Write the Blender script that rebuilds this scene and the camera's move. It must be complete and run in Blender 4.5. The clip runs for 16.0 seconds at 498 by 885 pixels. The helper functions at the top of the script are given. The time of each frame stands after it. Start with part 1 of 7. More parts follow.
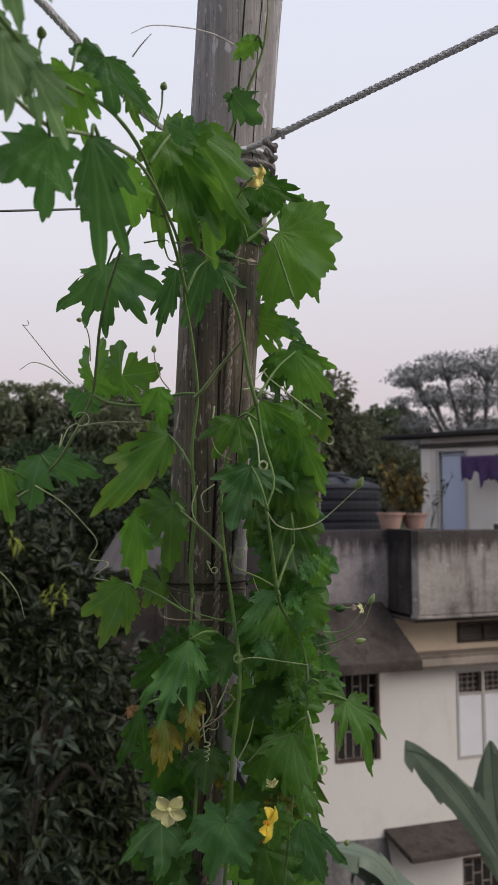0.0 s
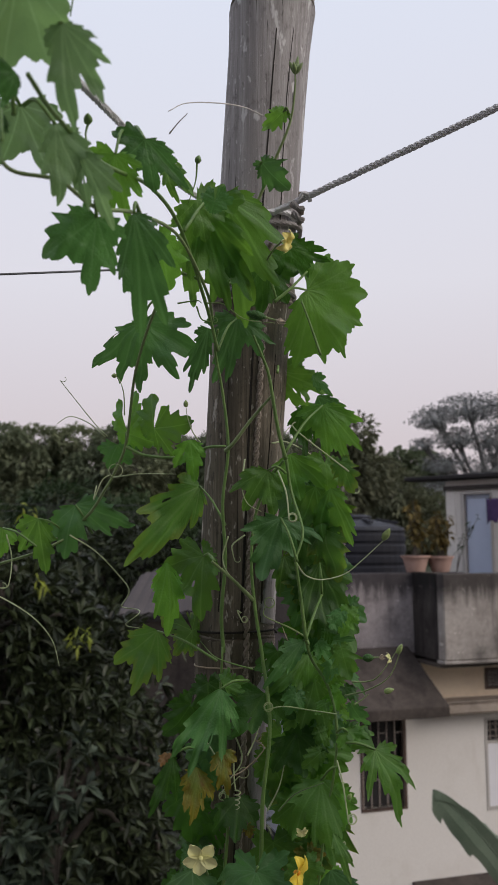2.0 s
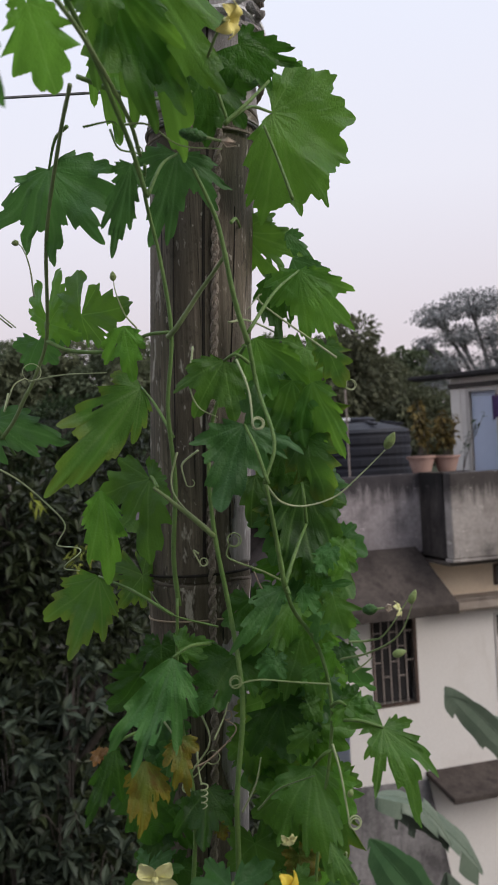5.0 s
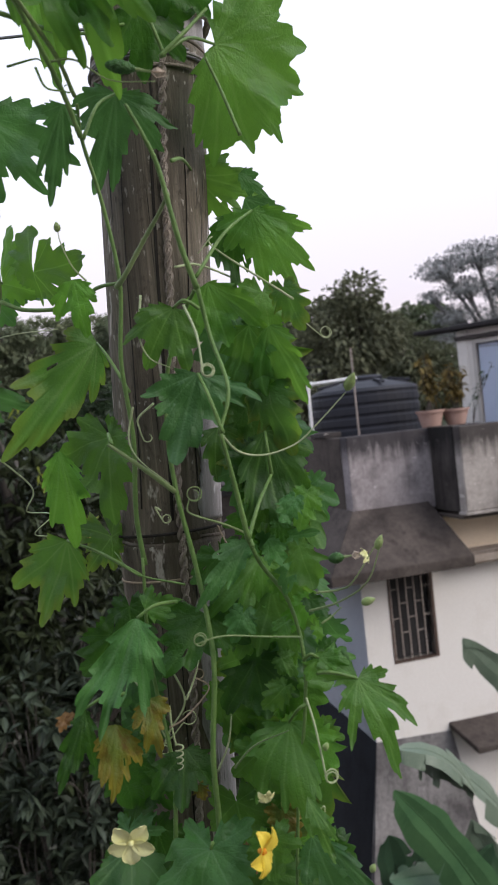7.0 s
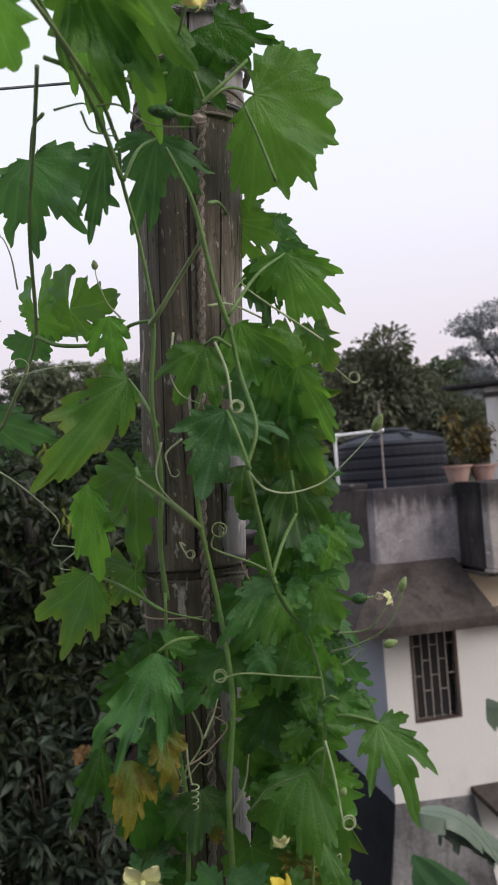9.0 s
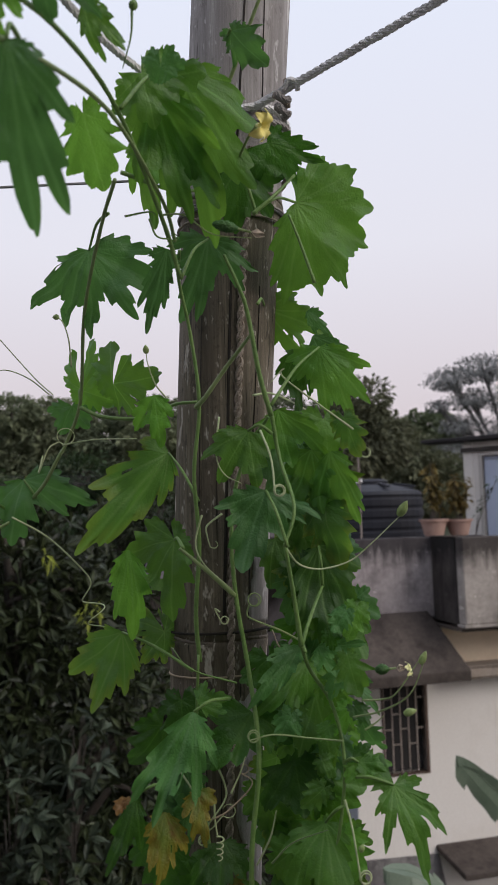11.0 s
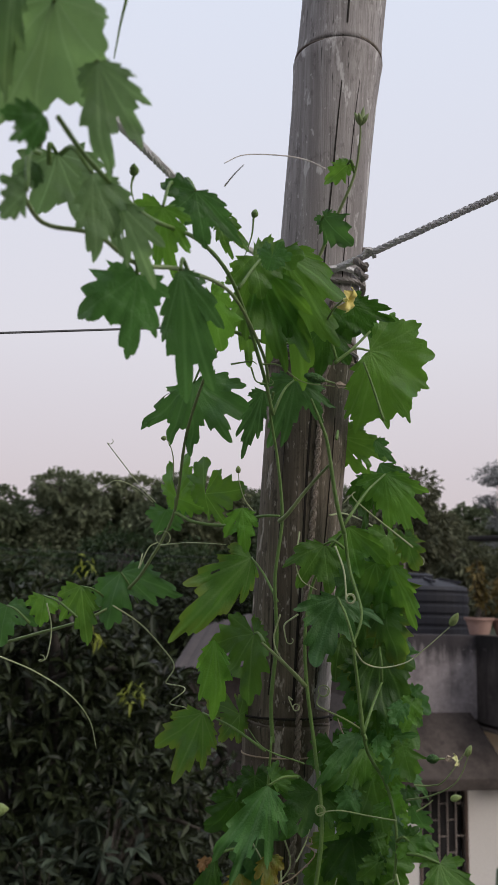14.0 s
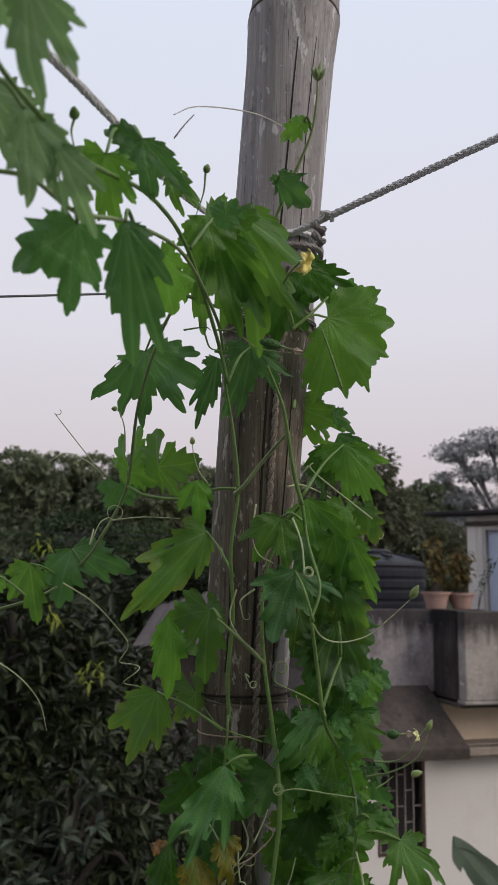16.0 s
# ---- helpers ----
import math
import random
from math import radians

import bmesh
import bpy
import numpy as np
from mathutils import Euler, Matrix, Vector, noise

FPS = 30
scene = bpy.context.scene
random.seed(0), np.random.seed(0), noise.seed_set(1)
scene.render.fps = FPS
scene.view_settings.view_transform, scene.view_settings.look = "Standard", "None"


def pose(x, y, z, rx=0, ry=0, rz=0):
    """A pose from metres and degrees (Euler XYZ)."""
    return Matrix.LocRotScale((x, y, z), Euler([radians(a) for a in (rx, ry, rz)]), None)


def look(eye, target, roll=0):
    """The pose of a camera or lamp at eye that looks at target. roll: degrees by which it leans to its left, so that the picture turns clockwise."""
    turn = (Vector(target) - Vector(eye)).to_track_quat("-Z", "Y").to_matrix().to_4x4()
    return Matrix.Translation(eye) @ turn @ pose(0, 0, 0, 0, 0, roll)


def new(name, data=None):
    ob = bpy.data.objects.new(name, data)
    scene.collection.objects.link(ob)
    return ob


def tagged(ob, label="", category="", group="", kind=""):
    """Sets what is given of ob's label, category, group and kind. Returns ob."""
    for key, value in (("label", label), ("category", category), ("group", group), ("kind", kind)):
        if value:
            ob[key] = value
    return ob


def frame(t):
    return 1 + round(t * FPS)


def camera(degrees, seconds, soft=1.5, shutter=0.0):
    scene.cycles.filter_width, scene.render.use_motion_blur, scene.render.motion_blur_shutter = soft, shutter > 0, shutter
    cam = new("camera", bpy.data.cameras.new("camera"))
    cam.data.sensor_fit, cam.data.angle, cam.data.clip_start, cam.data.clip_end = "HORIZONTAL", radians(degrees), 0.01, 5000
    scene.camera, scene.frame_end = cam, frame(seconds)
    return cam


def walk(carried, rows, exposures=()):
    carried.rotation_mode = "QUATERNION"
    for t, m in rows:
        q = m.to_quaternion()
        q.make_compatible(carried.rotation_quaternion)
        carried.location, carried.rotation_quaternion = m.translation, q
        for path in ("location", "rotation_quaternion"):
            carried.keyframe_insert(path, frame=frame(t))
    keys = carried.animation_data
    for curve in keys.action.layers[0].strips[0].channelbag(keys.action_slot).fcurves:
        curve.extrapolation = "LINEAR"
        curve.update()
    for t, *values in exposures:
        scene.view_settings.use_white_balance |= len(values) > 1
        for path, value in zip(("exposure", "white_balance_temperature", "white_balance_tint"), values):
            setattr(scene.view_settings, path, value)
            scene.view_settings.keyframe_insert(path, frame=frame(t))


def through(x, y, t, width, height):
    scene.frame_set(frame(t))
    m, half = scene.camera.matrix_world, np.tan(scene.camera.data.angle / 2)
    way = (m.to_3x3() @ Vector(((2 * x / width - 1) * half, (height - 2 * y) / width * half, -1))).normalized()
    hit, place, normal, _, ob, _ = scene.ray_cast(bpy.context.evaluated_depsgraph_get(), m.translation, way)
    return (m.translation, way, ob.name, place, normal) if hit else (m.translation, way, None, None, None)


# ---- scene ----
cam = camera(32.2, 16.0)
cam.data.dof.use_dof, cam.data.dof.focus_distance, cam.data.dof.aperture_fstop = True, 0.76, 25.0
PATH = [
    (0, (0.0000, 0.0000, 7.0000), (0.0061, 1.9941, 7.1529), -0.41),
    (0.5, (0.0001, -0.0010, 7.0030), (-0.0014, 1.9924, 7.1651), -0.21),
    (1, (-0.0009, -0.0060, 7.0040), (-0.0228, 1.9858, 7.1841), -0.51),
    (1.5, (-0.0040, -0.0149, 7.0052), (-0.0396, 1.9733, 7.2188), -0.51),
    (2, (-0.0051, -0.0239, 7.0072), (-0.0523, 1.9599, 7.2564), -0.32),
    (2.5, (-0.0000, -0.0190, 7.0060), (-0.0540, 1.9640, 7.2604), -0.32),
    (3, (0.0064, 0.0079, 7.0057), (-0.0530, 1.9948, 7.2264), -0.71),
    (3.5, (0.0077, 0.0339, 7.0057), (-0.0423, 2.0257, 7.1798), -1.61),
    (4, (0.0147, 0.0768, 7.0124), (-0.0405, 2.0723, 7.1348), -2.10),
    (4.2, (0.0134, 0.1078, 7.0185), (-0.0328, 2.1050, 7.1134), -2.10),
    (6.3, (0.0452, 0.2013, 7.0042), (-0.0656, 2.1982, 6.9856), -4.70),
    (6.5, (0.0463, 0.2013, 7.0051), (-0.0572, 2.1983, 6.9693), -5.10),
    (7, (0.0542, 0.2022, 7.0018), (-0.0396, 2.1996, 6.9595), -6.00),
    (7.5, (0.0541, 0.2002, 7.0008), (-0.0361, 2.1980, 6.9724), -6.40),
    (8, (0.0491, 0.1983, 7.0020), (-0.0402, 2.1963, 6.9936), -5.90),
    (8.2, (0.0541, 0.1992, 7.0008), (-0.0638, 2.1957, 7.0046), -5.40),
    (10.3, (0.0374, 0.1855, 6.9905), (-0.0641, 2.1761, 7.1547), -2.30),
    (10.5, (0.0260, 0.1656, 7.0130), (-0.0541, 2.1603, 7.1352), -2.30),
    (11, (0.0178, 0.1418, 7.0173), (-0.0663, 2.1324, 7.1918), -1.71),
    (11.5, (0.0196, 0.1157, 7.0202), (-0.0700, 2.1022, 7.2350), -1.21),
    (12, (0.0121, 0.0828, 7.0215), (-0.0748, 2.0643, 7.2792), -0.52),
    (12.5, (0.0090, 0.0719, 7.0237), (-0.1084, 2.0497, 7.2967), 0.28),
    (13, (0.0051, 0.0649, 7.0268), (-0.1636, 2.0359, 7.3218), 0.78),
    (13.5, (0.0028, 0.0430, 7.0299), (-0.1830, 2.0046, 7.3725), 1.08),
    (14, (-0.0025, 0.0251, 7.0281), (-0.1904, 1.9819, 7.3959), 1.47),
    (14.5, (-0.0057, 0.0141, 7.0282), (-0.1882, 1.9698, 7.4048), 1.57),
    (15, (-0.0120, -0.0048, 7.0275), (-0.1779, 1.9488, 7.4224), 1.56),
    (15.5, (-0.0109, 0.0052, 7.0265), (-0.1438, 1.9622, 7.4170), 1.36),
    (16, (-0.0012, 0.0520, 7.0261), (-0.0938, 2.0241, 7.3461), 0.67),
]
walk(cam, [(t, look(eye, target, roll)) for t, eye, target, roll in PATH], [(0, 0.02, 6500, 10), (1, -0.05, 6500, 10), (4.2, -0.02, 6450, 10), (6.3, 0.53, 6220, 10), (7, 0.54, 6180, 10), (8.2, 0.40, 6220, 10), (10.3, 0.20, 6400, 10), (12, -0.06, 6450, 10), (13.5, -0.06, 6520, 10), (16, -0.05, 6480, 10)])

# ---- world and light ----
def build_world():
    w = bpy.data.worlds.new("dusk_sky")
    scene.world = w
    w.use_nodes = True
    nt = w.node_tree
    nt.nodes.clear()
    out, bg = nt.nodes.new("ShaderNodeOutputWorld"), nt.nodes.new("ShaderNodeBackground")
    tc, sep = nt.nodes.new("ShaderNodeTexCoord"), nt.nodes.new("ShaderNodeSeparateXYZ")
    ramp, mix, sky, gain = (nt.nodes.new("ShaderNodeValToRGB"), nt.nodes.new("ShaderNodeMix"),
                            nt.nodes.new("ShaderNodeTexSky"), nt.nodes.new("ShaderNodeMix"))
    sky.sky_type, sky.sun_disc = "NISHITA", False
    sky.sun_elevation, sky.sun_rotation, sky.dust_density = radians(33), radians(122), 4.0
    cr = ramp.color_ramp
    cr.elements[0].position, cr.elements[0].color = 0.0, (*SKY_LOW, 1)
    cr.elements[1].position, cr.elements[1].color = 0.62, (*SKY_HIGH, 1)
    for pos, col in ((0.10, SKY_BAND), (0.30, SKY_MID)):
        cr.elements.new(pos).color = (*col, 1)
    gain.data_type, gain.blend_type = "RGBA", "MULTIPLY"
    gain.inputs[0].default_value = 1.0
    gain.inputs[7].default_value = (0.12, 0.12, 0.12, 1)
    mix.data_type = "RGBA"
    mix.inputs[0].default_value = 0.06
    nt.links.new(tc.outputs["Generated"], sep.inputs[0])
    nt.links.new(sep.outputs[2], ramp.inputs[0])
    nt.links.new(sky.outputs[0], gain.inputs[6])
    nt.links.new(ramp.outputs[0], mix.inputs[6])
    nt.links.new(gain.outputs[2], mix.inputs[7])
    nt.links.new(mix.outputs[2], bg.inputs[0])
    bg.inputs[1].default_value = SKY_GAIN
    nt.links.new(bg.outputs[0], out.inputs[0])
    data = bpy.data.lights.new("sun", "SUN")
    data.energy, data.angle, data.color = SUN, radians(40), (1.0, 0.90, 0.80)
    sun = new("sun", data)
    sun.matrix_world = look((0, 0, 30), (-21, 13, 30 - 25 * math.tan(radians(33))))


SKY_LOW, SKY_BAND, SKY_MID, SKY_HIGH = (0.48, 0.41, 0.42), (0.57, 0.50, 0.525), (0.66, 0.645, 0.70), (0.66, 0.70, 0.81)
SKY_GAIN, SUN = 1.2, 1.6
build_world()


# ---- materials ----
class Nodes:
    """A node tree with short ways to add and join nodes."""

    def __init__(self, name):
        self.mat = bpy.data.materials.new(name)
        self.mat.use_nodes = True
        self.nt = self.mat.node_tree
        self.bsdf = self.nt.nodes["Principled BSDF"]
        self.out = self.nt.nodes["Material Output"]
        self.tc = self.nt.nodes.new("ShaderNodeTexCoord")

    def add(self, kind):
        return self.nt.nodes.new("ShaderNode" + kind)

    def join(self, a, b):
        self.nt.links.new(a, b)

    def noise(self, scale, detail=4, rough=0.55, stretch=(1, 1, 1), coord="Object"):
        mp, n = self.add("Mapping"), self.add("TexNoise")
        mp.inputs["Scale"].default_value = stretch
        n.inputs["Scale"].default_value, n.inputs["Detail"].default_value = scale, detail
        n.inputs["Roughness"].default_value = rough
        self.join(self.tc.outputs[coord], mp.inputs[0])
        self.join(mp.outputs[0], n.inputs["Vector"])
        return n.outputs["Fac"]

    def ramp(self, fac, stops):
        r = self.add("ValToRGB")
        els = r.color_ramp.elements
        els[0].position, els[0].color = stops[0][0], (*stops[0][1], 1)
        els[1].position, els[1].color = stops[-1][0], (*stops[-1][1], 1)
        for p, col in stops[1:-1]:
            els.new(p).color = (*col, 1)
        self.join(fac, r.inputs[0])
        return r.outputs[0]

    def blend(self, fac, a, b, how="MIX"):
        m = self.add("Mix")
        m.data_type, m.blend_type = "RGBA", how
        for v, i in ((fac, 0), (a, 6), (b, 7)):
            if isinstance(v, (int, float)):
                m.inputs[i].default_value = v
            elif isinstance(v, tuple):
                m.inputs[i].default_value = (*v, 1)
            else:
                self.join(v, m.inputs[i])
        return m.outputs[2]

    def bump(self, height, strength=0.3, distance=0.01):
        b = self.add("Bump")
        b.inputs["Strength"].default_value, b.inputs["Distance"].default_value = strength, distance
        self.join(height, b.inputs["Height"])
        return b.outputs[0]

    def finish(self, color, rough=0.6, normal=None, metal=0.0, spec=0.4):
        self.join(color, self.bsdf.inputs["Base Color"])
        self.bsdf.inputs["Roughness"].default_value = rough
        self.bsdf.inputs["Metallic"].default_value = metal
        self.bsdf.inputs["Specular IOR Level"].default_value = spec
        if normal:
            self.join(normal, self.bsdf.inputs["Normal"])
        return self.mat


def plain(name, c1, c2, scale=6, rough=0.6, bump=0.15, fine=60, metal=0.0, spec=0.4, stretch=(1, 1, 1)):
    """Two tones in broad patches with a fine grain over them."""
    n = Nodes(name)
    big, small = n.noise(scale, 5, 0.6, stretch), n.noise(fine, 3, 0.6, stretch)
    col = n.blend(0.35, n.ramp(big, [(0.3, c1), (0.7, c2)]), n.ramp(small, [(0.3, c1), (0.7, c2)]))
    return n.finish(col, rough, n.bump(small, bump, 0.01), metal, spec)


def stained(name, base, base2, stain, amount=0.5, scale=1.2, rough=0.85, drip=0.25, bump=0.3):
    """Weathered plaster or concrete: broad patches, dark runs down the face, fine grain."""
    n = Nodes(name)
    patch = n.noise(scale, 6, 0.65)
    runs = n.noise(scale * 4, 5, 0.65, (1, 1, drip))
    fine = n.noise(45, 4, 0.6)
    col = n.ramp(fine, [(0.3, base), (0.75, base2)])
    lo = 0.62 - 0.3 * amount
    m1 = n.ramp(patch, [(lo, (0, 0, 0)), (lo + 0.22, (1, 1, 1))])
    m2 = n.ramp(runs, [(lo + 0.06, (0, 0, 0)), (lo + 0.24, (1, 1, 1))])
    col = n.blend(n.blend(0.5, m1, m2, "MIX"), col, stain)
    return n.finish(col, rough, n.bump(fine, bump, 0.01), 0, 0.25)


def parapet_material(name, low, high, stain, amount, top=None):
    """Old rendered concrete: clouded patches, black algae in blots and in runs down from the coping, worn pale specks."""
    n = Nodes(name)
    cloud, blot = n.noise(2.3, 7, 0.62), n.noise(1.15, 6, 0.68)
    runs, grit, speck = n.noise(7.5, 5, 0.62, (1, 1, 0.10)), n.noise(22, 5, 0.7), n.noise(9, 6, 0.75)
    col = n.ramp(n.blend(0.3, cloud, grit), [(0.36, low), (0.64, high)])
    col = n.blend(n.ramp(blot, [(amount, (0, 0, 0)), (amount + 0.16, (0.85, 0.85, 0.85))]), col, stain)
    col = n.blend(n.ramp(runs, [(amount + 0.04, (0, 0, 0)), (amount + 0.20, (0.6, 0.6, 0.6))]), col, stain)
    if top:
        sep, near = n.add("SeparateXYZ"), n.add("MapRange")
        n.join(n.tc.outputs["Object"], sep.inputs[0])
        n.join(sep.outputs[2], near.inputs[0])
        near.inputs[1].default_value, near.inputs[2].default_value = top - 0.75, top
        drips = n.blend(0.5, n.noise(13, 5, 0.7, (1, 1, 0.07)), n.noise(3.1, 5, 0.7, (1, 1, 0.3)))
        drips = n.blend(1.0, drips, near.outputs[0], "MULTIPLY")
        col = n.blend(n.ramp(drips, [(0.27, (0, 0, 0)), (0.40, (0.88, 0.88, 0.88))]), col, stain)
        pale = n.noise(5.5, 6, 0.7, (1, 1, 2.2))
        col = n.blend(n.ramp(pale, [(0.63, (0, 0, 0)), (0.70, (0.7, 0.7, 0.7))]), col, tuple(min(1, 1.7 * c) for c in high))
    col = n.blend(n.ramp(speck, [(0.68, (0, 0, 0)), (0.74, (0.5, 0.5, 0.5))]), col, high)
    return n.finish(col, 0.92, n.bump(grit, 0.4, 0.012), 0, 0.2)


def leaf_material(name, dark, light, veins, through, edge=None, spots=None, gloss=0.44, edge_from=0.74):
    """A thin leaf: veins from the mesh, blotches, light passing through."""
    n = Nodes(name)
    at, info = n.add("Attribute"), n.add("ObjectInfo")
    at.attribute_name = "vein"
    ed = n.add("Attribute")
    ed.attribute_name = "reach"
    blotch, fine = n.noise(28, 4, 0.6), n.noise(240, 3, 0.6)
    col = n.ramp(blotch, [(0.3, dark), (0.72, light)])
    col = n.blend(0.25, col, n.ramp(fine, [(0.3, dark), (0.7, light)]))
    tone = n.ramp(info.outputs["Random"], [(0.0, (0.46, 0.52, 0.60)), (0.5, (0.94, 0.96, 0.97)), (1.0, (1.30, 1.38, 1.08))])
    col = n.blend(1.0, col, tone, "MULTIPLY")
    if edge:
        col = n.blend(n.ramp(ed.outputs["Fac"], [(edge_from, (0, 0, 0)), (1.0, (0.75, 0.75, 0.75))]), col, edge)
    if spots:
        col = n.blend(n.ramp(n.noise(34, 5, 0.7), [(0.56, (0, 0, 0)), (0.66, (1, 1, 1))]), col, spots)
    vein = n.ramp(at.outputs["Fac"], [(0.0, (0.6, 0.6, 0.6)), (0.06, (0, 0, 0))])
    col = n.blend(vein, col, veins)
    patch = n.ramp(n.noise(14, 3, 0.6), [(0.35, (0.74, 0.78, 0.80)), (0.68, (1.22, 1.18, 1.05))])
    col = n.blend(1.0, col, patch, "MULTIPLY")
    n.join(col, n.bsdf.inputs["Base Color"])
    n.bsdf.inputs["Roughness"].default_value = gloss
    n.bsdf.inputs["Specular IOR Level"].default_value = 0.5
    rise, fall, wave, fine_rib = n.add("Math"), n.add("Math"), n.add("Math"), n.add("Math")
    for node, how in ((rise, "MULTIPLY"), (fall, "MULTIPLY_ADD"), (wave, "SINE"), (fine_rib, "ABSOLUTE")):
        node.operation = how
    rise.inputs[1].default_value, fall.inputs[1].default_value = 15.0, -6.0
    n.join(ed.outputs["Fac"], rise.inputs[0])
    n.join(at.outputs["Fac"], fall.inputs[0])
    n.join(rise.outputs[0], fall.inputs[2])
    n.join(fall.outputs[0], wave.inputs[0])
    n.join(wave.outputs[0], fine_rib.inputs[0])
    cell = n.add("TexVoronoi")
    cell.feature = "DISTANCE_TO_EDGE"
    cell.inputs["Scale"].default_value = 330.0
    n.join(n.tc.outputs["Object"], cell.inputs["Vector"])
    net = n.ramp(cell.outputs["Distance"], [(0.0, (0, 0, 0)), (0.22, (1, 1, 1))])
    hgt = n.blend(0.22, n.noise(70, 4, 0.6), net)
    hgt = n.blend(0.18, hgt, fine_rib.outputs[0])
    nrm = n.bump(hgt, 0.5, 0.0022)
    n.join(nrm, n.bsdf.inputs["Normal"])
    tr, ms = n.add("BsdfTranslucent"), n.add("MixShader")
    n.join(n.blend(0.75, col, through, "MIX"), tr.inputs[0])
    ms.inputs[0].default_value = 0.47
    n.join(n.bsdf.outputs[0], ms.inputs[1])
    n.join(tr.outputs[0], ms.inputs[2])
    n.join(ms.outputs[0], n.out.inputs[0])
    return n.mat


def foliage_material(name, dark, light, gloss=0.5, through=0.25):
    """Leaves of trees: every leaf its own tone."""
    n = Nodes(name)
    geo = n.add("NewGeometry")
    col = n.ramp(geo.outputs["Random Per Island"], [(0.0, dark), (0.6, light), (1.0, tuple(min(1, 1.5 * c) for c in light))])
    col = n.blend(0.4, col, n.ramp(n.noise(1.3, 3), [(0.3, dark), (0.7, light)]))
    info = n.add("ObjectInfo")
    col = n.blend(1.0, col, n.ramp(info.outputs["Random"], [(0.0, (0.84, 0.88, 0.80)), (0.5, (1.0, 1.0, 1.0)), (1.0, (1.20, 1.14, 1.08))]), "MULTIPLY")
    n.join(col, n.bsdf.inputs["Base Color"])
    n.bsdf.inputs["Roughness"].default_value = gloss
    n.bsdf.inputs["Specular IOR Level"].default_value = 0.28
    tr, ms = n.add("BsdfTranslucent"), n.add("MixShader")
    n.join(col, tr.inputs[0])
    ms.inputs[0].default_value = through
    n.join(n.bsdf.outputs[0], ms.inputs[1])
    n.join(tr.outputs[0], ms.inputs[2])
    n.join(ms.outputs[0], n.out.inputs[0])
    return n.mat


def bamboo_material(name, deep, mid, pale, mould, flakes, cover):
    """Bamboo with fine fibres along its length, dark mould, hairline cracks and pale lichen flakes."""
    n = Nodes(name)
    fib = n.noise(10, 6, 0.8, (36, 36, 0.5))
    coarse = n.noise(10, 5, 0.7, (12, 12, 0.3))
    streak = n.noise(16, 4, 0.7, (3.5, 3.5, 0.16))
    big = n.noise(9, 4, 0.65, (1, 1, 0.45))
    spots = n.noise(110, 5, 0.75, (1, 1, 0.5))
    flake, chip = n.noise(58, 4, 0.65, (1.3, 1.3, 0.42)), n.noise(170, 3, 0.6, (1, 1, 0.55))
    col = n.ramp(n.blend(0.4, fib, coarse), [(0.32, deep), (0.5, mid), (0.68, pale)])
    col = n.blend(n.ramp(streak, [(0.42, (0, 0, 0)), (0.62, (0.7, 0.7, 0.7))]), col, mould)
    col = n.blend(n.ramp(big, [(0.60 - cover, (0, 0, 0)), (0.78 - cover, (0.6, 0.6, 0.6))]), col, mould)
    col = n.blend(n.ramp(spots, [(0.55, (0, 0, 0)), (0.66, (0.75, 0.75, 0.75))]), col, deep)
    crack = n.ramp(n.noise(12, 3, 0.6, (22, 22, 0.25)), [(0.31, (1, 1, 1)), (0.36, (0, 0, 0))])
    col = n.blend(crack, col, tuple(0.4 * c for c in deep))
    col = n.blend(n.ramp(flake, [(0.60, (0, 0, 0)), (0.66, (0.8, 0.8, 0.8))]), col, flakes)
    col = n.blend(n.ramp(chip, [(0.66, (0, 0, 0)), (0.70, (0.6, 0.6, 0.6))]), col, flakes)
    return n.finish(col, 0.68, n.bump(n.blend(0.5, fib, spots), 0.8, 0.002), 0, 0.3)


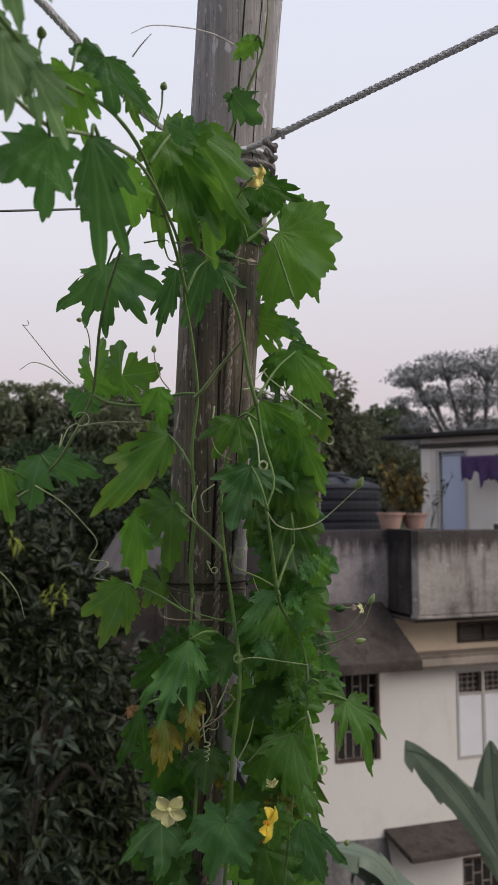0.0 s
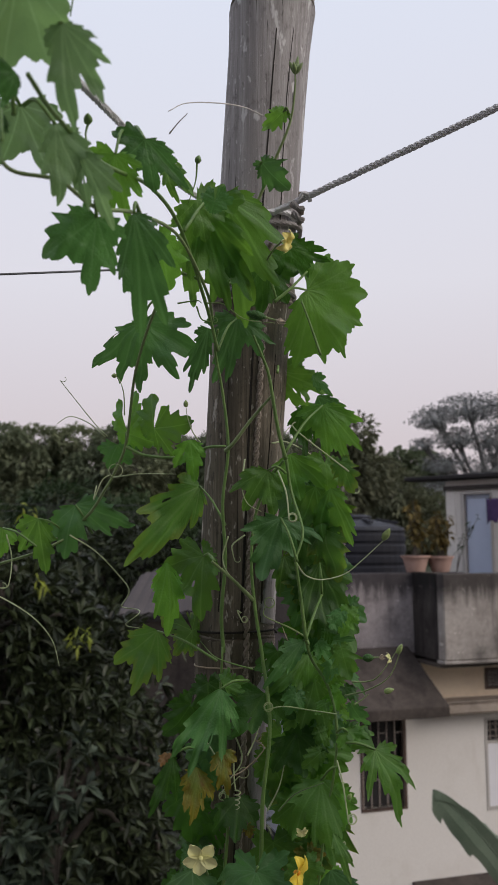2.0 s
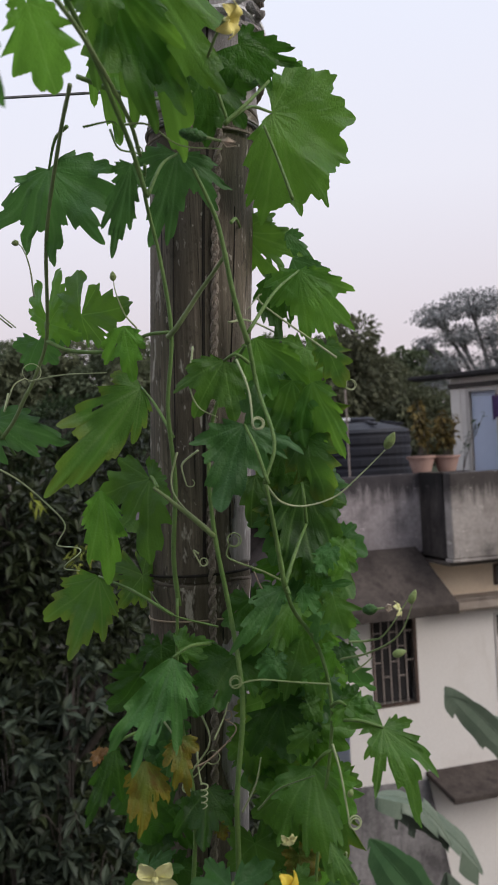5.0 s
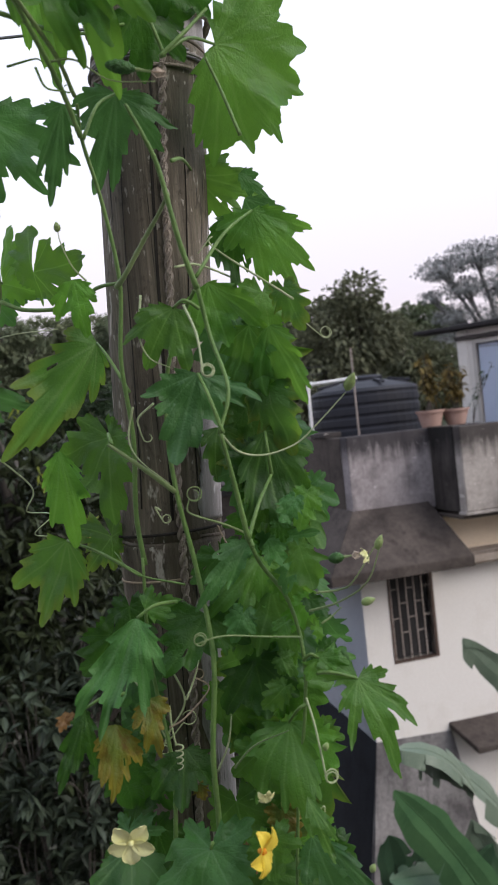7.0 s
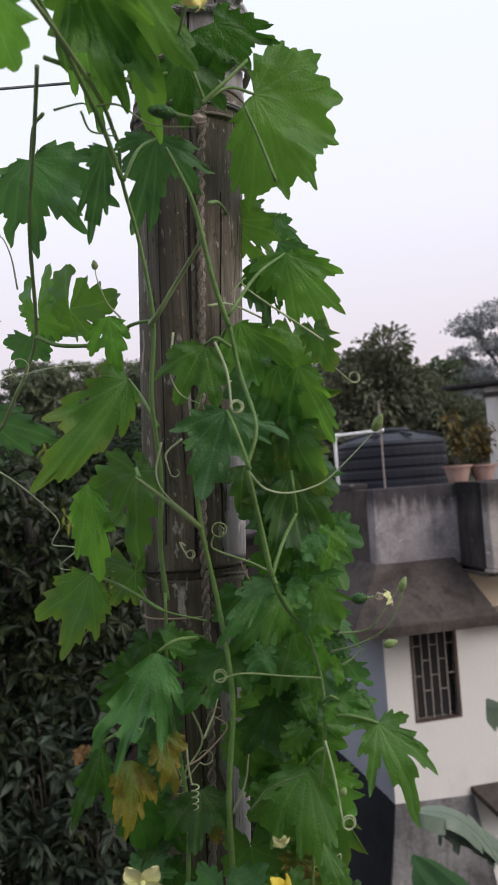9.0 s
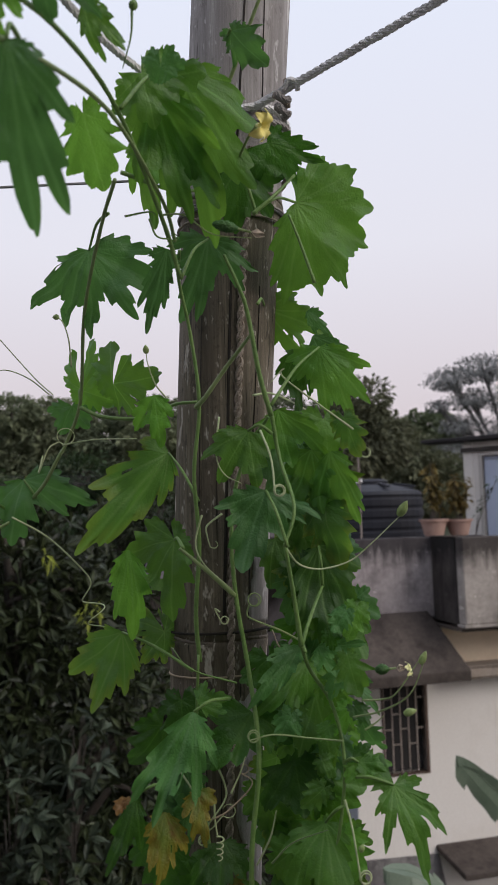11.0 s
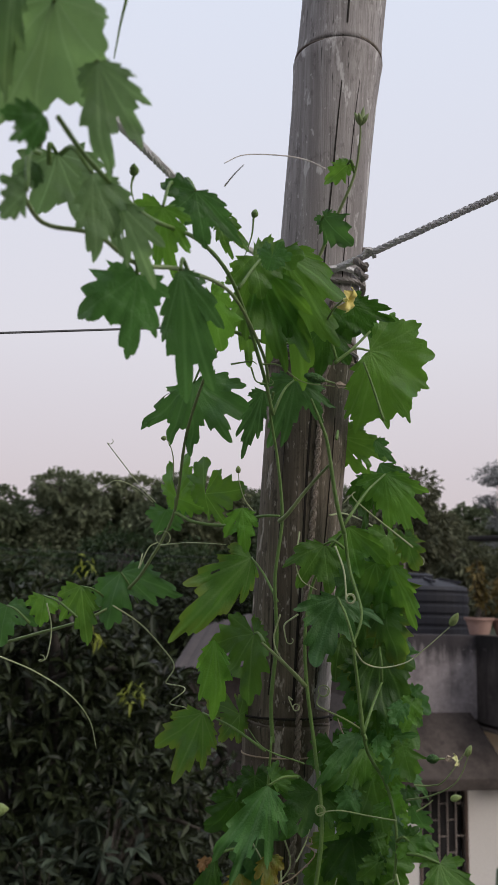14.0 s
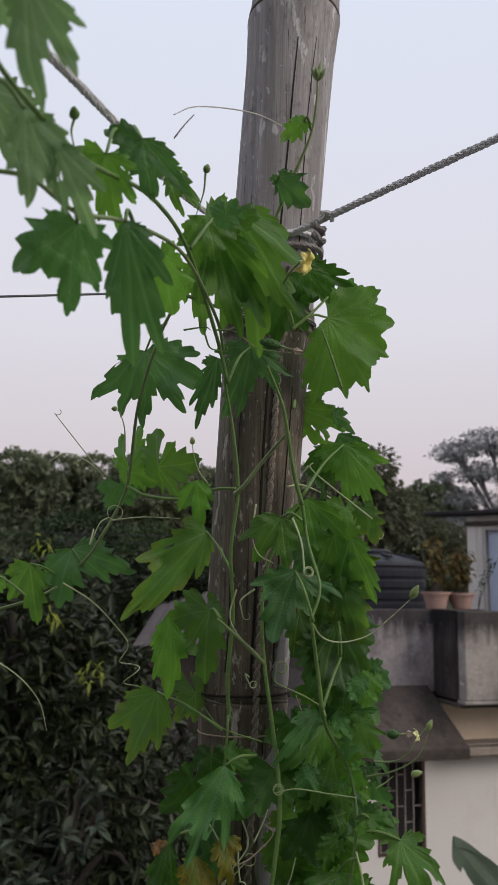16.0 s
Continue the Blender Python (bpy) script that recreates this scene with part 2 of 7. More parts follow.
M = {
    "bamboo": bamboo_material("weathered_bamboo", (0.17, 0.153, 0.148), (0.375, 0.350, 0.342), (0.58, 0.555, 0.545), (0.225, 0.205, 0.200), (0.68, 0.665, 0.655), 0.03),
    # lower lengths: mould, and the vine's shade put into a darker bamboo
    "bamboo_dark": bamboo_material("mouldy_shaded_bamboo", (0.046, 0.038, 0.028), (0.160, 0.133, 0.098), (0.315, 0.270, 0.208), (0.080, 0.067, 0.047), (0.540, 0.495, 0.430), 0.10),
    "node": plain("bamboo_node_scar", (0.09, 0.07, 0.055), (0.20, 0.17, 0.14), 30, 0.8, 0.4, 200),
    "crack": plain("dark_split", (0.012, 0.010, 0.008), (0.03, 0.025, 0.02), 30, 0.9, 0.2, 200),
    "rope": plain("weathered_nylon_rope", (0.60, 0.585, 0.59), (0.82, 0.80, 0.80), 40, 0.8, 0.4, 500),
    "old_rope": plain("old_brown_rope", (0.17, 0.138, 0.11), (0.38, 0.32, 0.265), 40, 0.85, 0.5, 500),
    "dark_rope": plain("dark_knot_cord", (0.20, 0.18, 0.17), (0.38, 0.35, 0.33), 40, 0.8, 0.5, 500),
    "wire": plain("dull_wire", (0.10, 0.10, 0.11), (0.2, 0.2, 0.2), 30, 0.5, 0.1, 300, 0.6),
    "wire_dark": plain("black_insulated_wire", (0.02, 0.02, 0.022), (0.05, 0.05, 0.05), 30, 0.6, 0.1, 300),
    # far bark: aerial haze is mixed into this grey
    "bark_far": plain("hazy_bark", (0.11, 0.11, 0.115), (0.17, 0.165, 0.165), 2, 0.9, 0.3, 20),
    "ledge": parapet_material("weathered_ledge", (0.26, 0.215, 0.18), (0.42, 0.36, 0.31), (0.10, 0.08, 0.07), 0.56),
    "leaf": leaf_material("gourd_leaf", (0.049, 0.144, 0.023), (0.104, 0.251, 0.039), (0.183, 0.359, 0.092), (0.230, 0.460, 0.046)),
    "leaf_blue": leaf_material("gourd_leaf_old", (0.045, 0.132, 0.039), (0.081, 0.218, 0.060), (0.159, 0.317, 0.127), (0.149, 0.345, 0.063)),
    "leaf_light": leaf_material("gourd_leaf_young", (0.058, 0.188, 0.027), (0.112, 0.298, 0.042), (0.205, 0.428, 0.103), (0.290, 0.575, 0.056)),
    # leaves nearest the viewpoint: glare and haze are put into this pale green
    "leaf_glare": leaf_material("gourd_leaf_glare", (0.117, 0.196, 0.124), (0.176, 0.273, 0.169), (0.369, 0.539, 0.339), (0.341, 0.554, 0.157), gloss=0.7),
    # darker copy of the leaf: shade inside the vine is in its green
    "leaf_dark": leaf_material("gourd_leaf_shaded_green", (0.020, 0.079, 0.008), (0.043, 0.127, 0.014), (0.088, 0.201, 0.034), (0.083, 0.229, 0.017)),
    "leaf_edge": leaf_material("gourd_leaf_yellow_edge", (0.041, 0.112, 0.026), (0.079, 0.185, 0.040), (0.180, 0.317, 0.099), (0.170, 0.360, 0.042), edge=(0.228, 0.264, 0.033)),
    "leaf_yellow": leaf_material("gourd_leaf_yellowing", (0.045, 0.100, 0.020), (0.115, 0.150, 0.024), (0.190, 0.230, 0.045), (0.240, 0.245, 0.018), edge=(0.300, 0.200, 0.020), spots=(0.150, 0.075, 0.016), edge_from=0.45),
    "leaf_dead": leaf_material("dead_brown_leaf", (0.16, 0.085, 0.03), (0.34, 0.19, 0.07), (0.4, 0.26, 0.12), (0.4, 0.2, 0.05), spots=(0.10, 0.05, 0.02)),
    "stem": plain("green_stem", (0.097, 0.189, 0.041), (0.184, 0.293, 0.081), 60, 0.5, 0.2, 300),
    "stem_pale": plain("pale_stem", (0.16, 0.24, 0.085), (0.27, 0.34, 0.14), 60, 0.5, 0.2, 300),
    "dry_pale": plain("bleached_dry_tendril", (0.42, 0.38, 0.35), (0.60, 0.56, 0.52), 60, 0.7, 0.1, 300),
    "tendril": plain("pale_tendril", (0.34, 0.42, 0.20), (0.50, 0.55, 0.32), 60, 0.5, 0.1, 300),
    "dry": plain("dry_tendril", (0.28, 0.22, 0.15), (0.45, 0.37, 0.27), 60, 0.8, 0.2, 300),
    "petal": plain("yellow_petal", (0.80, 0.56, 0.03), (0.92, 0.74, 0.10), 60, 0.5, 0.1, 300),
    "petal_pale": plain("pale_yellow_petal", (0.88, 0.86, 0.36), (0.94, 0.93, 0.50), 60, 0.5, 0.1, 300),
    "petal_mid": plain("light_yellow_petal", (0.82, 0.70, 0.16), (0.90, 0.80, 0.28), 60, 0.5, 0.1, 300),
    "pollen": plain("orange_flower_centre", (0.80, 0.28, 0.01), (0.9, 0.42, 0.03), 200, 0.6, 0.3, 500),
    "bud": plain("green_bud", (0.20, 0.29, 0.085), (0.34, 0.42, 0.16), 90, 0.5, 0.3, 300),
    "fruit": plain("young_gourd", (0.03, 0.10, 0.02), (0.08, 0.20, 0.04), 160, 0.45, 0.5, 300),
    "withered": plain("withered_petal", (0.40, 0.30, 0.22), (0.68, 0.58, 0.46), 120, 0.8, 0.4, 300),
    "plaster": stained("cream_white_plaster", (0.619, 0.589, 0.560), (0.692, 0.664, 0.634), (0.507, 0.461, 0.411), 0.25, 0.8),
    "plaster_peach": stained("peach_plaster", (0.74, 0.61, 0.46), (0.82, 0.69, 0.53), (0.50, 0.40, 0.31), 0.3, 1.2),
    # side faces of the house: their shade is put into this grey-blue
    "plaster_shade": stained("grey_blue_plaster_shade", (0.42, 0.44, 0.50), (0.52, 0.53, 0.58), (0.28, 0.28, 0.32), 0.3, 1.0),
    "concrete": parapet_material("rain_stained_concrete", (0.175, 0.155, 0.160), (0.440, 0.395, 0.398), (0.022, 0.020, 0.023), 0.47, 6.75),
    # parapet return: algae stains, with its side's shade put into the black
    "parapet_black": parapet_material("stained_shaded_concrete", (0.030, 0.026, 0.025), (0.085, 0.074, 0.070), (0.012, 0.011, 0.011), 0.44, 6.75),
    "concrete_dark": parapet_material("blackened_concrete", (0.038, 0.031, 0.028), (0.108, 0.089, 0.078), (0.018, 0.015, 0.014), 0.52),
    "concrete_pale": parapet_material("pale_plaster_coping", (0.200, 0.178, 0.165), (0.430, 0.392, 0.362), (0.036, 0.031, 0.030), 0.49, 6.75),
    "plinth": parapet_material("mossy_grey_render", (0.105, 0.099, 0.100), (0.375, 0.355, 0.350), (0.045, 0.041, 0.043), 0.47),
    "damp": stained("black_damp_render", (0.020, 0.022, 0.028), (0.040, 0.042, 0.050), (0.012, 0.012, 0.014), 0.5, 2.0),
    "roof_edge": plain("dark_slab_edge", (0.012, 0.011, 0.012), (0.030, 0.027, 0.028), 3, 0.85),
    "door_blue": plain("pale_blue_door_paint", (0.42, 0.48, 0.62), (0.50, 0.56, 0.70), 3, 0.45, 0.08),
    "door_frame": plain("dull_frame_paint", (0.36, 0.34, 0.32), (0.46, 0.43, 0.40), 5, 0.5),
    "shutter": plain("grey_white_shutter_paint", (0.62, 0.62, 0.66), (0.72, 0.71, 0.74), 3, 0.5, 0.05),
    # near-black window sheets: the darkness of the rooms is put into them
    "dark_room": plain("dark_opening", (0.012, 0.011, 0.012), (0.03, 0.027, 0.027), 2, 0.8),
    "grille": plain("brown_iron_grille", (0.17, 0.140, 0.125), (0.30, 0.255, 0.230), 20, 0.6, 0.2, 100),
    "window_wood": plain("dark_brown_window_wood", (0.05, 0.032, 0.026), (0.10, 0.065, 0.05), 12, 0.6, 0.2, 90),
    "tank": plain("black_tank_plastic", (0.008, 0.009, 0.014), (0.016, 0.017, 0.026), 2, 0.6, 0.05, 40),
    "pipe": plain("white_pipe", (0.70, 0.69, 0.69), (0.80, 0.79, 0.78), 10, 0.4, 0.02),
    "pot": plain("faded_clay_pot", (0.288, 0.172, 0.140), (0.448, 0.304, 0.256), 9, 0.85, 0.2),
    "soil": plain("dry_soil", (0.06, 0.045, 0.03), (0.12, 0.09, 0.06), 20, 0.95, 0.5),
    "cloth": plain("purple_cloth", (0.035, 0.018, 0.065), (0.075, 0.040, 0.125), 12, 0.9, 0.2, 200),
    "cloth_dark": plain("black_cloth", (0.012, 0.012, 0.016), (0.035, 0.033, 0.04), 12, 0.9, 0.2, 200),
    "bark": plain("grey_brown_bark", (0.035, 0.030, 0.026), (0.10, 0.086, 0.072), 8, 0.9, 0.6, 40, stretch=(1, 1, 0.3)),
    # near-black low tone: shade between the leaves is put into the colour
    "mango": foliage_material("mango_leaves_shaded", (0.0012, 0.0020, 0.0006), (0.037, 0.050, 0.022), 0.42, 0.08),
    "shrub": foliage_material("grey_green_shrub_leaves", (0.010, 0.016, 0.009), (0.062, 0.080, 0.054), 0.5, 0.15),
    "mango_new": foliage_material("young_mango_leaves", (0.14, 0.19, 0.025), (0.26, 0.30, 0.05), 0.4, 0.3),
    "tree_mid": foliage_material("garden_tree_leaves", (0.014, 0.030, 0.010), (0.036, 0.060, 0.024), 0.6, 0.2),
    # the next three foliage tones have aerial haze put into their colour
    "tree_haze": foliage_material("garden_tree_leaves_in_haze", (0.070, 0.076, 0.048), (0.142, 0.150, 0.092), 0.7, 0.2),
    "tree_far": foliage_material("distant_leaves_in_haze", (0.165, 0.174, 0.178), (0.225, 0.236, 0.238), 0.8, 0.2),
    "forest": foliage_material("wooded_hill_leaves_in_haze", (0.104, 0.128, 0.078), (0.150, 0.176, 0.108), 0.9, 0.2),
    "dry_plant": foliage_material("orange_brown_leaves", (0.070, 0.055, 0.024), (0.185, 0.135, 0.045), 0.7, 0.3),
    "banana": plain("banana_leaf_green", (0.085, 0.122, 0.086), (0.150, 0.188, 0.138), 5, 0.42, 0.1, 80),
    "banana_light": plain("banana_leaf_fresh", (0.034, 0.087, 0.036), (0.064, 0.139, 0.056), 5, 0.38, 0.1, 80),
    "banana_dark": plain("banana_leaf_dark", (0.035, 0.085, 0.045), (0.075, 0.14, 0.075), 5, 0.4, 0.1, 80),
    "ground": plain("garden_ground", (0.035, 0.040, 0.022), (0.085, 0.075, 0.05), 0.6, 0.95, 0.5, 12),
    "hill_scrub": plain("scrub_on_the_slope", (0.030, 0.036, 0.026), (0.060, 0.070, 0.048), 0.5, 0.95, 0.6, 3),
    "terrace": stained("terrace_concrete", (0.24, 0.23, 0.22), (0.34, 0.32, 0.30), (0.10, 0.09, 0.09), 0.5, 1.0),
    "sheet": plain("grey_sheet_roof", (0.060, 0.052, 0.052), (0.10, 0.087, 0.086), 1.2, 0.92, 0.1, 20, spec=0.15),
}


# ---- builders ----
def part(name, bm, material, parent, label="", matrix=None, smooth=False):
    """One mesh object under a thing, or under a part of it."""
    me = bpy.data.meshes.new(name)
    if isinstance(bm, tuple):
        me.from_pydata(*bm)
    else:
        bm.to_mesh(me)
        bm.free()
    if smooth:
        me.polygons.foreach_set("use_smooth", [True] * len(me.polygons))
    me.materials.append(M[material])
    ob = new(name, me)
    ob.parent = parent
    if matrix is not None:
        ob.matrix_local = matrix
    if label:
        tagged(ob, label)
    return ob


def thing(name, matrix, label, category, group="", kind=""):
    ob = new(name)
    ob.empty_display_size = 0.1
    ob.matrix_world = matrix
    return tagged(ob, label, category, group, kind)


def solid(name, bm, material, matrix, label, category, group="", kind="", smooth=False):
    ob = part(name, bm, material, None, "", None, smooth)
    ob.matrix_world = matrix
    return tagged(ob, label, category, group, kind)


def box(x0, x1, y0, y1, z0, z1, bevel=0.006, bm=None):
    bm = bm or bmesh.new()
    got = bmesh.ops.create_cube(bm, size=1.0)["verts"]
    for v in got:
        v.co = Vector((x0 + (v.co.x + 0.5) * (x1 - x0), y0 + (v.co.y + 0.5) * (y1 - y0), z0 + (v.co.z + 0.5) * (z1 - z0)))
    if bevel:
        edges = list({e for v in got for e in v.link_edges})
        bmesh.ops.bevel(bm, geom=edges, offset=bevel, segments=1, affect="EDGES")
    return bm


def prism(profile, x0, x1):
    """A (y, z) profile drawn out along x."""
    n = len(profile)
    verts = [(x, y, z) for x in (x0, x1) for y, z in profile]
    faces = [tuple(range(n))[::-1], tuple(range(n, 2 * n))] + [(i, (i + 1) % n, n + (i + 1) % n, n + i) for i in range(n)]
    bm = bmesh.new()
    vs = [bm.verts.new(v) for v in verts]
    for f in faces:
        bm.faces.new([vs[i] for i in f])
    bmesh.ops.recalc_face_normals(bm, faces=bm.faces)
    return bm


def wall_with_holes(x0, x1, z0, z1, y0, y1, holes):
    """A wall from y0 to y1 with openings (xa, xb, za, zb) right through it."""
    bm = bmesh.new()
    xs = sorted({x0, x1, *(h[0] for h in holes), *(h[1] for h in holes)})
    zs = sorted({z0, z1, *(h[2] for h in holes), *(h[3] for h in holes)})
    for xa, xb in zip(xs, xs[1:]):
        for za, zb in zip(zs, zs[1:]):
            cx, cz = (xa + xb) / 2, (za + zb) / 2
            if not any(h[0] < cx < h[1] and h[2] < cz < h[3] for h in holes):
                box(xa, xb, y0, y1, za, zb, 0, bm)
    bmesh.ops.remove_doubles(bm, verts=bm.verts, dist=0.0005)
    seen = {}
    for f in bm.faces:
        seen.setdefault(tuple(round(c, 4) for c in f.calc_center_median()), []).append(f)
    bmesh.ops.delete(bm, geom=[f for fs in seen.values() if len(fs) > 1 for f in fs], context="FACES")
    return bm


def lathe(profile, n=28):
    """A (radius, height) profile turned about z."""
    verts = [(r * math.cos(2 * math.pi * k / n), r * math.sin(2 * math.pi * k / n), z) for r, z in profile for k in range(n)]
    faces = [(i * n + k, i * n + (k + 1) % n, (i + 1) * n + (k + 1) % n, (i + 1) * n + k)
             for i in range(len(profile) - 1) for k in range(n)]
    faces += [tuple(range(n))[::-1], tuple((len(profile) - 1) * n + k for k in range(n))]
    return verts, [], faces


def smooth_line(points, steps=6):
    """A curve that runs through all the points."""
    p = [Vector(q) for q in points]
    if len(p) == 2:
        return [p[0].lerp(p[1], i / steps) for i in range(steps + 1)]
    p = [p[0] * 2 - p[1], *p, p[-1] * 2 - p[-2]]
    line = []
    for a, b, c, d in zip(p, p[1:], p[2:], p[3:]):
        for i in range(steps):
            t = i / steps
            line.append(0.5 * (2 * b + (c - a) * t + (2 * a - 5 * b + 4 * c - d) * t * t + (3 * b - a - 3 * c + d) * t ** 3))
    return line + [p[-2]]


def tube(line, r0, r1=None, n=6, lumps=0.0):
    """A round tube along a line, tapering from r0 to r1."""
    r1 = r0 if r1 is None else r1
    verts, faces = [], []
    ref = Vector((0.31, 0.17, 0.93))
    for i, p in enumerate(line):
        d = (line[min(i + 1, len(line) - 1)] - line[max(i - 1, 0)]).normalized()
        side = ref - d * ref.dot(d)
        if side.length < 1e-4:
            side = d.orthogonal()
        side.normalize()
        ref = side
        other = d.cross(side)
        r = r0 + (r1 - r0) * i / (len(line) - 1)
        r *= 1 + lumps * math.sin(i * 2.4)
        verts += [p + (side * math.cos(2 * math.pi * k / n) + other * math.sin(2 * math.pi * k / n)) * r for k in range(n)]
    for i in range(len(line) - 1):
        faces += [(i * n + k, i * n + (k + 1) % n, (i + 1) * n + (k + 1) % n, (i + 1) * n + k) for k in range(n)]
    faces += [tuple(range(n))[::-1], tuple((len(line) - 1) * n + k for k in range(n))]
    return [tuple(v) for v in verts], [], faces


def merged(*parts):
    verts, faces = [], []
    for v, _, f in parts:
        k = len(verts)
        verts += v
        faces += [tuple(i + k for i in q) for q in f]
    return verts, [], faces


def twisted(points, radius, strands=3, pitch=0.03, strand=0.72, steps=10):
    """Strands laid round one another along a line, as in a rope."""
    line = smooth_line(points, steps)
    fine = [line[0]]
    gap = pitch / 7
    for a, b in zip(line, line[1:]):
        k = max(1, round((b - a).length / gap))
        fine += [a.lerp(b, (i + 1) / k) for i in range(k)]
    made = []
    for s in range(strands):
        ref, out, run = Vector((0.2, 0.1, 0.97)), [], 0.0
        for i, p in enumerate(fine):
            d = (fine[min(i + 1, len(fine) - 1)] - fine[max(i - 1, 0)]).normalized()
            side = (ref - d * ref.dot(d)).normalized()
            ref = side
            run += (p - fine[max(i - 1, 0)]).length
            a = 2 * math.pi * (run / pitch + s / strands)
            out.append(p + (side * math.cos(a) + d.cross(side) * math.sin(a)) * radius * (1 - strand))
        made.append(tube(out, radius * strand, None, 5))
    return merged(*made)


def cloud_of_leaves(bases, ways, length, width, rng, droop=0.0, fold=0.25, full=False):
    """Many small leaves, each a folded blade, in one mesh."""
    n = len(bases)
    d = ways + rng.normal(0, 0.18, (n, 3))
    d[:, 2] -= droop
    d /= np.linalg.norm(d, axis=1)[:, None]
    s = np.cross(d, rng.normal(0, 0.45, (n, 3)) + np.array([0, 0, 1.0]))
    s /= np.linalg.norm(s, axis=1)[:, None]
    u = np.cross(s, d)
    size = rng.uniform(0.65, 1.2, (n, 1))
    l, w = length * size, width * size
    a = bases
    m = a + d * l * 0.45 - u * w * fold * 0.3
    b1, b2 = m + s * w * 0.5 + u * w * fold, m - s * w * 0.5 + u * w * fold
    tip = a + d * l - np.array([0, 0, 1.0]) * l * 0.22
    if full:
        bend = np.array([0, 0, 1.0]) * l * 0.06
        m2 = a + d * l * 0.72 - bend
        c1, c2 = m2 + s * w * 0.40 + u * w * fold * 0.7, m2 - s * w * 0.40 + u * w * fold * 0.7
        tip = a + d * l - bend * 2
        verts = np.stack([a, b1, c1, tip, c2, b2, m, m2], 1).reshape(-1, 3)
        k = np.arange(n)[:, None] * 8
        faces = [k + q for q in ([0, 1, 6], [0, 6, 5], [3, 7, 2], [3, 4, 7])]
        faces = np.concatenate(faces, 0).tolist() + np.concatenate([k + [1, 2, 7, 6], k + [6, 7, 4, 5]], 0).tolist()
        return verts.tolist(), [], faces
    verts = np.stack([a, b1, tip, b2, m], 1).reshape(-1, 3)
    k = np.arange(n)[:, None] * 5
    faces = np.concatenate([k + [0, 1, 4], k + [1, 2, 4], k + [2, 3, 4], k + [3, 0, 4]], 0)
    return verts.tolist(), [], faces.tolist()


def tree(name, root, blobs, count, length, width, leaf, label, seed, droop=0.3, whorl=1, shell=0.55, trunk=0.12, limbs=True, bark="bark", fork=0.45):
    """A tree: tapered trunk, limbs to each clump of the crown, and a crown of single leaves with gaps."""
    rng = np.random.default_rng(seed)
    rnd = random.Random(seed)
    base = thing(name, Matrix.Translation(root), label, "tree")
    root = Vector(root)
    rel = [(Vector(c) - root, r) for c, r in blobs]
    top = sum((c for c, r in rel), Vector()) / len(rel)
    split = Vector((top.x * 0.35, top.y * 0.35, max(0.5, top.z * fork)))
    made = [tube(smooth_line([Vector((0, 0, -0.1)), split * 0.5 + Vector((rnd.uniform(-0.1, 0.1), 0, 0)), split], 4), trunk, trunk * 0.7, 9)]
    tips = []
    if limbs:
        for c, r in rel:
            mid = split.lerp(c, 0.5) + Vector((rnd.uniform(-0.2, 0.2), rnd.uniform(-0.2, 0.2), rnd.uniform(0, 0.3))) * max(r) * 0.6
            made.append(tube(smooth_line([split * 0.97, mid, c], 5), trunk * 0.55, trunk * 0.2, 6))
            for _ in range(7):
                a = Vector((rnd.gauss(0, 1), rnd.gauss(0, 1), rnd.gauss(0.2, 0.8))).normalized()
                e = c + Vector((a.x * r[0], a.y * r[1], a.z * r[2])) * 0.85
                made.append(tube(smooth_line([mid.lerp(c, rnd.uniform(0.3, 1)), c.lerp(e, 0.5) + Vector((0, 0, 0.08 * r[2])), e], 4), trunk * 0.2, trunk * 0.05, 5))
                tips.append(e)
    part("trunk", merged(*made), bark, base, "", None, True)
    vol = np.array([r[0] * r[1] * r[2] for _, r in rel]) ** 0.7
    pick = rng.choice(len(rel), count, p=vol / vol.sum())
    cen = np.array([tuple(c) for c, _ in rel])[pick]
    rad = np.array([r for _, r in rel])[pick]
    way = rng.normal(0, 1, (count, 3))
    way /= np.linalg.norm(way, axis=1)[:, None]
    far = shell + (1 - shell) * rng.uniform(0, 1, (count, 1)) ** 0.6
    lump = np.array([noise.noise(Vector(w) * 2.3 + Vector((p * 7.1, 0, 0))) for w, p in zip(way, pick)])[:, None]
    at = cen + way * rad * far * (1 + 0.38 * lump)
    if whorl > 1:
        at, way = np.repeat(at, whorl, 0), np.repeat(way, whorl, 0)
        way = way * 0.55 + rng.normal(0, 0.75, way.shape)
    part("crown", cloud_of_leaves(at, way, length, width, rng, droop, full=whorl > 4), leaf, base)
    return base


# ---- ground and terrace ----
I4 = Matrix.Identity(4)


def build_ground():
    rng = np.random.default_rng(3)
    ring = [0, 3, 6, 10, 16, 26, 45, 90, 250, 800, 3000]
    n = 40
    verts, faces = [], []
    for r in ring:
        for k in range(n):
            a = 2 * math.pi * k / n
            verts.append((r * math.cos(a), 8 + r * math.sin(a), rng.uniform(-0.05, 0.05) if 2 < r < 100 else 0.0))
    for i in range(len(ring) - 1):
        faces += [(i * n + k, (i + 1) * n + k, (i + 1) * n + (k + 1) % n, i * n + (k + 1) % n) for k in range(n)]
    solid("ground", (verts, [], faces), "ground", I4, "dark garden soil with dry leaves and weeds", "ground", kind="structure")


def hill_height(x, y):
    """The wooded slope: highest to the left, falling away behind the house."""
    ridge = 12.4 - 3.4 * min(1, max(0, (x + 6) / 12)) - 0.05 * abs(x + 18)
    rise = min(1, max(0, (y - 46) / 16))
    return ridge * rise * rise * (3 - 2 * rise) + 0.5 * noise.noise(Vector((x * 0.4, y * 0.4, 3)))


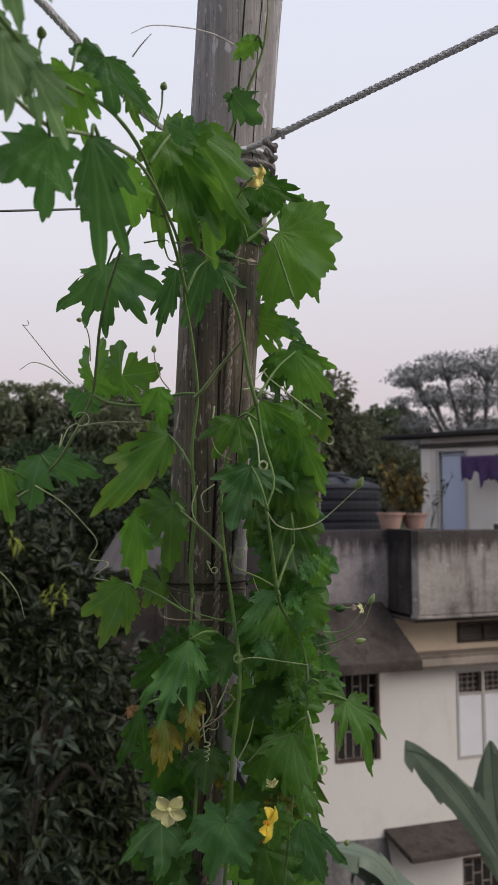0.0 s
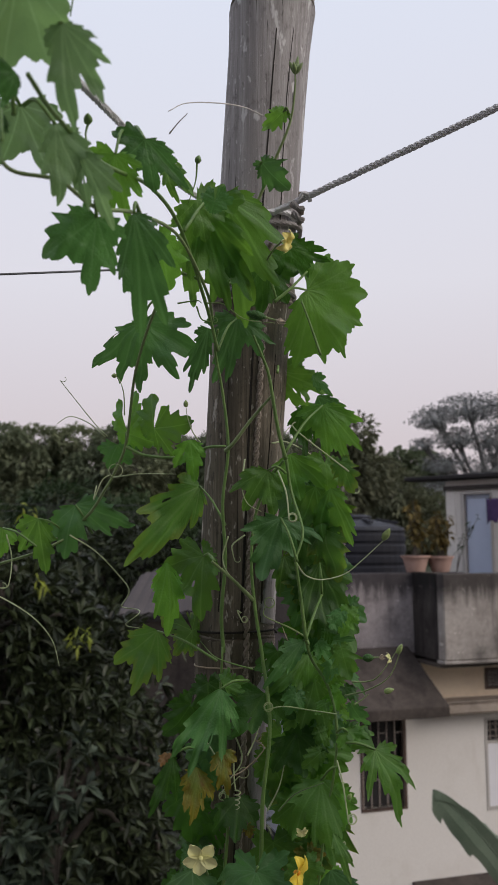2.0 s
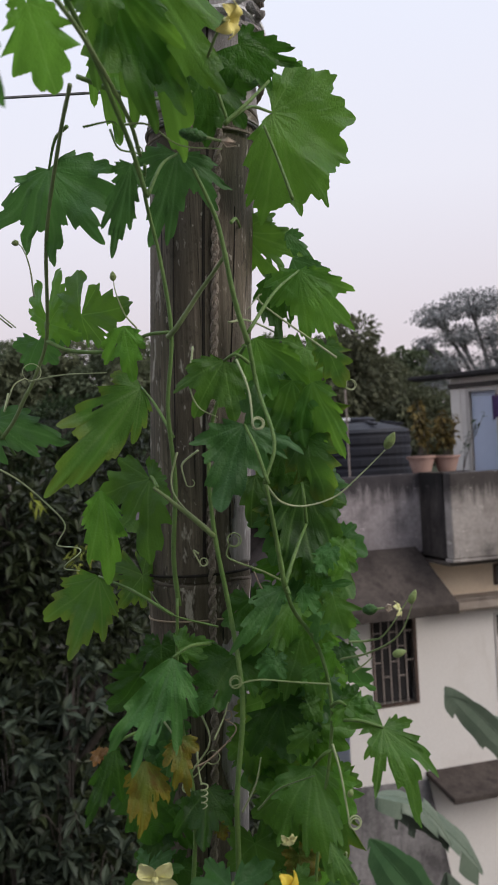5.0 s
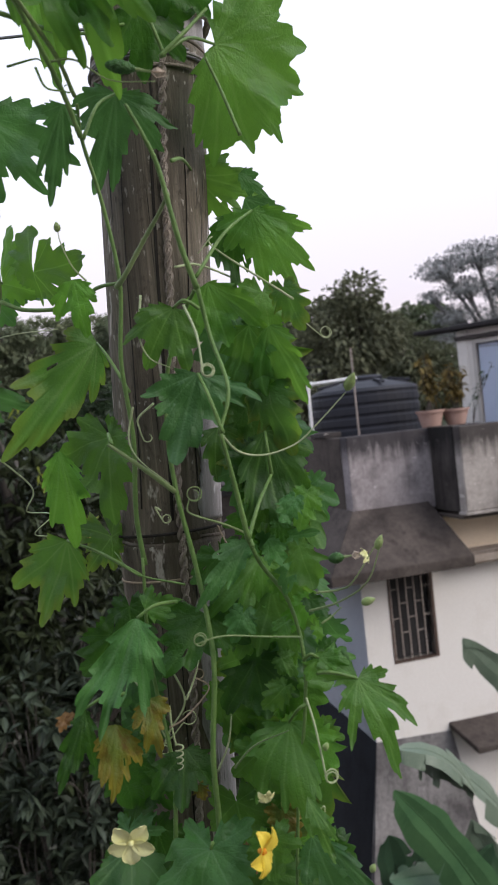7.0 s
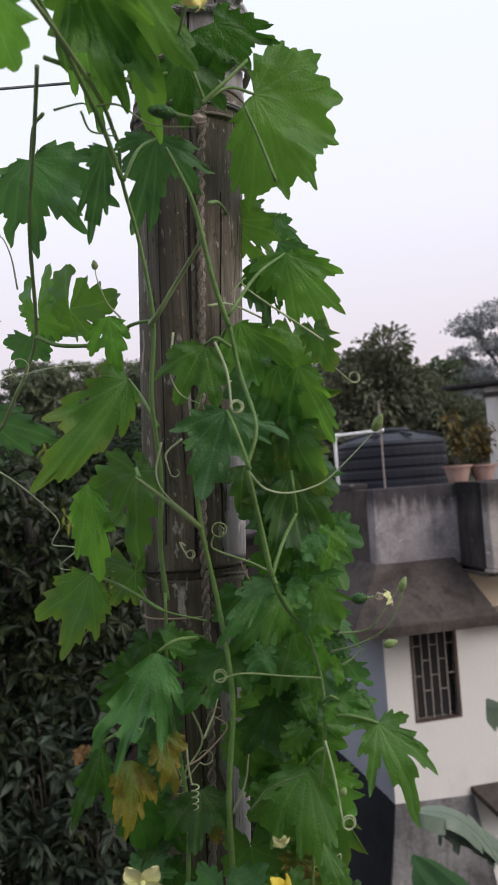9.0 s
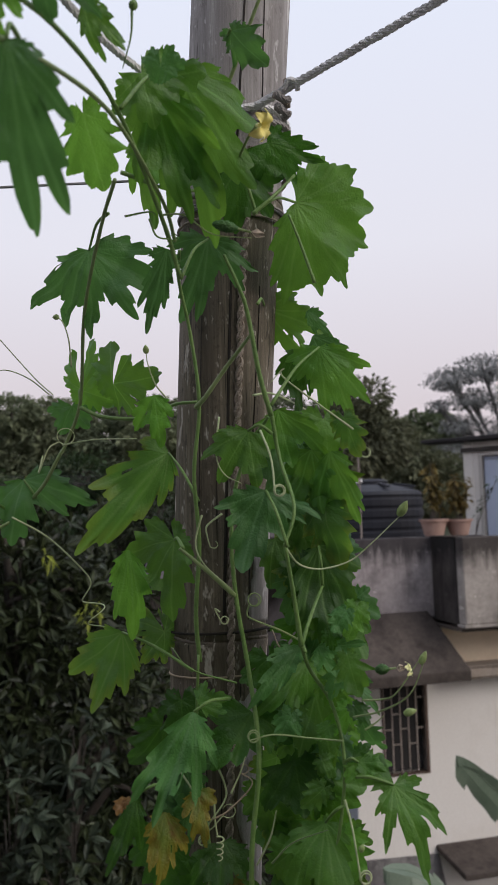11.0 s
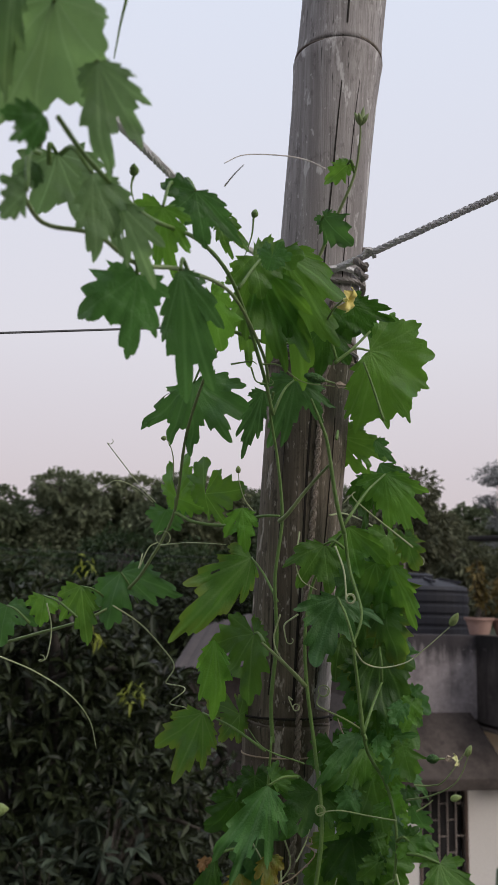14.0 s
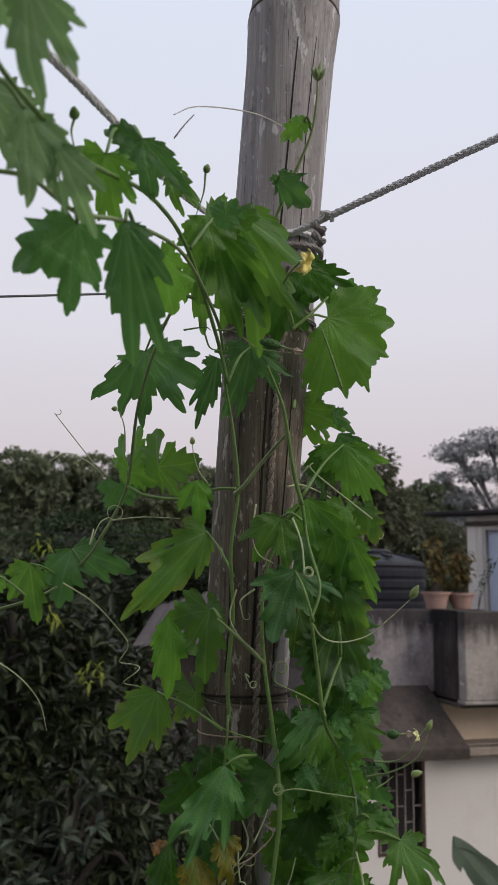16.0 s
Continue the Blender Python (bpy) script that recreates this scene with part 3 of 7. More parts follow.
def build_hill():
    nx, ny = 90, 34
    verts = [(-75 + 110 * i / nx, 44 + 60 * j / ny, hill_height(-75 + 110 * i / nx, 44 + 60 * j / ny) - 0.3) for j in range(ny + 1) for i in range(nx + 1)]
    faces = [(j * (nx + 1) + i, j * (nx + 1) + i + 1, (j + 1) * (nx + 1) + i + 1, (j + 1) * (nx + 1) + i) for j in range(ny) for i in range(nx)]
    solid("ground_hill", (verts, [], faces), "hill_scrub", I4, "scrub-covered slope under the far trees", "hill", kind="structure", smooth=True)


def build_terrace():
    t = solid("floor", box(-5, 5, -5, 1.25, 5.3, 5.5, 0.01), "terrace", I4, "worn grey concrete terrace floor", "floor", kind="structure")
    part("slab_edge", box(-4.02, 4.02, 1.25, 1.29, 5.25, 5.51, 0.008), "concrete_dark", t, "blackened concrete edge")
    solid("wall_terrace", box(-4, 4, -4.8, 1.2, -0.1, 5.3, 0.01), "plaster", I4, "plain plastered house wall under the terrace", "wall", kind="structure")
    # added unseen wall: keeps light from behind off the vine and pole
    solid("wall_light_block", box(-5, 5, -1.62, -1.42, 5.5, 8.9, 0.01), "terrace", I4, "added unseen concrete wall that blocks light behind the terrace", "wall", kind="structure")
    # added unseen tower: cuts sky light on the mango tree's lower part
    solid("wall_light_block_left", box(-9, -1.0, -5.0, -3.05, -0.1, 12.5, 0.01), "terrace", I4, "added unseen concrete tower that blocks light from the left rear", "wall", kind="structure")


# ---- neighbour's house ----
H = Matrix.Translation((0.686, 10.0, 0)) @ Matrix.Rotation(radians(18), 4, "Z")


TURNED = Matrix.Translation((2.45, 1.6, 0)) @ Matrix.Rotation(radians(-52), 4, "Z") @ Matrix.Translation((-2.45, -1.6, 0))


def grille_window(parent, x0, x1, z0, z1, bars, rows, y=0.0):
    """A dark wooden window with an iron grille set in the wall's opening."""
    w = part("window", wall_with_holes(x0, x1, z0, z1, y - 0.012, y + 0.06, [(x0 + 0.02, x1 - 0.035, z0 + 0.018, z1 - 0.035)]), "window_wood", parent, "dark brown wooden window frame")
    part("pane", box(x0 + 0.03, x1 - 0.03, y + 0.10, y + 0.11, z0 + 0.03, z1 - 0.03, 0), "dark_room", w, "dark pane, the unlit room put into its colour")
    step = (x1 - x0 - 0.07) / bars
    for i in range(bars + 1):
        x = x0 + 0.035 + i * step
        part("bar", box(x - 0.007, x + 0.007, y + 0.01, y + 0.024, z0 + 0.03, z1 - 0.03, 0), "grille", w)
    for i in range(bars):
        for j in range(1, rows):
            z = z0 + (z1 - z0) * (j + (0.0 if i % 2 else 0.5)) / rows
            if z0 + 0.05 < z < z1 - 0.05:
                x = x0 + 0.035 + i * step
                part("rung", box(x + 0.007, x + step - 0.007, y + 0.012, y + 0.022, z - 0.006, z + 0.006, 0), "grille", w)
    return w


def canopy(parent, x0, x1, y_out, z_wall, z_low, thick, name="canopy", left_hip=0.0, right_hip=0.0):
    """A sloped concrete sunshade: high at the wall, low at its outer edge."""
    v = [(x0, 0, z_wall), (x1 - right_hip, 0, z_wall), (x1, -y_out, z_low), (x0 - left_hip, -y_out, z_low)]
    low = [(x, y, z - thick) for x, y, z in v]
    bm = bmesh.new()
    a, b = [bm.verts.new(p) for p in v], [bm.verts.new(p) for p in low]
    bm.faces.new(a)
    bm.faces.new(b[::-1])
    for i in range(4):
        bm.faces.new([a[i], b[i], b[(i + 1) % 4], a[(i + 1) % 4]])
    bmesh.ops.recalc_face_normals(bm, faces=bm.faces)
    bmesh.ops.bevel(bm, geom=list(bm.edges), offset=0.008, segments=1, affect="EDGES")
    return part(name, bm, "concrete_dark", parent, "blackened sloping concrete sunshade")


def build_house():
    h = thing("house", H, "cream plastered two-storey house with a stained roof parapet", "house")
    holes = [(0.32, 0.89, 4.09, 5.10), (1.92, 3.2, 3.98, 5.03), (1.94, 3.1, 5.36, 5.61), (1.95, 3.0, 2.0, 2.84)]
    part("wall", wall_with_holes(0, 8, 3.16, 5.60, 0, 0.2, [(a, b, c, min(d, 5.60)) for a, b, c, d in holes[:2]]), "plaster", h, "cream white plastered wall")
    part("wall", wall_with_holes(0.003, 8, 0, 3.16, 0.004, 0.2, [holes[3]]), "plaster", h)
    part("side_wall", box(0.004, 0.2, 0.2, 7, 0, 5.70, 0), "plaster_shade", h, "plastered side wall, shade put into its grey-blue")
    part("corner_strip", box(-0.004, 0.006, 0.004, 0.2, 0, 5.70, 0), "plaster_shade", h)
    part("back_wall", box(0, 8, 7, 7.2, 0, 5.70, 0), "plaster", h)
    part("side_wall", box(7.8, 8, 0.2, 7, 0, 5.70, 0), "plaster", h)
    v = [(0, -0.006, 3.24), (0.95, -0.006, 3.20), (1.5, -0.20, 0), (-0.5, -0.20, 0)]
    back = [(0, 0.003, 3.24), (0.95, 0.003, 3.20), (1.5, 0.003, 0), (-0.5, 0.003, 0)]
    part("plinth", (v + back, [], [(0, 3, 2, 1), (4, 5, 6, 7), (0, 1, 5, 4), (1, 2, 6, 5), (2, 3, 7, 6), (3, 0, 4, 7)]), "plinth", h, "damp mossy grey render")
    v = [(-0.006, 0.003, 3.24), (-0.006, 6.9, 3.4), (-0.5, 6.9, 0), (-0.5, 0.003, 0)]
    back = [(0.003, y, z) for x, y, z in v]
    part("plinth", (v + back, [], [(0, 1, 2, 3), (4, 7, 6, 5), (0, 4, 5, 1), (1, 5, 6, 2), (2, 6, 7, 3), (3, 7, 4, 0)]), "damp", h, "black damp-stained side render")
    part("upper_wall", wall_with_holes(1.11, 8, 5.27, 5.72, -0.012, -0.004, [holes[2]]), "plaster_peach", h, "peach coloured plaster strip")
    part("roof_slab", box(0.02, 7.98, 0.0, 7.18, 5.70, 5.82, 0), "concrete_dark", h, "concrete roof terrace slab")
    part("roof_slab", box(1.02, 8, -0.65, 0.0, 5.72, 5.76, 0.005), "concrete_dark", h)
    # parapets
    part("parapet", box(0.0, 1.72, -0.004, 0.2, 5.82, 6.74, 0.012), "concrete", h, "rain-stained grey concrete parapet")
    part("parapet", box(0.0, 0.15, 0.2, 7.0, 5.82, 6.735, 0.012), "concrete_dark", h, "blackened concrete parapet")
    part("parapet", box(1.03, 8, -0.72, -0.57, 5.80, 6.745, 0.014), "concrete_pale", h, "pale stained concrete parapet")
    part("parapet", box(1.025, 1.165, -0.57, -0.006, 5.79, 6.742, 0.012), "parapet_black", h, "algae-stained concrete parapet return, side shade in its colour")
    part("coping", box(1.02, 1.17, -0.57, -0.006, 6.742, 6.752, 0.003), "concrete_dark", h, "blackened concrete parapet")
    part("parapet_foot", box(1.015, 8, -0.73, -0.56, 5.765, 5.80, 0.006), "concrete_pale", h)
    # sunshades
    canopy(h, 0.0, 1.15, 0.58, 5.90, 5.30, 0.12, left_hip=0.55, right_hip=0.20)
    c = canopy(h, 0.92, 2.3, 0.5, 3.30, 3.14, 0.07, left_hip=-0.08)
    part("canopy_side", prism([(0.0, 5.9), (-0.55, 5.3), (-0.55, 5.18), (0.0, 5.78)], -0.02, 0.0), "concrete_dark", h)
    v = [(0, 0, 5.9), (-0.55, -0.58, 5.3), (-0.55, 4, 5.3), (0, 4, 5.9)]
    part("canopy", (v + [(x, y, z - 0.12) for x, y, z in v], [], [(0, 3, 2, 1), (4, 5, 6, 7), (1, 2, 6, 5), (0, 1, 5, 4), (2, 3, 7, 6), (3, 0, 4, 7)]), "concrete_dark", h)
    part("ledge", box(1.11, 8, -0.28, 0.0, 5.13, 5.27, 0.03), "ledge", h, "weathered grey-brown concrete ledge")
    part("ledge_cap", box(1.2, 8, -0.3, 0.0, 5.27, 5.285, 0.004), "ledge", h)
    # windows
    grille_window(h, 0.32, 0.89, 4.09, 5.10, 5, 3)
    w = part("window", wall_with_holes(1.92, 3.2, 3.98, 5.03, -0.01, 0.05, [(1.95, 2.27, 4.76, 5.0), (2.31, 2.63, 4.76, 5.0), (2.67, 2.99, 4.76, 5.0), (1.95, 2.27, 4.02, 4.73), (2.31, 2.63, 4.02, 4.73), (2.67, 2.99, 4.02, 4.73)]), "door_frame", h, "grey painted shuttered window frame")
    for x in (1.945, 2.305, 2.665):
        part("shutter", box(x, x + 0.33, 0.0, 0.02, 4.015, 4.735, 0.006), "shutter", w, "pale grey shutter panel")
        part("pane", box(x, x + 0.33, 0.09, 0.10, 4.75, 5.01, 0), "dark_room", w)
        for k in range(3):
            part("bar", box(x, x + 0.33, 0.03, 0.04, 4.80 + 0.07 * k, 4.81 + 0.07 * k, 0), "grille", w)
        for k in range(3):
            part("bar", box(x + 0.08 * k + 0.06, x + 0.08 * k + 0.07, 0.025, 0.035, 4.76, 5.0, 0), "grille", w)
    w = part("ventilator", wall_with_holes(1.94, 3.1, 5.36, 5.61, -0.03, 0.02, [(1.97, 2.30, 5.39, 5.58), (2.33, 2.70, 5.39, 5.58), (2.73, 3.07, 5.39, 5.58)]), "window_wood", h, "low dark ventilator window")
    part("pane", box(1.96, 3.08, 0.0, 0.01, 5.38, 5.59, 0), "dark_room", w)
    for k in range(3):
        part("bar", box(1.97, 3.07, -0.02, -0.01, 5.42 + 0.05 * k, 5.428 + 0.05 * k, 0), "grille", w)
    grille_window(h, 1.95, 3.0, 2.0, 2.84, 8, 4, 0.02)
    # room on the roof
    r = part("roof_room", wall_with_holes(2.45, 6.5, 5.82, 7.98, 1.6, 1.75, [(2.66, 3.07, 5.82, 7.80)]), "plaster", h, "white plastered room on the roof", TURNED)
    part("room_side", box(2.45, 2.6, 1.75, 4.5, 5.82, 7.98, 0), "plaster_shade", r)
    part("room_back", box(2.45, 6.5, 4.5, 4.65, 5.82, 7.98, 0), "plaster", r)
    part("corner_post", box(2.42, 2.56, 1.585, 1.70, 5.82, 7.97, 0.006), "plaster", r)
    part("door", box(2.70, 3.05, 1.64, 1.68, 5.83, 7.77, 0.006), "door_blue", r, "pale blue painted door")
    part("door_frame", wall_with_holes(2.64, 3.09, 5.82, 7.82, 1.575, 1.66, [(2.685, 3.06, 5.8, 7.775)]), "door_frame", r)
    part("lintel", box(2.40, 6.5, 1.55, 1.60, 7.84, 7.90, 0.004), "concrete_pale", r)
    rs = part("roof_room_slab", box(2.40, 6.8, 1.42, 4.9, 7.985, 8.05, 0.012), "roof_edge", h, "dark thin roof slab", TURNED)
    part("eave", box(1.86, 2.40, 1.42, 1.78, 7.988, 8.047, 0.012), "roof_edge", rs)
    return h


def build_roof_things():
    def tank(x, y, z, r, tall, label):
        t = thing("water_tank", H @ Matrix.Translation((x, y, z)), label, "water tank", "rooftop water tanks")
        prof = [(r * 0.97, 0), (r, 0.03)]
        for k in range(10):
            a = 0.06 + (tall * 0.83 - 0.06) * k / 10
            b = 0.06 + (tall * 0.83 - 0.06) * (k + 1) / 10
            prof += [(r, a + 0.01), (r, b - 0.05), (r * 0.98, b - 0.035), (r * 0.98, b - 0.012)]
        prof += [(r, tall * 0.835), (r * 0.96, tall * 0.86), (r * 0.7, tall * 0.895), (r * 0.42, tall * 0.92)]
        part("shell", lathe(prof, 36), "tank", t, "", None, False)
        part("lid", lathe([(r * 0.36, tall * 0.92), (r * 0.37, tall * 0.945), (r * 0.30, tall * 0.96), (r * 0.05, tall * 0.965)], 24), "tank", t)
        for k in range(8):
            a = 2 * math.pi * k / 8
            c = Matrix.Rotation(a, 4, "Z")
            bm = box(r * 0.50, r * 0.92, -0.02, 0.02, 0, 0.03, 0.006)
            bmesh.ops.transform(bm, matrix=c @ Matrix.Translation((0, 0, tall * 0.945)) @ Matrix.Rotation(radians(9), 4, "Y"), verts=bm.verts)
            part("rib", bm, "tank", t)
        return t

    tank(0.86, 1.35, 5.82, 0.70, 1.72, "large black plastic water tank on the roof terrace")
    # pipe frame beside the tank
    p = thing("pipe_frame", H @ Matrix.Translation((0.06, 1.25, 6.737)), "white plastic water pipe beside the roof tank", "pipe")
    part("riser", tube([Vector((0, 0, 0)), Vector((0, 0, 0.68))], 0.022, None, 10), "pipe", p)
    part("cross_pipe", tube([Vector((0, 0, 0.68)), Vector((0.52, -0.36, 0.70))], 0.022, None, 10), "pipe", p)
    part("elbow", tube(smooth_line([(0, 0, 0.62), (0.005, -0.003, 0.675), (0.06, -0.04, 0.682)], 4), 0.03, None, 10), "pipe", p)
    q = thing("iron_rod", H @ Matrix.Translation((0.32, 0.36, 5.82)), "thin rusty iron rod standing by the tank", "rod")
    part("rod", tube([Vector((0, 0, 0)), Vector((0.0, 0, 1.95))], 0.012, None, 6), "grille", q)
    part("foot", box(-0.04, 0.04, -0.04, 0.04, 0, 0.02, 0.004), "grille", q)
    s = solid("slab_stack", box(-0.02, 0.20, 0.62, 1.12, 6.737, 6.80, 0.008), "concrete_pale", H, "broken pale slab lying on the parapet", "slab")

    def pot(x, y, z, r, tall, seed, label, leafy):
        t = thing("flower_pot", H @ Matrix.Translation((x, y, z)), label, "flower pot", "pots on the parapet")
        part("bowl", lathe([(r * 0.62, 0), (r * 0.66, 0.01), (r * 0.93, tall * 0.84), (r * 0.93, tall * 0.85), (r * 1.04, tall * 0.86), (r * 1.06, tall), (r * 0.97, tall), (r * 0.9, tall * 0.9)], 24), "pot", t)
        part("soil", lathe([(r * 0.9, tall * 0.88), (r * 0.6, tall * 0.92)], 16), "soil", t)
        rng = np.random.default_rng(seed)
        g = random.Random(seed)
        stems = []
        bases = []
        for k in range(11):
            e = Vector((g.gauss(0, 0.11), g.gauss(0, 0.08), tall + g.uniform(0.18, 0.52) * leafy))
            stems.append(tube(smooth_line([Vector((g.uniform(-.05, .05), g.uniform(-.05, .05), tall * 0.88)), e * 0.5 + Vector((0, 0, tall * 0.5)), e], 4), 0.006, 0.003, 5))
            for f in np.linspace(0.35, 1, 16):
                bases.append(tuple(Vector((0, 0, tall)).lerp(e, f)))
        part("stem", merged(*stems), "bark", t)
        b = np.array(bases)
        part("foliage", cloud_of_leaves(b, rng.normal(0, 1, b.shape), 0.11, 0.045, rng, 0.2), "dry_plant", t, "orange-brown drying leaves")
        return t

    pot(1.13, 0.095, 6.741, 0.165, 0.20, 5, "faded clay flower pot with a drying orange plant", 1.35)
    pot(1.46, 0.095, 6.741, 0.160, 0.19, 6, "cracked clay flower pot with a sparse drying shrub", 1.05)
    # sprig leaning over the parapet beside the door
    t = thing("potted_sprig", H @ Matrix.Translation((1.68, 0.1, 5.82)), "leggy green sprig reaching past the parapet", "plant")
    stems, bases = [], []
    for e in ((0.16, -0.1, 1.52), (0.1, 0.0, 1.38), (0.24, -0.15, 1.60)):
        stems.append(tube(smooth_line([(0, 0, 0), (0.0, 0, 0.9), e], 5), 0.006, 0.003, 5))
        bases += [tuple(Vector((0, 0, 1.1)).lerp(Vector(e), f)) for f in np.linspace(0.2, 1, 8)]
    part("stem", merged(*stems), "bark", t)
    rng = np.random.default_rng(11)
    b = np.array(bases)
    part("foliage", cloud_of_leaves(b, rng.normal(0, 1, b.shape), 0.08, 0.035, rng, 0.1), "tree_mid", t)
    # washing on a line
    c = thing("washing_line", H @ TURNED @ Matrix.Translation((2.75, 1.3, 5.82)), "thin washing line across the roof room front", "line")
    part("cord", tube(smooth_line([(0, 0.26, 1.90), (0.8, -0.01, 1.865), (2.5, 0.26, 1.90)], 8), 0.004, None, 5), "wire", c)

    def cloth(x, w, drop, sleeve, material, label, seed):
        t = thing("hanging_cloth", H @ TURNED @ Matrix.Translation((x, 1.285, 5.82 + 1.86)), label, "garment", "washing on the line")
        g = random.Random(seed)
        nx, nz = 18, 12
        bm = bmesh.new()
        grid = []
        for i in range(nx + 1):
            col = []
            u = i / nx
            edge = 1.0 - 0.28 * abs(math.sin(5.2 * u + seed)) - 0.1 * g.random()
            if sleeve and u < 0.24:
                edge *= 0.98
            elif sleeve and u < 0.42:
                edge *= 0.55
            for j in range(nz + 1):
                v = j / nz
                fold = 0.018 * math.sin(19 * u + 1.3 * math.sin(3 * v) + seed) * v
                col.append(bm.verts.new((u * w + 0.02 * v * math.sin(6 * u), fold - 0.006, -v * drop * edge)))
            grid.append(col)
        for i in range(nx):
            for j in range(nz):
                bm.faces.new([grid[i][j], grid[i + 1][j], grid[i + 1][j + 1], grid[i][j + 1]])
        ob = part("cloth", bm, material, t, "", None, True)
        sol = ob.modifiers.new("thickness", "SOLIDIFY")
        sol.thickness = 0.006
        for k in (0.1, 0.85):
            part("peg", box(k * w - 0.006, k * w + 0.006, -0.02, 0.008, -0.03, 0.035, 0.002), "window_wood", t)

    cloth(3.12, 0.58, 0.46, True, "cloth", "dark purple garment hung to dry", 1)
    cloth(3.74, 0.5, 0.42, False, "cloth_dark", "black cloth hung to dry", 4)
    solid("roof_brick", box(2.1, 2.3, -0.69, -0.60, 6.746, 6.80, 0.006), "concrete_dark", H, "loose dark brick on the parapet", "brick")
    solid("roof_brick", box(3.0, 3.3, -0.69, -0.60, 6.746, 6.785, 0.006), "concrete_dark", H, "loose dark brick on the parapet", "brick")


def build_yard():
    # low shed with a grey sheet roof behind the mango tree
    s = thing("shed", Matrix.Translation((-1.25, 12.5, 0)), "shed with a grey sloping sheet roof", "shed")
    part("wall", box(-0.75, 1.1, 0.15, 2.0, 0, 6.0, 0.01), "concrete_dark", s, "dark weathered shed wall")
    n, v, f = 24, [], []
    for i in range(n + 1):
        u = i / n
        bump = 0.012 * (1 if i % 2 else -1)
        v += [(-0.95 + 2.2 * u, -0.1, 6.12 + 0.10 * u + bump), (-0.95 + 2.2 * u, 2.2, 6.62 + 0.62 * u + bump)]
    f = [(2 * i, 2 * i + 2, 2 * i + 3, 2 * i + 1) for i in range(n)]
    ob = part("roof", (v, [], f), "sheet", s, "weathered grey corrugated sheet roof")
    sol = ob.modifiers.new("thickness", "SOLIDIFY")
    sol.thickness = 0.012


def banana_leaf(parent, base, tip, width, sag, turn, material, seed, torn=0.5):
    """A long blade on a midrib, split into strips along its veins."""
    g = random.Random(seed)
    base, tip = Vector(base), Vector(tip)
    way = tip - base
    side = way.cross(Vector((0, -0.85, 0.5))).normalized()
    side.rotate(Matrix.Rotation(radians(turn), 3, way.normalized()))
    up = side.cross(way).normalized()
    n = 26
    mid = [base + way * (i / n) + Vector((0, 0, 1)) * sag * math.sin(math.pi * (i / n) ** 0.8) for i in range(n + 1)]
    verts, faces = [], []
    for s in (-1, 1):
        hang = 0.0
        for i in range(n):
            if g.random() < torn * 0.3:
                hang = g.uniform(-0.30, 0.02)
            k = len(verts)
            for q in (i, i + 1):
                u = q / n
                w = width * (0.5 + 0.035 * math.sin(11 * u + seed) + 0.02 * math.sin(29 * u + s)) * min(1.0, 4.2 * u + 0.25) * min(1.0, 1.75 * max(0.0, 1.004 - u) ** 0.5)
                a = mid[q]
                b = a + side * s * w * 0.55 + up * w * 0.10
                c = a + side * s * w + up * w * (0.04 + hang) + Vector((0, 0, hang * 0.5))
                verts += [tuple(a), tuple(b), tuple(c)]
            faces += [(k, k + 1, k + 4, k + 3), (k + 1, k + 2, k + 5, k + 4)]
    blade = part("leaf", (verts, [], faces), material, parent, "", None, False)
    part("midrib", tube(mid, width * 0.035, width * 0.010, 6), material, blade)


YOUNG_SHOOTS = ((-1.03, 4.61, 6.55), (-1.29, 4.56, 7.22), (-1.23, 4.59, 6.85), (-0.96, 4.45, 6.59))


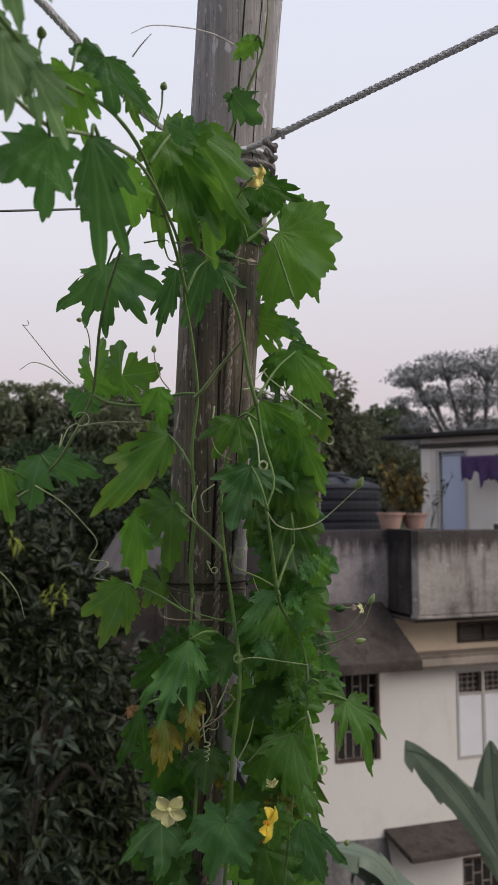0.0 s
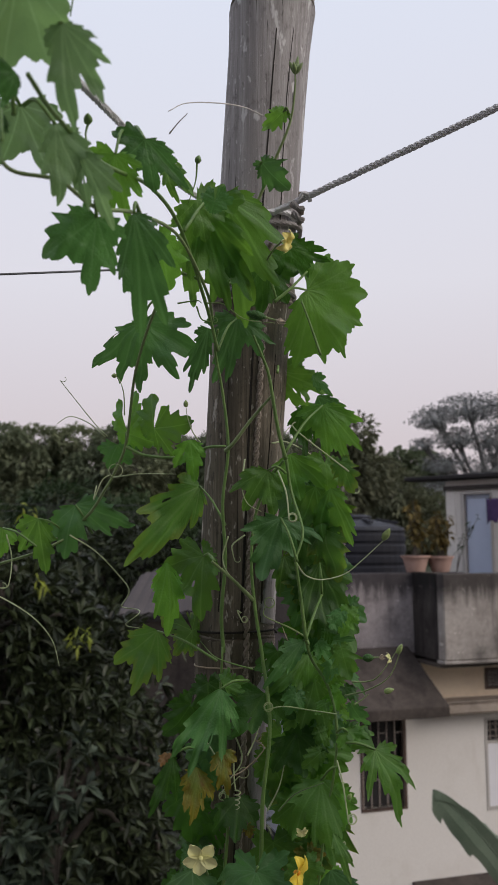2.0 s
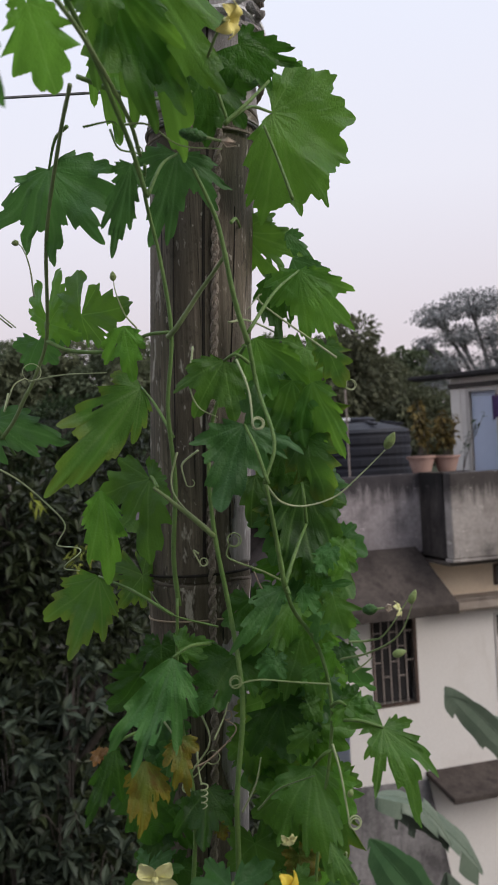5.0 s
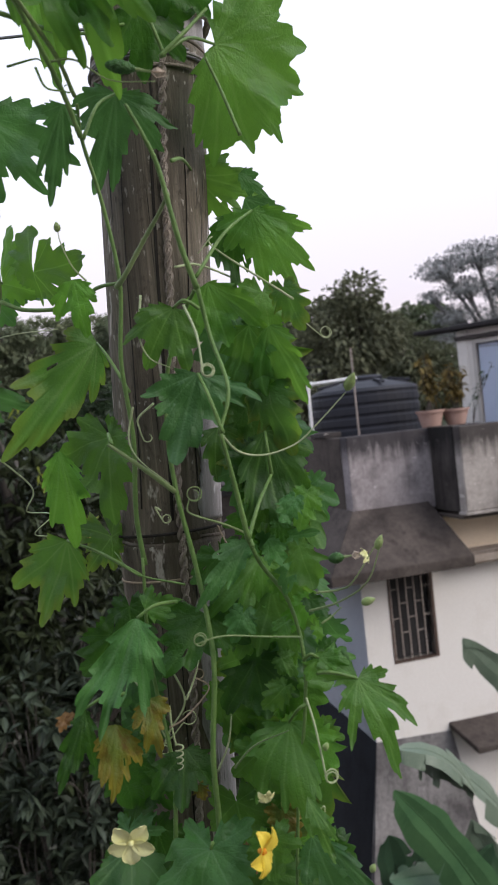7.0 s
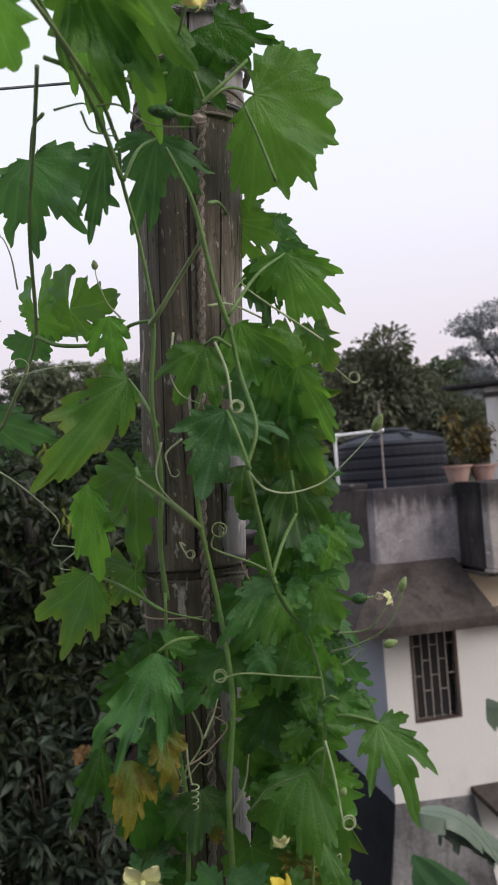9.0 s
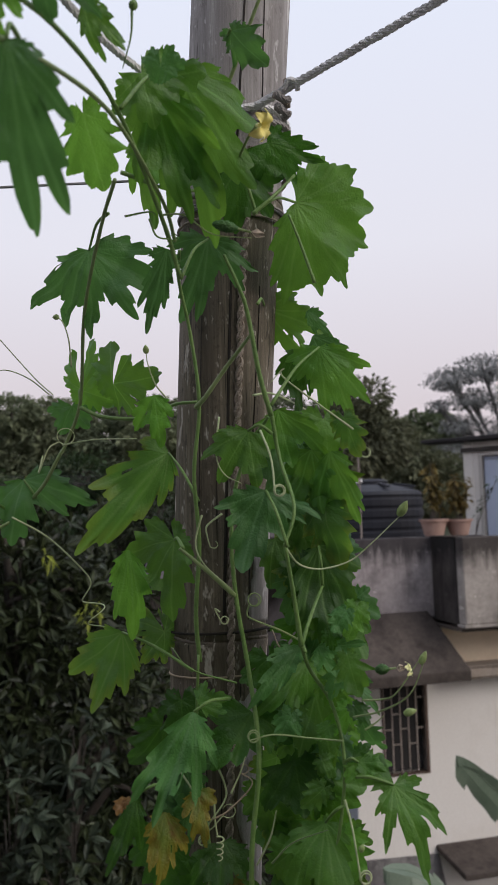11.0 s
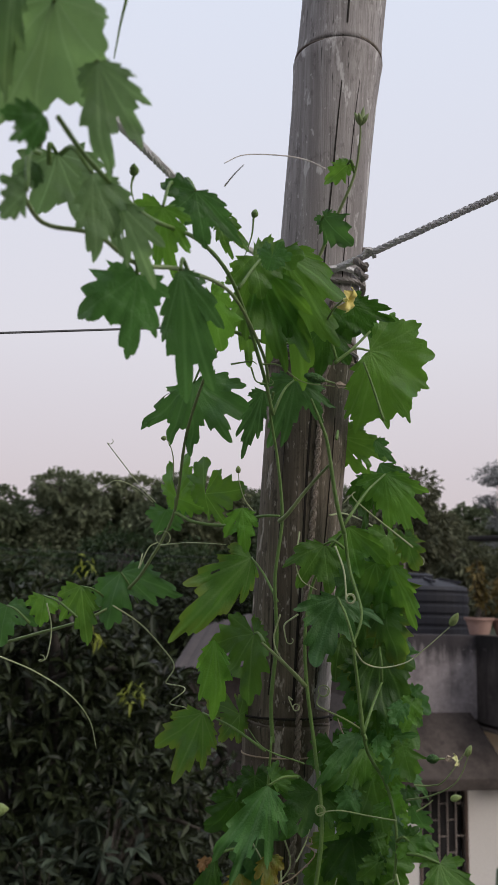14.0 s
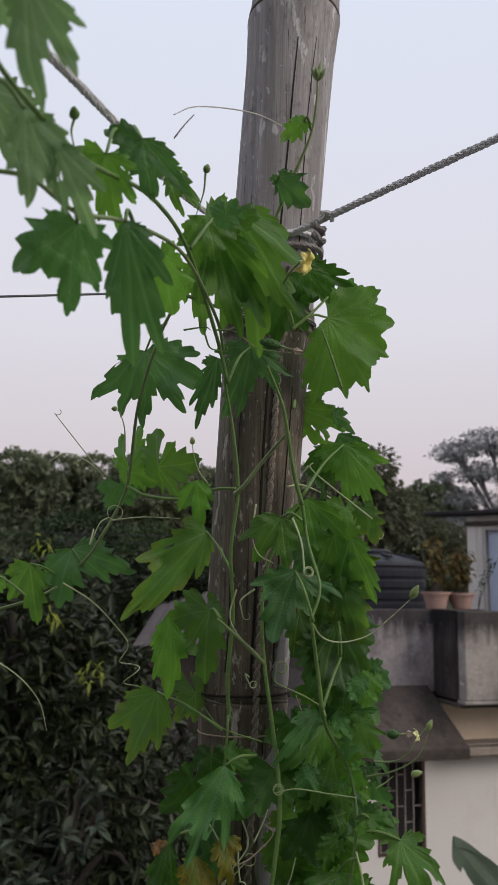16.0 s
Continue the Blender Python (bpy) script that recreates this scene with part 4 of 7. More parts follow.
def build_plants():
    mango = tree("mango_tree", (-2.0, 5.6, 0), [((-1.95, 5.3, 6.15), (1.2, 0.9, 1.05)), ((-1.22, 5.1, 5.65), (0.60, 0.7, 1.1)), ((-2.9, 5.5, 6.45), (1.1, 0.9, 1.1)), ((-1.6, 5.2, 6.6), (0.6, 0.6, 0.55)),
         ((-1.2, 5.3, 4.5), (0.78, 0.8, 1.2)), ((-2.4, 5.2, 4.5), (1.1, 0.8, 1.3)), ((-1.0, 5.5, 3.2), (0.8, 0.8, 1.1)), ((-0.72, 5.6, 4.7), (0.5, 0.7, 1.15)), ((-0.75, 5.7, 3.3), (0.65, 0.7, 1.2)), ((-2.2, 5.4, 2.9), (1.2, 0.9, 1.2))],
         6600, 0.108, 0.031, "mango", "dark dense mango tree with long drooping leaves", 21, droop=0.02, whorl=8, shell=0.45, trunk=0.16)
    rng = np.random.default_rng(77)
    for p in YOUNG_SHOOTS:
        c = np.repeat(np.array([p]) - np.array([[-2.0, 5.6, 0]]), 11, 0) + rng.normal(0, 0.022, (11, 3))
        part("young_shoot", cloud_of_leaves(c, rng.normal(0, 1, (11, 3)), 0.065, 0.020, rng, 0.8), "mango_new", mango, "fresh yellow-green drooping leaves")
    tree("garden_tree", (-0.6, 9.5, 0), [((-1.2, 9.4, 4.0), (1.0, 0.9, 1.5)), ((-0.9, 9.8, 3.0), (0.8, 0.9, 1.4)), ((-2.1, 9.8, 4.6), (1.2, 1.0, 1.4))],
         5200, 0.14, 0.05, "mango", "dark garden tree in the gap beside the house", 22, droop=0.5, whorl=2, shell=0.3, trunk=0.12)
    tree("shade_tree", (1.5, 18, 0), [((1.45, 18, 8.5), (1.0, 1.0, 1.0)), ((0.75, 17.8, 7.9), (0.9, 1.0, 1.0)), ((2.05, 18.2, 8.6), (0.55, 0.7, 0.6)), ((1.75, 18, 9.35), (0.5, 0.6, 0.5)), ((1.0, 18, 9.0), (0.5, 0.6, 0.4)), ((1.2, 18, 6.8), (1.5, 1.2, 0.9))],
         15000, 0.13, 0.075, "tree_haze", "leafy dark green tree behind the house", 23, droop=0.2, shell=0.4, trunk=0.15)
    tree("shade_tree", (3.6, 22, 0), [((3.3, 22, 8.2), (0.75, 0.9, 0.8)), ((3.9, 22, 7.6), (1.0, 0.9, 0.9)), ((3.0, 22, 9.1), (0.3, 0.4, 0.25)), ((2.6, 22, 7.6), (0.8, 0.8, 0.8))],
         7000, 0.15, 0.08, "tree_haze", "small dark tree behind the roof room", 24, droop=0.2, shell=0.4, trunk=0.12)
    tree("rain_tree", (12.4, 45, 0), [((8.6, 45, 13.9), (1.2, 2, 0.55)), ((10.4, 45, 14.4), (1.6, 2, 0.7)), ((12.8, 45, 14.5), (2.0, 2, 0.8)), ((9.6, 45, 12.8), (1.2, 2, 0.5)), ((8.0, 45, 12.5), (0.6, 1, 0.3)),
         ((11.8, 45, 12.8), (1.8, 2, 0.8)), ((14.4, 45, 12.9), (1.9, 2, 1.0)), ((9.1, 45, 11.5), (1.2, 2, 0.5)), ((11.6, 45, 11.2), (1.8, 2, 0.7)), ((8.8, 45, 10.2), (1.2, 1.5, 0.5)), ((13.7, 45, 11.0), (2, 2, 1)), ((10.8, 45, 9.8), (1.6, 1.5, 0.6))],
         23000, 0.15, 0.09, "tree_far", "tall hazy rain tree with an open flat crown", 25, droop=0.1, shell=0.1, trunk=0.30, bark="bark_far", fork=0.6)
    # trees on the slope behind
    g = random.Random(8)
    for i in range(20):
        x = -31 + 2.2 * i + g.uniform(-0.6, 0.6)
        y = 58 + g.uniform(-3, 3)
        top = 15.15 + g.uniform(-0.25, 0.25) - 0.04 * abs(x + 16)
        blobs = [((x + g.uniform(-1.4, 1.4), y + g.uniform(-1, 1), top - 1.0 - 1.35 * k + g.uniform(-0.4, 0.3)), (g.uniform(1.6, 2.5), 1.8, g.uniform(0.9, 1.4))) for k in range(6)]
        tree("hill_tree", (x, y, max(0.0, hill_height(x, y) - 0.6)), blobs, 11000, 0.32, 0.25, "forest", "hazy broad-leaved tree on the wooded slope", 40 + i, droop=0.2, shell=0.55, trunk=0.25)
    for i in range(8):
        x = -14.5 + 2.2 * i + g.uniform(-0.6, 0.6)
        y = 27 + g.uniform(-2, 2)
        top = 8.7 + g.uniform(-0.5, 0.5)
        blobs = [((x + g.uniform(-1, 1), y + g.uniform(-0.6, 0.6), top - 0.8 - 1.15 * k), (g.uniform(1.1, 1.6), 1.3, g.uniform(0.8, 1.1))) for k in range(5)]
        tree("back_tree", (x, y, 0), blobs, 7000, 0.20, 0.12, "tree_mid", "dark dense tree in the valley behind the garden", 60 + i, droop=0.2, shell=0.5, trunk=0.2)
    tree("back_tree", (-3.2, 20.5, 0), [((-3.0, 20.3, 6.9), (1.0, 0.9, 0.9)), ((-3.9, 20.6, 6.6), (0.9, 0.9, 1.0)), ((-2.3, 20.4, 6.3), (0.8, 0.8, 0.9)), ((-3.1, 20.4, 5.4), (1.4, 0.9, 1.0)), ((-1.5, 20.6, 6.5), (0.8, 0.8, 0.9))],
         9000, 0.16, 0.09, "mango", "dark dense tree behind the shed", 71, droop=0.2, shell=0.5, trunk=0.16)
    tree("garden_shrub", (-1.3, 4.45, 0), [((-1.40, 4.40, 5.60), (0.34, 0.22, 0.36)), ((-1.04, 4.42, 5.92), (0.16, 0.15, 0.22)), ((-1.12, 4.40, 5.32), (0.28, 0.22, 0.30)), ((-1.50, 4.40, 5.02), (0.36, 0.25, 0.36)), ((-0.98, 4.45, 4.95), (0.24, 0.2, 0.3)), ((-1.3, 4.45, 4.5), (0.5, 0.3, 0.4))],
         230, 0.105, 0.032, "shrub", "pale grey-green shrub growing under the mango tree", 27, droop=0.0, whorl=10, shell=0.6, trunk=0.022)
    for z in (0.0, 0.13):
        w = thing("overhead_wire", Matrix.Translation((-5.5, 16.0, 7.76 + z)), "thin dark overhead wire sagging across the garden", "wire", "overhead wires")
        part("line", tube(smooth_line([(-2.5, 0, 0.12), (1.0, 0, 0.0), (3.4, 0.0, -0.03), (6.3, 0, 0.02)], 8), 0.006, None, 5), "wire_dark", w)
    b = thing("banana_plant", Matrix.Translation((2.1, 7.2, 0)), "banana plant with broad torn grey-green leaves", "banana plant")
    part("pseudostem", tube(smooth_line([(0, 0, -0.05), (0.02, 0, 1.6), (0.0, -0.05, 3.3)], 6), 0.11, 0.06, 12), "banana", b, "", None, True)
    return b


build_ground()
build_hill()
build_terrace()
build_house()
build_roof_things()
build_yard()
BANANA = build_plants()


# ---- bamboo pole and ropes ----
POLE_FOOT, POLE_TOP = Vector((-0.1314, 0.8420, 5.5)), Vector((0.0389, 0.8420, 8.15))


def pole_at(z):
    """The pole's axis: leaning, with a slight natural bend."""
    h = max(z, 6.6)
    return POLE_FOOT.lerp(POLE_TOP, (z - POLE_FOOT.z) / (POLE_TOP.z - POLE_FOOT.z)) + Vector((0.0234 * (h - 6.9) * (h - 7.6), 0, 0))


def pole_radius(z):
    return max(0.031, 0.0368 + 0.0100 * (z - 6.9))


def round_pole(z, deg, out=0.0):
    """A point on the pole's face at that height; 0 degrees looks to the terrace, 90 to the right."""
    a, r = radians(deg), pole_radius(z) + out
    return pole_at(z) + Vector((math.sin(a) * r, -math.cos(a) * r, 0))


NODES = (5.86, 6.22, 6.575, 6.925, 7.275, 7.585, 7.944)


def build_pole():
    p = thing("bamboo_pole", Matrix.Translation(POLE_FOOT), "weathered grey bamboo pole with dark nodes and a long split", "pole")
    levels = [POLE_FOOT.z, *NODES, POLE_TOP.z]
    n = 40
    for lo, hi in zip(levels, levels[1:]):
        verts, faces = [], []
        hs = [lo, lo + 0.006, lo + 0.02, lo + 0.06, (lo * 2 + hi) / 3, (lo + hi * 2) / 3, hi - 0.05, hi - 0.014, hi - 0.004, hi]
        fat = [0.0022, 0.0012, 0.0002, 0, 0, 0, 0.0004, 0.002, 0.0030, 0.0014]
        for z, f in zip(hs, fat):
            verts += [tuple(round_pole(z, 360 * k / n, f + 0.0007 * math.sin(3 * k * 2 * math.pi / n + z)) - POLE_FOOT) for k in range(n)]
        for i in range(len(hs) - 1):
            faces += [(i * n + k, i * n + (k + 1) % n, (i + 1) * n + (k + 1) % n, (i + 1) * n + k) for k in range(n)]
        faces += [tuple(range(n))[::-1], tuple((len(hs) - 1) * n + k for k in range(n))]
        part("internode", (verts, [], faces), "bamboo" if lo > 7.27 else "bamboo_dark", p, "" if lo > 7.27 else "mouldy lower length, shade also put into its colour", None, True)
    for z in NODES:
        ring = [round_pole(z + 0.0015 * math.sin(k * 0.5), 360 * k / 36, 0.0008) - POLE_FOOT for k in range(37)]
        part("node_ring", tube(ring, 0.0017, None, 6), "node", p, "dark sheath scar round a node", None, True)
    for deg, z0, z1, wide in ((8, 6.94, 7.572, 0.0015), (9.5, 7.60, 8.1, 0.0013), (33, 7.33, 7.57, 0.0006), (12, 6.60, 6.90, 0.0008), (-25, 6.95, 7.25, 0.0006), (40, 6.94, 7.2, 0.0007), (-8, 6.62, 6.91, 0.0006)):
        g = random.Random(int(deg * 10))
        line = [round_pole(z0 + (z1 - z0) * i / 14, deg + 1.6 * math.sin(i * 0.45 + deg) + g.uniform(-0.4, 0.4), 0.0004) - POLE_FOOT for i in range(15)]
        part("split", tube(line, wide, wide * 0.6, 5), "crack", p, "dark drying split")
    # outer skin left pale; the pole's lit right side is put into it
    g = random.Random(4)
    for z0, z1 in ((6.62, 6.915), (6.936, 7.015)):
        verts, faces = [], []
        for i in range(25):
            z = z0 + (z1 - z0) * i / 24
            left = 36 + 9 * math.sin(31 * z) + 5 * math.sin(83 * z) + g.uniform(-2, 2) + (22 if i in (0, 24) else 0)
            verts += [tuple(round_pole(z, left + (88 - left) * k / 9, 0.0012 + 0.0002 * math.sin(5 * k)) - POLE_FOOT) for k in range(10)]
        for i in range(24):
            faces += [(10 * i + k, 10 * i + k + 1, 10 * i + k + 11, 10 * i + k + 10) for k in range(9)]
        ob = part("skin", (verts, [], faces), "bamboo", p, "pale weathered strip of bamboo skin, lit side in its colour", None, True)
        sol = ob.modifiers.new("thickness", "SOLIDIFY")
        sol.thickness = 0.0012


def ring_round(z, out, r, turns=1.0, rise=0.0, start=0):
    k = int(40 * turns)
    return tube([round_pole(z + rise * i / k, start + 360 * turns * i / k, out) for i in range(k + 1)], r, None, 6)


def build_ropes():
    k = Vector((0.0235, 0.788, 7.347))
    r = thing("rope", Matrix.Identity(4), "grey twisted rope tied round the pole and drawn tight", "rope")
    way = Vector((0.826, -0.536, 0.174))
    far = k + way * 2.2
    part("line", twisted([k, k + way * 0.16, far], 0.0036, 3, 0.017, 0.54), "rope", r)
    part("turn", twisted([round_pole(7.341 + 0.003 * math.sin(i), 18 * i - 100, 0.0035) for i in range(21)], 0.0030, 3, 0.02), "rope", r)
    part("turn", twisted([round_pole(7.333 + 0.003 * math.sin(i * 0.8), 18 * i - 100, 0.0035) for i in range(21)], 0.0030, 3, 0.02), "dark_rope", r)
    part("turn", twisted([round_pole(7.298 + 0.003 * math.sin(i * 1.3), 18 * i - 100, 0.0038) for i in range(21)], 0.0028, 3, 0.02), "old_rope", r)
    c = k + Vector((0, -0.003, 0))
    lump = [c + Vector((0.0045 * math.cos(t), -0.0045 * math.sin(t), -0.014 + 0.0030 * t)) for t in np.linspace(0, 6.9, 34)]
    part("knot", twisted(lump, 0.0027, 3, 0.014), "old_rope", r, "bulky grey-brown knot")
    lump = [c + Vector((0.001 + 0.0042 * math.sin(1.6 * t), -0.0035 + 0.003 * math.cos(1.6 * t), -0.024 + 0.0026 * t + 0.002 * math.sin(3 * t))) for t in np.linspace(0, 7.5, 34)]
    part("knot", twisted(lump, 0.0030, 3, 0.014), "dark_rope", r, "dark weathered knot")
    tail = [c + Vector(p) for p in ((0.002, -0.004, -0.002), (0.006, -0.007, 0.004), (0.011, -0.006, 0.003), (0.013, -0.004, -0.003))]
    part("rope_end", twisted(tail, 0.0022, 3, 0.012), "rope", r, "short frayed rope end")
    # cord that runs down the pole
    d = thing("hanging_rope", Matrix.Identity(4), "thin braided brown rope running down the bamboo pole", "rope")
    part("line", twisted([round_pole(z, a, 0.0032) for z, a in ((7.31, 22), (7.25, 20), (7.2, 18), (7.1, 18), (7.0, 16), (6.9, 18), (6.8, 20), (6.65, 16), (6.4, 20), (5.9, 15), (5.52, 25))], 0.0034, 2, 0.019, 0.54), "old_rope", d)
    # bindings
    for z, rad, tone, label in ((6.928, 0.0011, "crack", "thin dark wire bound round the pole"), (7.262, 0.0012, "dark_rope", "thin dark cord bound round the pole"), (7.252, 0.0012, "old_rope", "thin brown cord bound round the pole"), (6.895, 0.0008, "dry", "dry twine bound round the pole")):
        b = thing("binding", Matrix.Identity(4), label, "binding", "bindings on the pole")
        part("loop", ring_round(z, 0.0036 if z > 6.9 else 0.002, rad, 1.05, 0.004, 80), tone, b)
    # rope up towards the terrace, on which the vine climbs
    u = thing("rope", Matrix.Identity(4), "thick pale rope slanting up from the pole, overgrown by the vine", "rope")
    part("line", twisted(LEFT_ROPE, 0.0026, 3, 0.015), "rope", u)
    # thin wire to the left
    w = thing("wire", Matrix.Identity(4), "thin taut grey wire tied to the pole", "wire")
    part("line", tube(LEFT_WIRE, 0.0011, None, 6), "wire", w)
    part("loop", ring_round(7.262, 0.003, 0.0010, 1.3, 0.006, -60), "wire", w)


build_pole()

LEFT_ROPE = [Vector((-0.0200, 0.7750, 7.3150)), Vector((-0.0764, 0.6305, 7.2981)), Vector((-0.1025, 0.4883, 7.2805)), Vector((-0.1330, 0.3359, 7.2604)), Vector((-0.2550, -0.2736, 7.1798))]
LEFT_WIRE = [Vector((-0.0550, 0.8150, 7.2920)), Vector((-0.5200, 0.6450, 7.2220)), Vector((-3.3100, -0.3750, 6.8020))]
build_ropes()


# ---- climbing bitter gourd ----
VINE_ROOT = Vector((-0.05, 0.70, 5.5))


def leaf_mesh(lobes, cut, seed, droop):
    """A palmate leaf in its own plane: lobes (degrees from -y, length) on midribs from the origin, toothed edges, an arched and wavy blade."""
    g = random.Random(seed)
    lobes = sorted(lobes)
    ang = np.radians([a for a, _ in lobes])
    size = np.array([r for _, r in lobes])
    big = float(size.max())
    gaps = np.diff(ang) if len(lobes) > 1 else np.array([1.0])
    room = np.array([min(gaps[max(0, i - 1)], gaps[min(len(gaps) - 1, i)]) for i in range(len(lobes))])
    wide = np.interp(cut, [0.3, 0.5, 0.8], [0.74, 1.0, 1.25])
    half = np.clip(np.tan(np.clip(room, 0.3, 1.15) * 0.5) * wide, 0.13, 0.28 + 0.15 * wide) * np.array([g.uniform(0.88, 1.1) for _ in lobes])
    lean = [g.uniform(-0.10, 0.10) for _ in lobes]
    teeth = [(g.uniform(3.0, 4.4), g.random(), g.uniform(3.0, 4.4), g.random()) for _ in lobes]
    a0, a1 = ang[0] - 0.75, ang[-1] + 0.75
    if a1 - a0 > 6.0:
        mid = (a0 + a1) / 2
        a0, a1 = mid - 3.0, mid + 3.0
    n, fine = 240, 80
    th = np.linspace(a0, a1, n)
    r = np.linspace(0, 1.0, fine)[None, :] * big
    x, y = np.sin(th)[:, None] * r, -np.cos(th)[:, None] * r
    body = np.interp(th, [a0, a0 + 0.3, *ang, a1 - 0.3, a1], [0.05 * big, 0.30 * size[0], *size, 0.30 * size[-1], 0.05 * big]) * cut
    inside = r < body[:, None] * (1 + 0.05 * np.sin(th * 23 + seed))[:, None]
    rib = np.full((n, fine), 9.0)
    for i in range(len(lobes)):
        ux, uy = math.sin(ang[i]), -math.cos(ang[i])
        s = (x * ux + y * uy) / size[i]
        d = x * uy - y * ux
        d = d / size[i] - lean[i] * s * (1 - s)
        q = np.clip(s, 0, 1)
        w = half[i] * np.clip(q / 0.42, 0, 1) ** 0.75 * np.clip(1 - q, 0, 1) ** 0.70 * 1.62
        k, p, k2, p2 = teeth[i]
        saw = np.where(d > 0, (q * k + p) % 1, (q * k2 + p2) % 1)
        w = w * (0.60 + 0.58 * saw)
        hit = (s > 0) & (s < 1) & (np.abs(d) < w)
        inside |= hit
        rib = np.where((s > 0) & (s < 1.02), np.minimum(rib, np.abs(d) / 0.34), rib)
    inside[:, 0] = True
    reach = np.where(inside.all(1), fine - 1, np.argmin(inside, 1) - 1)
    edge = np.maximum(reach, 1) / (fine - 1) * big
    ph = [g.uniform(0, 6.28) for _ in range(8)]
    dip = np.interp(th, ang, [droop * g.uniform(0.6, 1.5) for _ in lobes]) if len(lobes) > 1 else np.full(n, droop)
    near = np.abs(th[:, None] - ang[None, :])
    crest = np.clip(near.min(1) / 0.45, 0, 1)
    smooth = np.convolve(np.pad(edge, 9, "edge"), np.ones(19) / 19, "valid")
    steps = 8
    verts, vein, rim = [(0.0, 0.0, 0.0)], [0.0], [0.0]
    for j in range(1, steps + 1):
        q = j / steps
        m = max(0.0, (q - 0.25) / 0.75) ** 1.3
        rr = np.minimum(edge, smooth * (1 - m) + edge * m) * q
        px, py, u = np.sin(th) * rr, -np.cos(th) * rr, rr / big
        wx, wy = px / big, py / big
        z = big * (-dip * u ** 2.2 + 0.03 * crest * u * (1.3 - u) * 1.6 + 0.15 * u * np.sin(5.1 * wx + ph[0]) * np.sin(4.7 * wy + ph[1])
                   + 0.10 * u * np.sin(9.3 * wx + 3.1 * wy + ph[2]) * np.cos(8.5 * wy - 2.6 * wx + ph[3]) + 0.034 * q * np.sin(21 * wx + 6 * wy + ph[4]) * np.sin(19 * wy - 7 * wx + ph[5]))
        idx = np.clip((rr / big * (fine - 1)).astype(int), 0, fine - 1)
        v = np.minimum(1.0, rib[np.arange(n), idx])
        verts += list(zip(px.tolist(), py.tolist(), z.tolist()))
        vein += v.tolist()
        rim += [q] * n
    gone = set()
    for _ in range(g.choice((0, 0, 1, 1, 2)) if big > 0.03 else 0):
        c, row = g.randint(20, n - 20), g.randint(3, 5)
        gone |= {(c + k, row) for k in range(g.randint(2, 5))}
    faces = [(0, 1 + i, 2 + i) for i in range(n - 1)]
    for j in range(steps - 1):
        p0, p1 = 1 + j * n, 1 + (j + 1) * n
        faces += [(p0 + i, p1 + i, p1 + i + 1, p0 + i + 1) for i in range(n - 1) if (i, j) not in gone]
    return verts, faces, vein, rim


LEAF_LABELS = {"leaf": "", "leaf_dark": "deep green lobed leaf, shade put into its colour", "leaf_glare": "pale grey-green lobed leaf, glare put into its colour", "leaf_blue": "older dull green lobed leaf", "leaf_light": "young yellow-green lobed leaf", "leaf_edge": "lobed leaf with yellowing edges", "leaf_dead": "withered brown leaf", "leaf_yellow": "yellow leaf with orange-brown patches"}


def put_leaf(base, y, z, lobes, tone, seed, cut, stalk, droop):
    m = Matrix((y.cross(z), y, z)).transposed().to_4x4()
    m = Matrix.Translation(base - VINE_ROOT) @ m
    verts, faces, vein, reach = leaf_mesh(lobes, cut, seed, droop)
    ob = part("leaf", (verts, [], faces), tone, VINE, LEAF_LABELS[tone], m, True)
    for key, vals in (("vein", vein), ("reach", reach)):
        at = ob.data.attributes.new(key, "FLOAT", "POINT")
        at.data.foreach_set("value", vals)
    if stalk:
        q = Vector(stalk)
        mid = base.lerp(q, 0.5) + Vector((0, -0.006, 0.004))
        line = [m.inverted() @ (p - VINE_ROOT) for p in smooth_line([base, mid, q], 5)]
        part("petiole", tube(line, 0.0009, 0.0013, 6), "stem", ob, "", None, True)
    return ob


def leaf(base, facing, lobes, tone="leaf", seed=0, cut=0.5, stalk=None, droop=0.22):
    """A leaf on its stalk's end: the way its upper face looks, and its lobes as degrees from hanging straight down and lengths in millimetres."""
    z = Vector(facing).normalized()
    y = Vector((0, 0, 1))
    y = (y - z * y.dot(z)).normalized()
    return put_leaf(Vector(base), y, z, [(a, r * 0.00110) for a, r in lobes], tone, seed, cut, stalk, droop)


def small_leaf(base, tip, width, turn=0, droop=0.7, tone="leaf", seed=0, cut=0.52, stalk=None):
    """A leaf of the usual shape from its stalk's end to its middle tip, its upper face towards the terrace and the sky."""
    base, tip = Vector(base), Vector(tip)
    y = (base - tip).normalized()
    z = Vector((0.0, 0.05, 7.05)) - base
    z = (z - y * z.dot(y)).normalized()
    z.rotate(Matrix.Rotation(radians(turn), 3, y))
    long, g = (tip - base).length, random.Random(seed)
    wing = width * 0.52
    lobes = [(a + g.uniform(-6, 6), r * g.uniform(0.85, 1.1)) for a, r in ((-118, wing * 0.7), (-58, wing * 1.05), (0, long), (58, wing * 1.05), (118, wing * 0.7))]
    return put_leaf(base, y, z, lobes, tone, seed, cut, stalk, droop * 0.35)


def stem(points, r0=0.0028, r1=0.002, tone="stem", name="stem"):
    line = [p - VINE_ROOT for p in smooth_line(points, 7)]
    return part(name, tube(line, r0 * 0.80, r1 * 0.66, 7, 0.06), tone, VINE, "", None, True)


